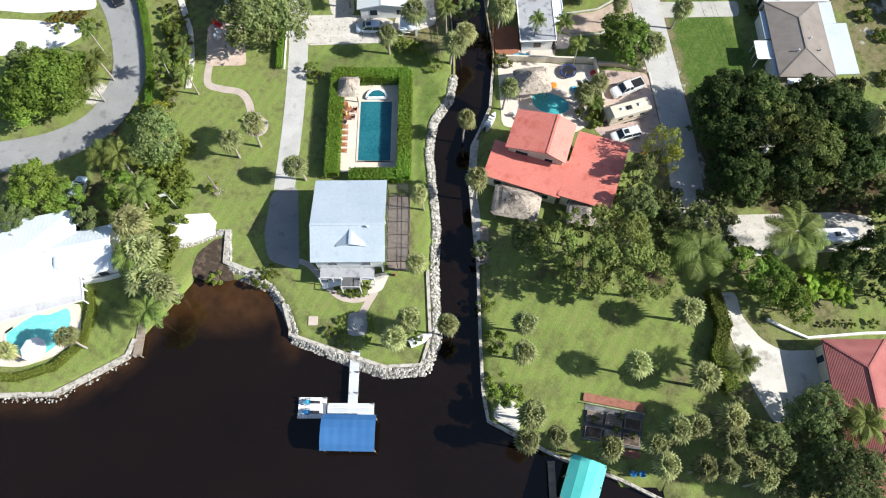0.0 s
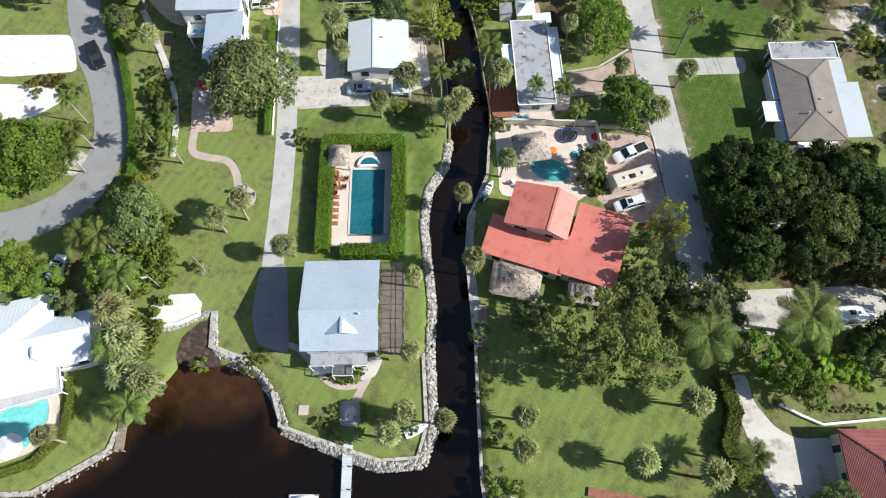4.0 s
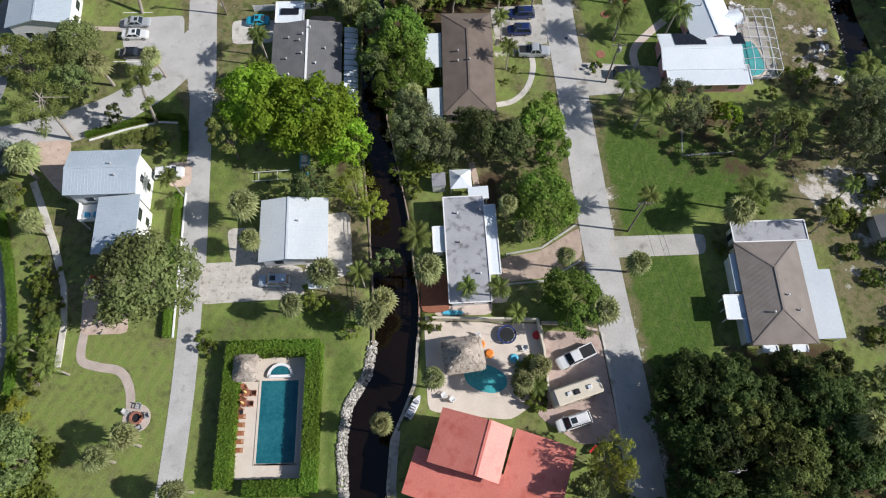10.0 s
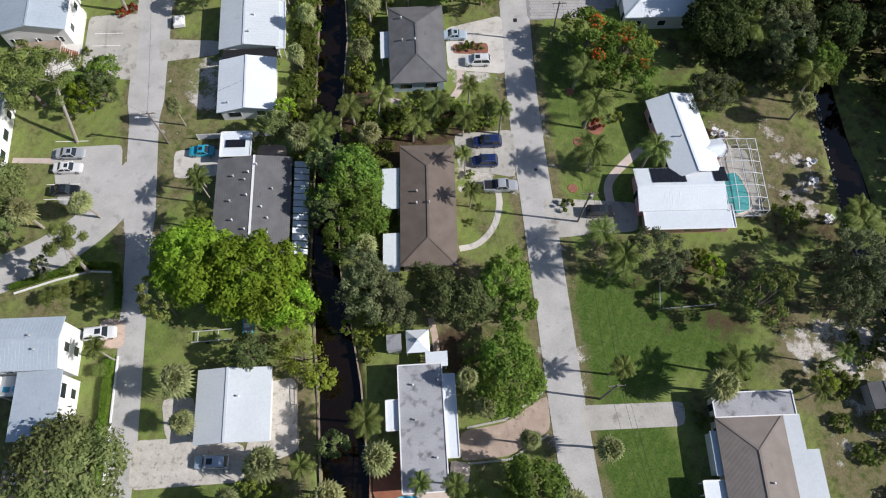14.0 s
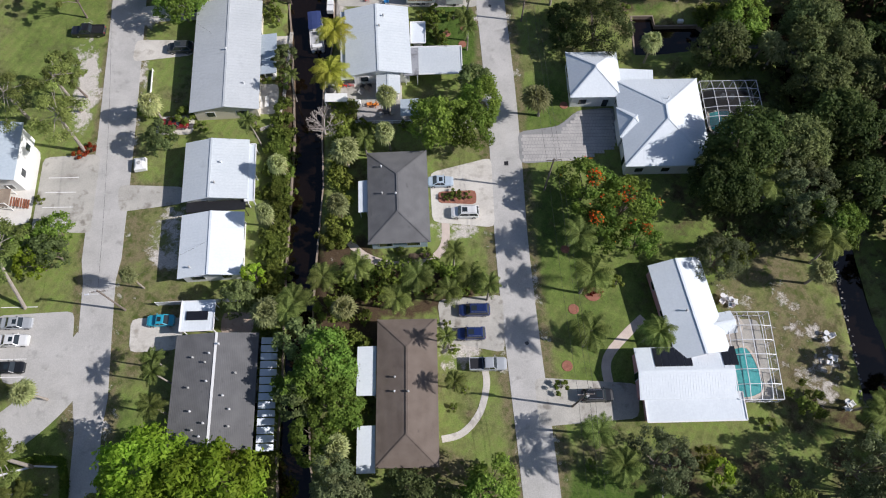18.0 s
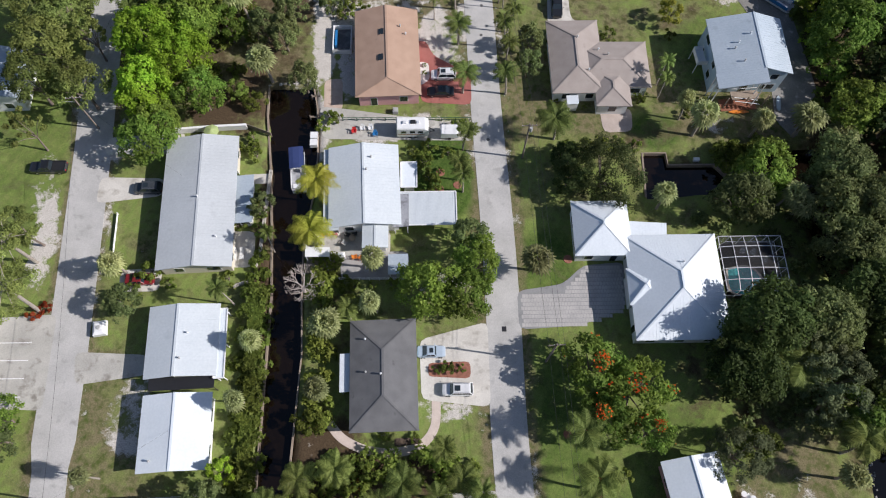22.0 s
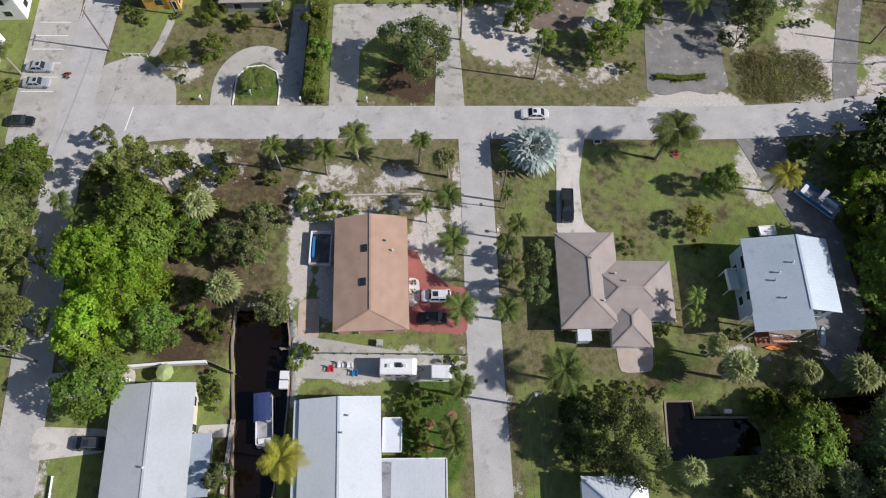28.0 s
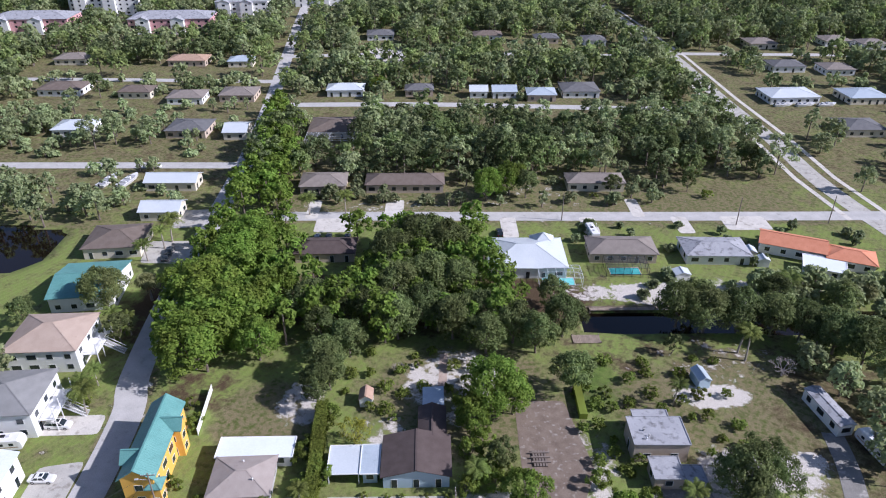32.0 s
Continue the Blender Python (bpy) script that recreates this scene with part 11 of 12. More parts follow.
# taupe house, blue stilt house
vehicle("pickup", 47.2, 220.9, -92, BLACK_P, "black pickup on the pale driveway", 5.8)
vehicle("car", 42.8, 238.4, 180, WHITE_P, "white saloon on the cross street", 4.8, 0.055)
solid("storm_drain", Geo().box(-0.7, 0.7, -0.45, 0.45, 0, 0.12), CONCRETE, "square concrete storm drain by the road", "drain", pose(53.3, 233.3, 0))
solid("drain_grate", Geo().box(-0.45, 0.45, -0.28, 0.28, 0.1, 0.13), BLACK, "dark iron drain grate", "drain", pose(53.3, 233.3, 0))
solid("drain_grate", Geo().box(-0.35, 0.35, -0.4, 0.4, 0.02, 0.06), BLACK, "dark iron grate in the road", "drain", pose(34.5, 159.3, 0))
for _x, _y in ((33.0, 214.6), (33.4, 192.6), (33.3, 221.4), (35.8, 128.4)):
    solid("manhole_cover", Geo().rod((_x, _y, 0), (_x, _y, 0.055), 0.3, 0.3, 14), DARK_ASPHALT, "dark round manhole cover in the road", "manhole cover")
house(48.0, 199.0, 2.0, 1.8, 0, 2.2, 0.2, "shed", WHITE_WALL, METAL_PURE, "small white entrance lean-to roof", "porch", over=0.1, windows=False)
plant(BUSH, [(50.2, 198.6, 0.6, 0.9), (45.6, 199.6, 0.7, 1.0), (59.6, 201.6, 0.9, 0.9), (60.6, 200.2, 0.8, 0.8)])
_t = thing("back_deck", "dark wooden back deck and stairs of the stilt house", "deck", pose(78, 199.6, 0, 0, 0, 4))
part("floor", Geo().box(-2.6, 2.2, -0.7, 1.0, 2.1, 2.22), WOOD, _t)
for _k in range(9):
    part("stair_tread", Geo().box(-2.4 + _k * 0.45, -2.05 + _k * 0.45, -1.5, -0.75, 2.0 - _k * 0.2, 2.06 - _k * 0.2), REDWOOD, _t)
for _j in (-1.5, -0.72, 0.95):
    part("rail", Geo().beam((-2.6, _j, 3.0), (2.2, _j, 3.0 if _j > 0 else 1.6), 0.07, 0.07), TRIM, _t)
part("lower_deck", Geo().box(-3.9, 2.4, -1.5, 0.9, 0, 0.14), REDWOOD, _t)
for _x in (-3.5, 0, 3.5):
    part("post", Geo().box(_x - 0.08, _x + 0.08, -0.95, -0.8, 0, 3.1), WOOD, _t)
_t = thing("kayak", "orange kayak lying by the deck", "kayak", pose(77.2, 197.6, 0.0))
part("hull", Geo().loft([[(px, -hw, 0.3), (px, -hw * 0.6, 0.02), (px, hw * 0.6, 0.02), (px, hw, 0.3)] for px, hw in ((-1.8, 0.04), (-1, 0.3), (0, 0.36), (1, 0.3), (1.8, 0.04))]), ORANGE_PAINT, _t)
_t = thing("paddle_board", "pale paddle board beside the track", "paddle board", pose(84.6, 199.4, 0.05, 0, 0, 80))
part("board", Geo().loft([[(px, -hw, 0), (px, hw, 0), (px, hw * 0.9, 0.12), (px, -hw * 0.9, 0.12)] for px, hw in ((-1.6, 0.1), (-1.2, 0.35), (0, 0.42), (1.2, 0.33), (1.6, 0.05))]), METAL_BLUE, _t)
_t = thing("side_porch", "white side porch of the stilt house", "porch", pose(71.2, 207.6, 0, 0, 0, 4))
part("floor", Geo().box(-0.9, 0.9, -1.6, 1.6, 2.3, 2.42), TRIM, _t)
part("railing", ribbon([(0.9, -1.6), (-0.9, -1.6), (-0.9, 1.6), (0.9, 1.6)], 0.08, 2.4, 3.3), TRIM, _t)
for _x, _y in ((-0.85, -1.55), (-0.85, 1.55)):
    part("post", Geo().box(_x - 0.06, _x + 0.06, _y - 0.06, _y + 0.06, 0, 2.3), TRIM, _t)
_t = thing("utility_trailer", "small white boat trailer beside the stilt house", "trailer", pose(78.9, 216.6, 0, 0, 0, 5))
part("bed", Geo().box(-1.3, 1.3, -0.8, 0.8, 0.45, 0.6), WHITE_GEL, _t)
part("side", ribbon([(-1.3, -0.8), (1.3, -0.8), (1.3, 0.8), (-1.3, 0.8), (-1.3, -0.8)], 0.08, 0.5, 0.95), WHITE_GEL, _t)
for _y in (-0.85, 0.85):
    part("wheel", Geo().rod((0, _y - 0.1, 0.3), (0, _y + 0.1, 0.3), 0.3, 0.3, 10), RUBBER, _t)
pontoon_boat(88.2, 222.0, -43, 7.4, "grey and blue pontoon boat on the sandy track", 0.35, False)
for _x, _y in ((35.8, 216.4), (-14.6, 241.2), (-6.2, 242.4), (2.6, 241.0), (14.0, 241.0)):
    _t = thing("letterbox", "small white letterbox on a post", "letterbox", pose(_x, _y, 0))
    part("post", Geo().box(-0.05, 0.05, -0.05, 0.05, 0, 1.1), TRIM, _t)
    part("box", Geo().box(-0.12, 0.12, -0.25, 0.25, 1.1, 1.35), TRIM, _t)
# north side of the cross street
slab("corner", [(-36.5, 231), (-33.4, 224), (-31, 229.4), (-25, 232.6), (-14, 233.9), (-14, 236), (-36, 237)], ASPHALT, "flared road corner", 0.05, "road")
for _k in range(6):
    solid("parking_line", Geo().box(-46.2, -40.5, 242.8 + _k * 3.0, 242.95 + _k * 3.0, 0.03, 0.056), TRIM, "faded white parking line", "road marking", kind="structure")
solid("stop_line", Geo().box(-0.1, 0.1, -2.4, 2.4, 0.03, 0.06), TRIM, "worn white stop line on the road", "road marking", pose(-26.5, 237.4, 0, 0, 0, -8), kind="structure")
plant(SHRUB, [(-28.6, 258.6, 1.4, 1.6), (-26.8, 257.8, 1.0, 0.9), (-21.4, 259.2, 0.9, 1.0)])
road("garden_path", [(-22.4, 258.6), (-23.4, 254), (-24.6, 250.4)], 1.4, CONCRETE, "straight concrete front path", 0.035, 0)
low_wall([(-9.2, 240.3), (-9.1, 246.2), (-7.4, 248.2), (-4.6, 248.6), (-2.2, 247.2), (-1.4, 244), (-1.4, 240.3)], 0.22, 0.18, TRIM, "white kerb round the horseshoe island", "kerb")
fence([(-29.6, 250.6), (-25.4, 250.4)], 0.7, TRIM, "low white fence at the garden corner", 1.4, False)
slab("driveway", [(-0.4, 262.5), (2.6, 262.5), (2.4, 243), (-0.6, 243)], CONCRETE, "narrow concrete driveway beside the hedge", 0.046)
hedge([(4.6, 241.6), (4.7, 247), (4.8, 256), (4.9, 266), (4.4, 274), (4, 284)], 2.2, 3.4, L_BUSH, "tall overgrown hedge between gardens", 36, 0.24)
fence([(-20.8, 291), (-20.0, 278)], 1.8, TRIM, "white panel fence behind the yellow house", 2.4)
hedge([(65.0, 246.6), (69, 246.0), (73.4, 246.6)], 0.9, 0.7, L_BUSH, "low clipped hedge in the forecourt", 50, 0.15)
plant(BUSH, [(65, 246.2, 0.6, 0.8), (68, 245.6, 0.5, 0.7), (72.4, 246.2, 0.7, 0.9)])
fence([(94, 250), (104, 249.4), (118, 252)], 0.8, GREY_WALL, "low grey post fence beside the road", 2.6, False)
_t = thing("road_barrier", "grey steel guard rail beside the road", "guard rail", pose(106.8, 245.2, 0, 0, 0, 4))
part("rail", Geo().box(-3, 3, -0.05, 0.05, 0.45, 0.75), STEEL, _t)
for _x in (-2.6, 0, 2.6):
    part("post", Geo().box(_x - 0.07, _x + 0.07, -0.07, 0.07, 0, 0.75), GREY_WALL, _t)
motorhome(112.4, 271.0, 98, 7.6, "old white camper beside the house trailer")
motorhome(-56.2, 275.0, 6, 7.4, "white motorhome beside the two-storey house", trailer=False)
vehicle("suv", -48.6, 280.6, 0, WHITE_P, "white van-like car on the pale driveway", 5.2)
vehicle("car", -45.2, 266.9, 0, WHITE_P, "white saloon on the parking strip", 4.8)
vehicle("suv", 46.6, 360, 92, BLACK_P, "black pickup-like car by the white house")
vehicle("suv", -75.5, 412.2, 0, WHITE_P, "white truck on the far street", 5.4)
motorhome(74.2, 358.6, 96, 7.6, "white camper trailer between houses")
for _x, _y, _r in ((-87, 400, 80), (-80, 400, 78)):
    boat(_x, _y, _r, 11, "white cabin cruiser on stands", 0.4)
for _x, _y in ((-49.5, 350.6), (-49.2, 346.8), (-8, 357.6), (-4.6, 357.6), (1, 357.6), (152, 610), (158, 640)):
    vehicle("car", _x, _y, 60 if _x > 150 else 90, (WHITE_P, GREY_P, SILVER_P)[int(abs(_x)) % 3], "parked car near far houses")
for _x in (186, 196, 206):
    boat(_x, 480, 10, 9, "white boat stored on trailers in a yard", 0.4)
fence([(96, 321.4), (64, 320.8)], 0.6, WOOD, "weathered wooden dock rail along the north canal", 3.0, False)
dock(66, 319.6, 92, 321.2, "long weathered dock on the north canal", 0.5, WOOD, z=0.25, along="x")
dock(59.6, 306.4, 66.2, 309.6, "grey jetty at the canal's end", 0.4, WOOD, z=0.2, along="x", bottom=-0.3)
plant(BARE, [(30.6, 300.0, 1.6, 2.2), (18.6, 297.2, 1.6, 2.0)])
road("garden_path", [(28.4, 290), (28.8, 297), (29, 303)], 1.8, PAVER, "old brick garden path", 0.03, 0)
low_wall([(57.2, 281.6), (57.4, 291)], 1.6, 1.4, L_BUSH, "dark clipped hedge beside the lawn", "hedge_wall")
_t = thing("log_pile", "stack of grey timber beams on bare earth", "timber", pose(47.0, 271.0, 0))
for _k in range(5):
    part("log", Geo().box(-1.4 + _k * 0.55, -1.05 + _k * 0.55, -2.0, 2.0, 0.0, 0.35), POLE_WOOD, _t)
for _k in range(3):
    part("cross_log", Geo().box(-1.8, 1.8, -1.3 + _k * 1.2, -1.0 + _k * 1.2, 0.35, 0.6), POLE_WOOD, _t)
# west of the lane: white house seen at the edge, terrace, beds
house(-50.4, 160.4, 12, 10.6, 3, 4.6, 1.5, "gable", WHITE_WALL, METAL_BLUE, "white house with a pale metal roof west of the lane", seams=0.5)
slab("patio", [(-47, 166), (-43.6, 163), (-43, 150), (-49, 149)], WHITE_SAND, "white gravel yard with pots", 0.05, "yard")
house(-57.0, 136.0, 11, 13, 4, 4.4, 1.4, "gable", WHITE_WALL, METAL_BLUE, "white house with a pale metal roof by the car park", seams=0.5)
road("garden_path", [(-51, 132.4), (-46, 132.2), (-43.4, 132.0)], 1.0, PALE_PAVER, "stone slab path to the car park", 0.035, 0)
house(-50.5, 203.5, 11, 10, 2, 4.4, 1.5, "gable", WHITE_WALL, METAL_BLUE, "white house under tall trees", seams=0.5)

_t = thing("wooden_deck", "raised weathered wooden deck with stairs", "deck", pose(-49.6, 153.6, 0, 0, 0, 3))
part("floor", Geo().box(-4.2, 3.6, -1.6, 1.6, 1.7, 1.82), WOOD, _t)
for _k in range(8):
    part("stair_tread", Geo().box(3.7 + _k * 0.28, 3.96 + _k * 0.28, -1.4, 0.2, 1.55 - _k * 0.2, 1.61 - _k * 0.2), REDWOOD, _t)
for _x in (-4.1, -0.3, 3.5):
    for _y in (-1.5, 1.5):
        part("post", Geo().box(_x - 0.06, _x + 0.06, _y - 0.06, _y + 0.06, 0, 2.8), TRIM, _t)
part("rail", Geo().beam((-4.1, -1.5, 2.75), (3.5, -1.5, 2.75), 0.08, 0.08), TRIM, _t)
house(82.8, 89.6, 4.6, 3.8, 4, 2.3, 0.5, "gable", GREY_WALL, SHINGLE_GREY, "small dark-roofed shed on the sandy lot", "garden_shed", over=0.2, windows=False)

# poles and wires along the lanes
EAST_LINE = [(48.8, 53.2), (42.2, 90.5), (41.8, 118.8), (40.5, 154.2), (39.0, 189.0), (36.5, 222)]
for _k, (_x, _y) in enumerate(EAST_LINE):
    utility_pole(_x, _y, 10.5, True, _k % 2 == 0, 3)
for (_ax, _ay), (_bx, _by) in zip(EAST_LINE, EAST_LINE[1:]):
    for _o in (-1.1, 0.4, 1.1):
        wire((_ax + _o, _ay, 10.3), (_bx + _o, _by, 10.3), 0.9)
CROSS_LINE = [(-32.3, 251.6), (30.3, 254.5), (43.2, 246), (81.7, 260.4), (120, 262)]
for _k, (_x, _y) in enumerate(CROSS_LINE):
    utility_pole(_x, _y, 10.5, _k != 2, _k == 3, 90)
for (_ax, _ay), (_bx, _by) in zip(CROSS_LINE, CROSS_LINE[1:]):
    wire((_ax, _ay, 10.2), (_bx, _by, 10.2), 1.2)
WEST_POLES = [(-25.5, 135), (-32.9, 195.4), (-21.6, 259.8)]
for _x, _y in WEST_POLES:
    utility_pole(_x, _y, 9.5, True, False, 5, True)
for (_ax, _ay), (_bx, _by) in zip(WEST_POLES, WEST_POLES[1:]):
    wire((_ax, _ay, 9.3), (_bx, _by, 9.3), 1.4)
for _a, _b in (((42.2, 90.5, 9.6), (60, 86, 4)), ((-25.5, 135, 9), (-12, 145, 4)), ((-32.9, 195.4, 9), (-16, 184, 4)), ((-25.5, 135, 9), (-52, 150, 5)), ((48.8, 53.2, 9.6), (45.2, 47.8, 7)), ((-36.7, 50.8, 5.4), (-18, 47, 5.6)), ((-32.3, 251.6, 9), (-24, 262, 6))):
    wire(_a, _b, 0.6)
for _x, _y in ((66.9, 369), (120.4, 365), (149.7, 366), (50, 9.2), (104.9, 254.2)):
    utility_pole(_x, _y, 9.5, False, False)

# raised porches and stairs on the street side of the two-storey houses
def street_porch(x, y, rot):
    t = thing("front_porch", "white raised front porch with rails and stairs", "porch", pose(x, y, 0, 0, 0, rot))
    part("floor", Geo().box(-1.6, 1.6, -4.6, 4.6, 2.9, 3.06), TRIM, t)
    for py in (-4.5, -1.5, 1.5, 4.5):
        part("post", Geo().box(1.42, 1.58, py - 0.08, py + 0.08, 0, 5.9), TRIM, t)
    for pz in (3.5, 4.0):
        part("rail", Geo().beam((1.5, -4.5, pz), (1.5, 4.5, pz), 0.08, 0.08), TRIM, t)
    for k in range(14):
        part("stair_tread", Geo().box(1.7 + k * 0.28, 2.0 + k * 0.28, -0.8, 0.8, 2.75 - k * 0.2, 2.82 - k * 0.2), GREY_WALL, t)
    for py in (-0.85, 0.85):
        part("stair_rail", Geo().beam((1.7, py, 3.8), (5.6, py, 1.0), 0.09, 0.09), TRIM, t)
        part("stringer", Geo().beam((1.6, py, 2.85), (5.6, py, 0.05), 0.06, 0.3), TRIM, t)


street_porch(-50.2, 304.6, 2.4)
street_porch(-50.0, 284.0, 4)
motorhome(111.4, 272.1, 100, 8.0, "long cream motorhome parked beside the sandy track")
plant(SHRUB, [(33.2, 263.4, 2.4, 3.4), (35.4, 266.6, 2.8, 4.2), (37.6, 263.8, 2.4, 3.4), (33.8, 271.6, 2.6, 4.0), (37.0, 270.4, 2.4, 3.6), (39.4, 266.6, 2.0, 3.0), (36.2, 275.2, 2.2, 3.4)])
plant(GREEN, [(34.6, 276.8, 3.2, 8.0), (-47.6, 291.0, 1.8, 4.0)])
plant(FEATHER, [(-46.0, 293.0, 2.0, 5.0), (-47.8, 289.4, 2.0, 5.2), (-45.6, 311.0, 1.8, 5.6), (-70.4, 298.0, 2.0, 6.0)])
plant(BUSH, [(-45.8, 287.6, 1.2, 1.2), (-47.2, 311.6, 1.4, 1.6), (14.2, 262.4, 0.8, 1.0), (18.4, 262.2, 0.7, 0.9), (21.0, 262.2, 0.7, 0.9), (25.6, 262.2, 0.7, 0.9), (29.0, 262.4, 0.8, 1.0)])
house(118.6, 341.4, 3.4, 3.0, -6, 2.2, 0.8, "gable", WHITE_WALL, METAL_WHITE, "small white garden shed", "garden_shed", over=0.2, windows=False)
house(116.6, 346.0, 3.6, 3.4, -6, 2.3, 0.9, "gable", CREAM_WALL, METAL_WHITE, "small cream garden shed", "garden_shed", over=0.2, windows=False)
house(93.6, 334.6, 4.4, 3.4, 2, 2.2, 0.7, "gable", WHITE_WALL, METAL_WHITE, "low white shed by the canal", "garden_shed", over=0.2, windows=False)
pool("swimming_pool", [(56, 331.4), (64.6, 331.4), (64.6, 335.4), (56, 335.4)], POOL_AQUA, "blue pool under the white screen cage")
pool("swimming_pool", [(75.2, 336.6), (83.6, 336.6), (83.6, 340.2), (75.2, 340.2)], POOL_TEAL, "green-tinted pool under the bronze cage")


# ---- woods between and beyond the far houses ----
FAR_ROADS = [[(-24, 372), (320, 371)], [(172, 330), (165, 368), (162, 400), (163, 440), (161.5, 490), (162, 568), (155, 700), (142, 900)], [(-320, 416), (-46, 414)], [(-400, 530), (-50, 521)], [(163, 574), (420, 566)], [(-48, 484), (25, 484), (107, 478), (160, 476)], [(-58, 570), (28, 576), (160, 568)],
             [(-39, 296), (-42, 353), (-42.5, 380), (-44, 430), (-48.5, 489), (-56, 570), (-66, 680), (-80, 850)]]
LOTS = [(x, y, w / 2 + 3.5, l / 2 + 2) for x, y, w, l, r, g in FAR_EAST + FAR_EAST_2 + FAR_WEST] + [(-230, 640, 28, 14), (-206, 700, 26, 16), (-141, 640, 29, 14), (-105, 682, 20, 14), (-60, 730, 22, 14)]
FOOTPRINTS = [(-1, 340, 14), (74, 168, 7.5), (52, 343, 14), (60, 334, 7), (80, 346, 13), (106, 346, 13), (134, 344, 16), (-4, 348, 10), (-62, 329, 12), (-65, 354, 12), (-60, 304, 11), (-84, 400, 12), (198, 478, 22), (-14, 434, 11)]
CLEAR = [(128, 388, 22, 12), (-100, 540, 40, 9), (-90, 425, 22, 5), (185, 400, 12, 26), (200, 520, 30, 8), (190, 560, 40, 6), (10, 530, 26, 9), (-150, 545, 40, 12), (-120, 400, 30, 10), (152, 640, 9, 60), (178, 520, 10, 60), (60, 388, 9, 9), (-85, 470, 14, 8)]


def free_spots(n, x0, x1, y0, y1, gap, seed, road_gap=6.5):
    """Random spots clear of roads, houses and open ground, at least gap apart."""
    rnd = random.Random(seed)
    out, grid = [], {}
    for _ in range(n):
        x, y = rnd.uniform(x0, x1), rnd.uniform(y0, y1)
        if any(abs(x - a) < u + (5 if b > 470 else 0) and -v - (36 if b > 470 else 22) < y - b < v for a, b, u, v in LOTS) or any((x - a) ** 2 + (y - b) ** 2 < r * r for a, b, r in FOOTPRINTS) or any(((x - a) / u) ** 2 + ((y - b) / v) ** 2 < 1 for a, b, u, v in CLEAR):
            continue
        bad = False
        for line in FAR_ROADS:
            for (ax, ay), (bx, by) in zip(line, line[1:]):
                t = max(0, min(1, ((x - ax) * (bx - ax) + (y - ay) * (by - ay)) / ((bx - ax) ** 2 + (by - ay) ** 2)))
                if math.hypot(x - ax - t * (bx - ax), y - ay - t * (by - ay)) < road_gap + (9 if abs(by - ay) < 0.3 * abs(bx - ax) and y < ay else 0):
                    bad = True
        c = (int(x // gap), int(y // gap))
        if bad or any(math.hypot(x - u, y - v) < gap for i in (-1, 0, 1) for j in (-1, 0, 1) for u, v in grid.get((c[0] + i, c[1] + j), ())):
            continue
        grid.setdefault(c, []).append((x, y))
        out.append((x, y))
    return out


def far_wood(spots, seed, leaves=170, size=0.95, r0=2.6, r1=5.2, h0=7, h1=13, low=0.3, leaf=None, trunks=True, name="far_woodland", label="mixed green woodland between distant houses"):
    """Many distant crowns, each of a few hundred leaves, in one mesh."""
    rnd = np.random.default_rng(seed)
    P, Nn = [], []
    g = Geo()
    for x, y in spots:
        r, h = rnd.uniform(r0, r1), rnd.uniform(h0, h1)
        p, nr, _ = crown_points(rnd, r, h * low, h, int(leaves * (r / r1) ** 1.5 + 40), 16 if leaves > 300 else 10, 0.32 if leaves > 300 else 0.4)
        P.append(p + np.array([x, y, 0]))
        Nn.append(nr)
        if trunks:
            g.rod((x, y, -0.2), (x, y, h * 0.6), 0.3, 0.2, 5, False)
    me = leaf_mesh(name, np.concatenate(P), np.concatenate(Nn), size, rnd, 1.4)
    me.materials.append(leaf or L_FAR)
    tagged(new(name, me), label, "woodland", kind="stuff")
    if trunks:
        solid("far_trunks", g, BARK, "trunks of the distant woodland", "woodland", kind="stuff")


# pale greyish green: distance haze is put into this leaf colour
L_FAR = leafy("hazy_far_leaves", (0.205, 0.238, 0.120), (0.335, 0.375, 0.180))
def mixed_wood(spots, seed, **more):
    """The same wood in three tones of leaf, tree by tree."""
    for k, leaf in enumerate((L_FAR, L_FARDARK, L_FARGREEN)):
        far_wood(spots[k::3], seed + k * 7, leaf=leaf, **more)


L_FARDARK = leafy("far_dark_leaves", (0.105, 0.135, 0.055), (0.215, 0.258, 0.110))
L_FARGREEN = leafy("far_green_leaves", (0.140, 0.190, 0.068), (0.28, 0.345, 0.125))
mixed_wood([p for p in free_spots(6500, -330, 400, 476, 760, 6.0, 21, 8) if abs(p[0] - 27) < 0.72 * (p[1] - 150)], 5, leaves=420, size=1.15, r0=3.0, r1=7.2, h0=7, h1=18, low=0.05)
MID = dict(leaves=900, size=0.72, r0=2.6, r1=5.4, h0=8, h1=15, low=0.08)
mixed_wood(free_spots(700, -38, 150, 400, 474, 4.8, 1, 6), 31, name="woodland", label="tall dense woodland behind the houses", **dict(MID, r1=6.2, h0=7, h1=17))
far_wood(free_spots(260, -40, -20, 296, 480, 4.4, 3, 4.5), 32, name="woodland", label="dense trees along the lane", leaf=L_GREEN, **MID)
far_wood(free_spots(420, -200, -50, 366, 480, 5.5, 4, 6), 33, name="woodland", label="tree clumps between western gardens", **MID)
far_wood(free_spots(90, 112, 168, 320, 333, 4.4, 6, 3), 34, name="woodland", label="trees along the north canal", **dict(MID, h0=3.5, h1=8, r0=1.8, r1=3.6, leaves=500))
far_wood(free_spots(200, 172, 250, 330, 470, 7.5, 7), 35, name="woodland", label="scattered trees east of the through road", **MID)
far_wood(free_spots(260, -30, 44, 306, 364, 4.6, 8), 36, name="woodland", label="dense green woodland band", leaf=L_GREEN, **MID)
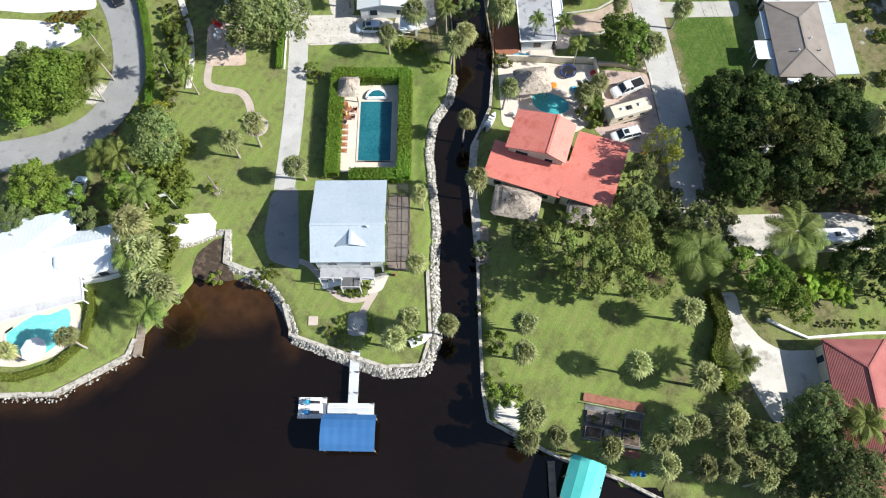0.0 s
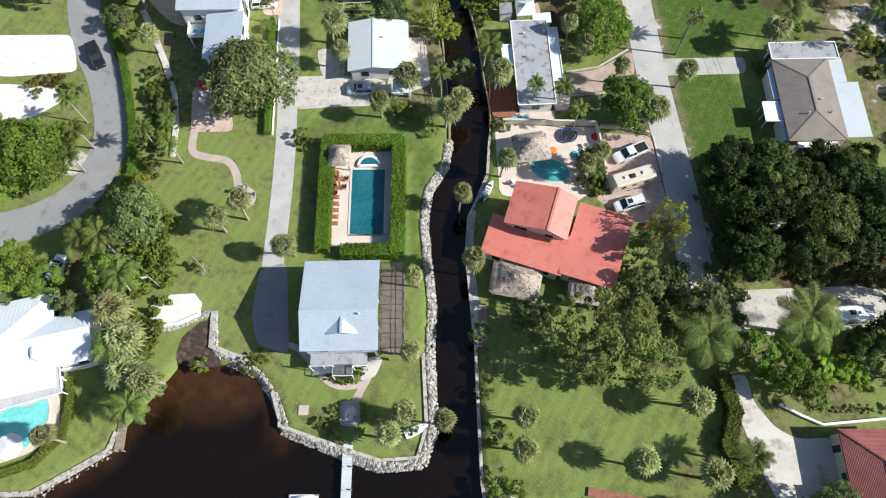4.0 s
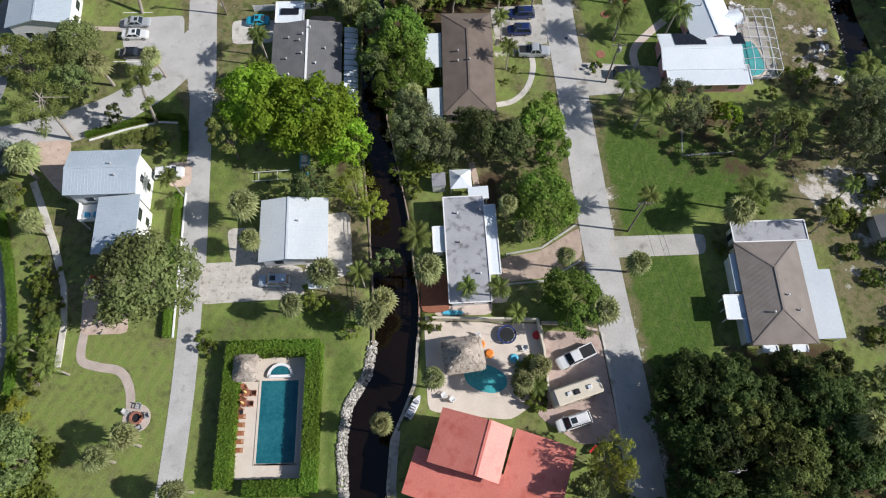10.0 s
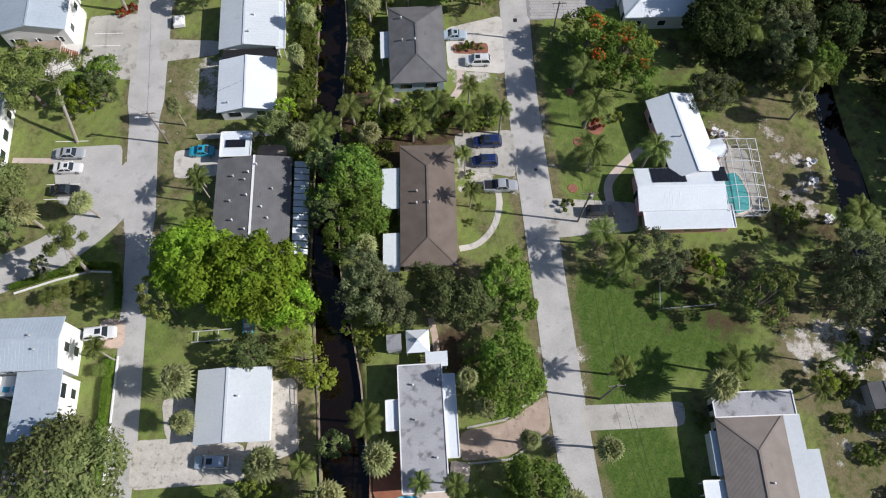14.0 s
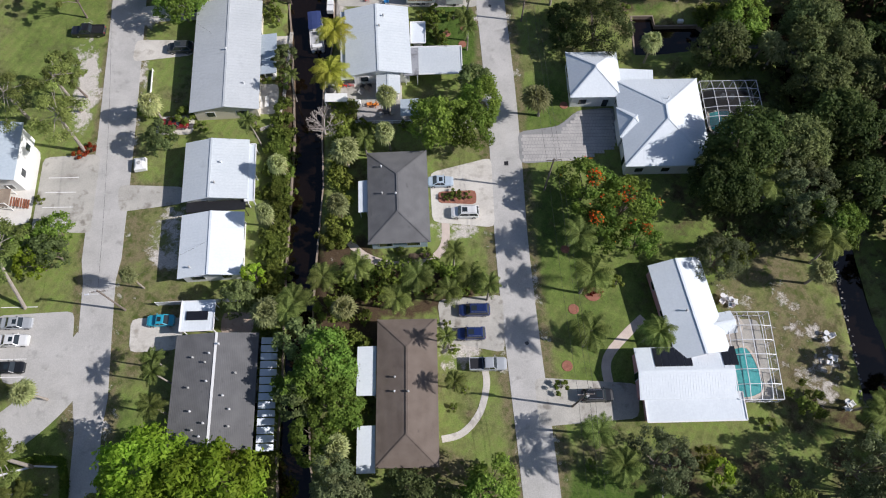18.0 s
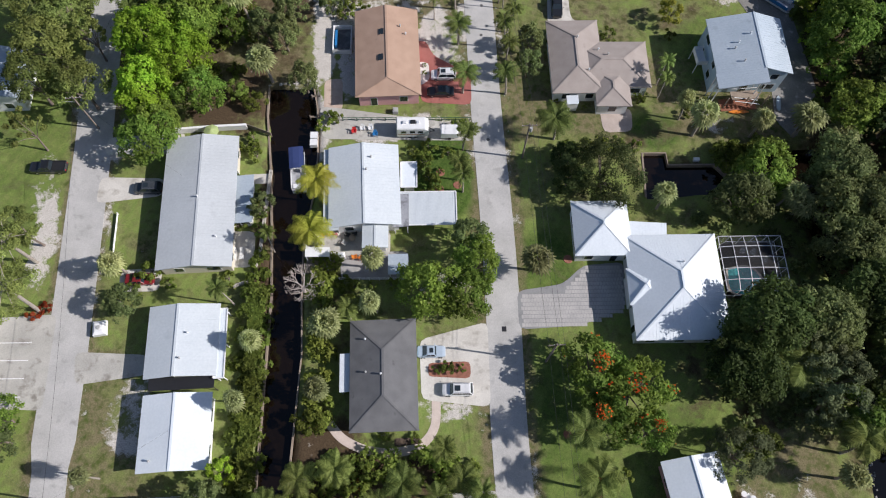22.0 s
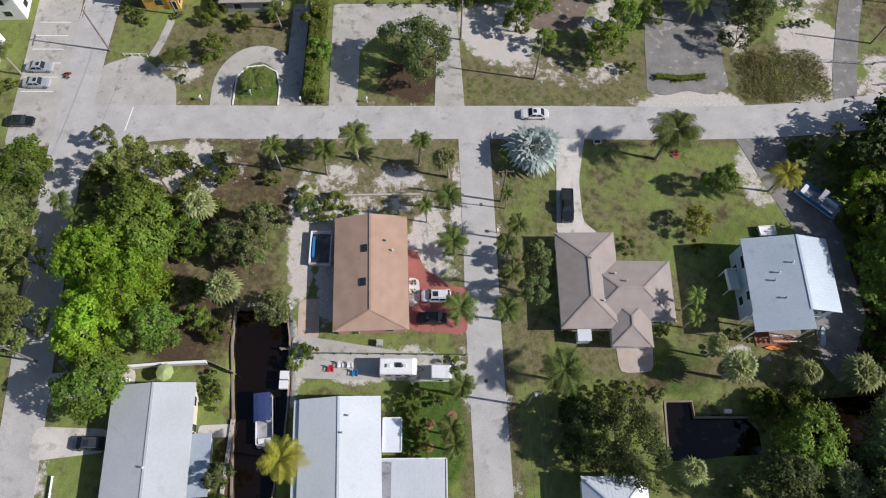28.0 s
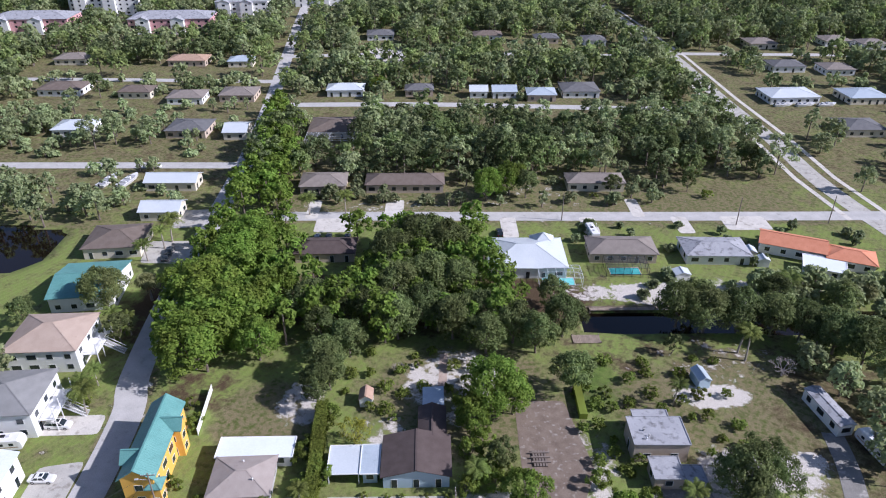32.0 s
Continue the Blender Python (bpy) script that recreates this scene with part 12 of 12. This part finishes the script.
far_wood(free_spots(130, 110, 180, 262, 330, 6.5, 9), 37, name="woodland", label="woodland beside the house trailer", **dict(MID, h0=5, h1=10, r1=4.4, leaves=700))
# leaf colour here includes the shade beyond the creek
far_wood(free_spots(420, 95, 140, 60, 235, 5.0, 11), 38, name="woodland", label="dark woodland beyond the creek", leaf=L_DARK, **MID)
far_wood(free_spots(140, -110, -66, 110, 300, 7, 12), 39, name="woodland", label="trees at the western edge", **MID)
GARDEN = dict(leaves=150, size=0.8, r0=0.9, r1=2.8, h0=1.5, h1=6.5, low=0.04, name="garden_trees")


def gardens(n, x0, x1, y0, y1, seed):
    """Low trees and shrubs in the yards of the distant houses, off the houses themselves."""
    rnd = random.Random(seed)
    out = []
    for _ in range(n):
        x, y = rnd.uniform(x0, x1), rnd.uniform(y0, y1)
        if abs(x - 27) > 0.72 * (y - 150) or any(((x - a) / u) ** 2 + ((y - b) / v) ** 2 < 1.1 for a, b, u, v in CLEAR) or any(abs(x - a) < u - 2 and abs(y - b) < v - 0.5 for a, b, u, v in LOTS) or any((x - a) ** 2 + (y - b) ** 2 < (r * 0.8) ** 2 for a, b, r in FOOTPRINTS):
            continue
        if any(abs(y - ly[0][1]) < 5 for ly in FAR_ROADS if abs(ly[0][1] - ly[-1][1]) < 12) or any(math.hypot(x - px, y - py) < 9 for px, py in ((-42, 353), (-42.5, 380), (-44, 430), (-48.5, 489), (162, 400), (163, 440), (161, 490))):
            continue
        if -56 < x < -36 + (0 if y < 400 else -4) or abs(x - 163) < 9:
            continue
        out.append((x, y))
    return out


far_wood(gardens(260, -180, -56, 366, 480, 81), 82, label="low garden trees and shrubs round the western houses", **GARDEN)
far_wood(gardens(90, -36, 110, 378, 402, 83), 84, label="garden trees and shrubs along the street", **GARDEN)
far_wood(gardens(55, 62, 158, 322, 366, 85), 86, label="garden shrubs round the canal houses", **dict(GARDEN, h1=3.5, r1=1.8))
far_wood(gardens(800, -260, 330, 480, 640, 87), 88, label="garden trees round the distant houses", **dict(GARDEN, r1=3.6, h1=8, size=1.2, leaves=110))
LOW = dict(leaves=200, size=0.38, r0=0.8, r1=1.9, h0=0.9, h1=2.6, low=0.03, trunks=False, name="undergrowth")


def thicket(x0, x1, y0, y1, n, gap, seed, label, leaf=None, **more):
    far_wood(free_spots(n, x0, x1, y0, y1, gap, seed), seed + 50, label=label, leaf=leaf or L_BUSH, **dict(LOW, **more))


thicket(43, 78, 48, 66, 200, 1.9, 61, "undergrowth beneath the dense wood", L_OAK)
thicket(66, 93, 144, 181, 400, 2.2, 62, "undergrowth along the creek", L_OAK)
thicket(7, 11.5, 100, 140, 90, 1.7, 63, "shrubs along the canal bank")
thicket(9, 30, 136.4, 141, 110, 1.6, 64, "low shrubs between two gardens")
thicket(-30, -8, 205, 231, 90, 2.4, 65, "scrub under the trees")
thicket(-4.6, -1.8, 104, 134, 60, 1.6, 66, "shrubs along the canal bank")
thicket(76, 90, 60, 100, 60, 3.0, 67, "scattered scrub on sandy ground")
thicket(-47, -41.5, 32, 60, 110, 1.6, 68, "shrubs below the row of palms")
thicket(91, 98, 196, 232, 110, 1.9, 69, "scrub beside the sandy track")
thicket(80, 94.6, 242.6, 251.6, 260, 0.7, 70, "rough uncut grass", L_RANK, leaves=260, size=0.13, h0=0.12, h1=0.3, r0=1.2, r1=1.8)
thicket(56, 92, 262, 300, 60, 3.2, 71, "scattered garden shrubs")
thicket(6, 40, 284, 304, 40, 3.4, 72, "scattered shrubs on sandy ground")
thicket(-5.2, -1.6, 136, 172, 90, 1.4, 76, "bushes overhanging the canal")
thicket(5.5, 8.5, 145, 172, 60, 1.5, 73, "shrubs along the canal bank")
thicket(72, 79, 187.8, 191, 26, 1.2, 74, "bushes between the creek and the garden")
thicket(28, 46, 40, 50, 60, 2.0, 75, "undergrowth under tall trees", L_OAK)
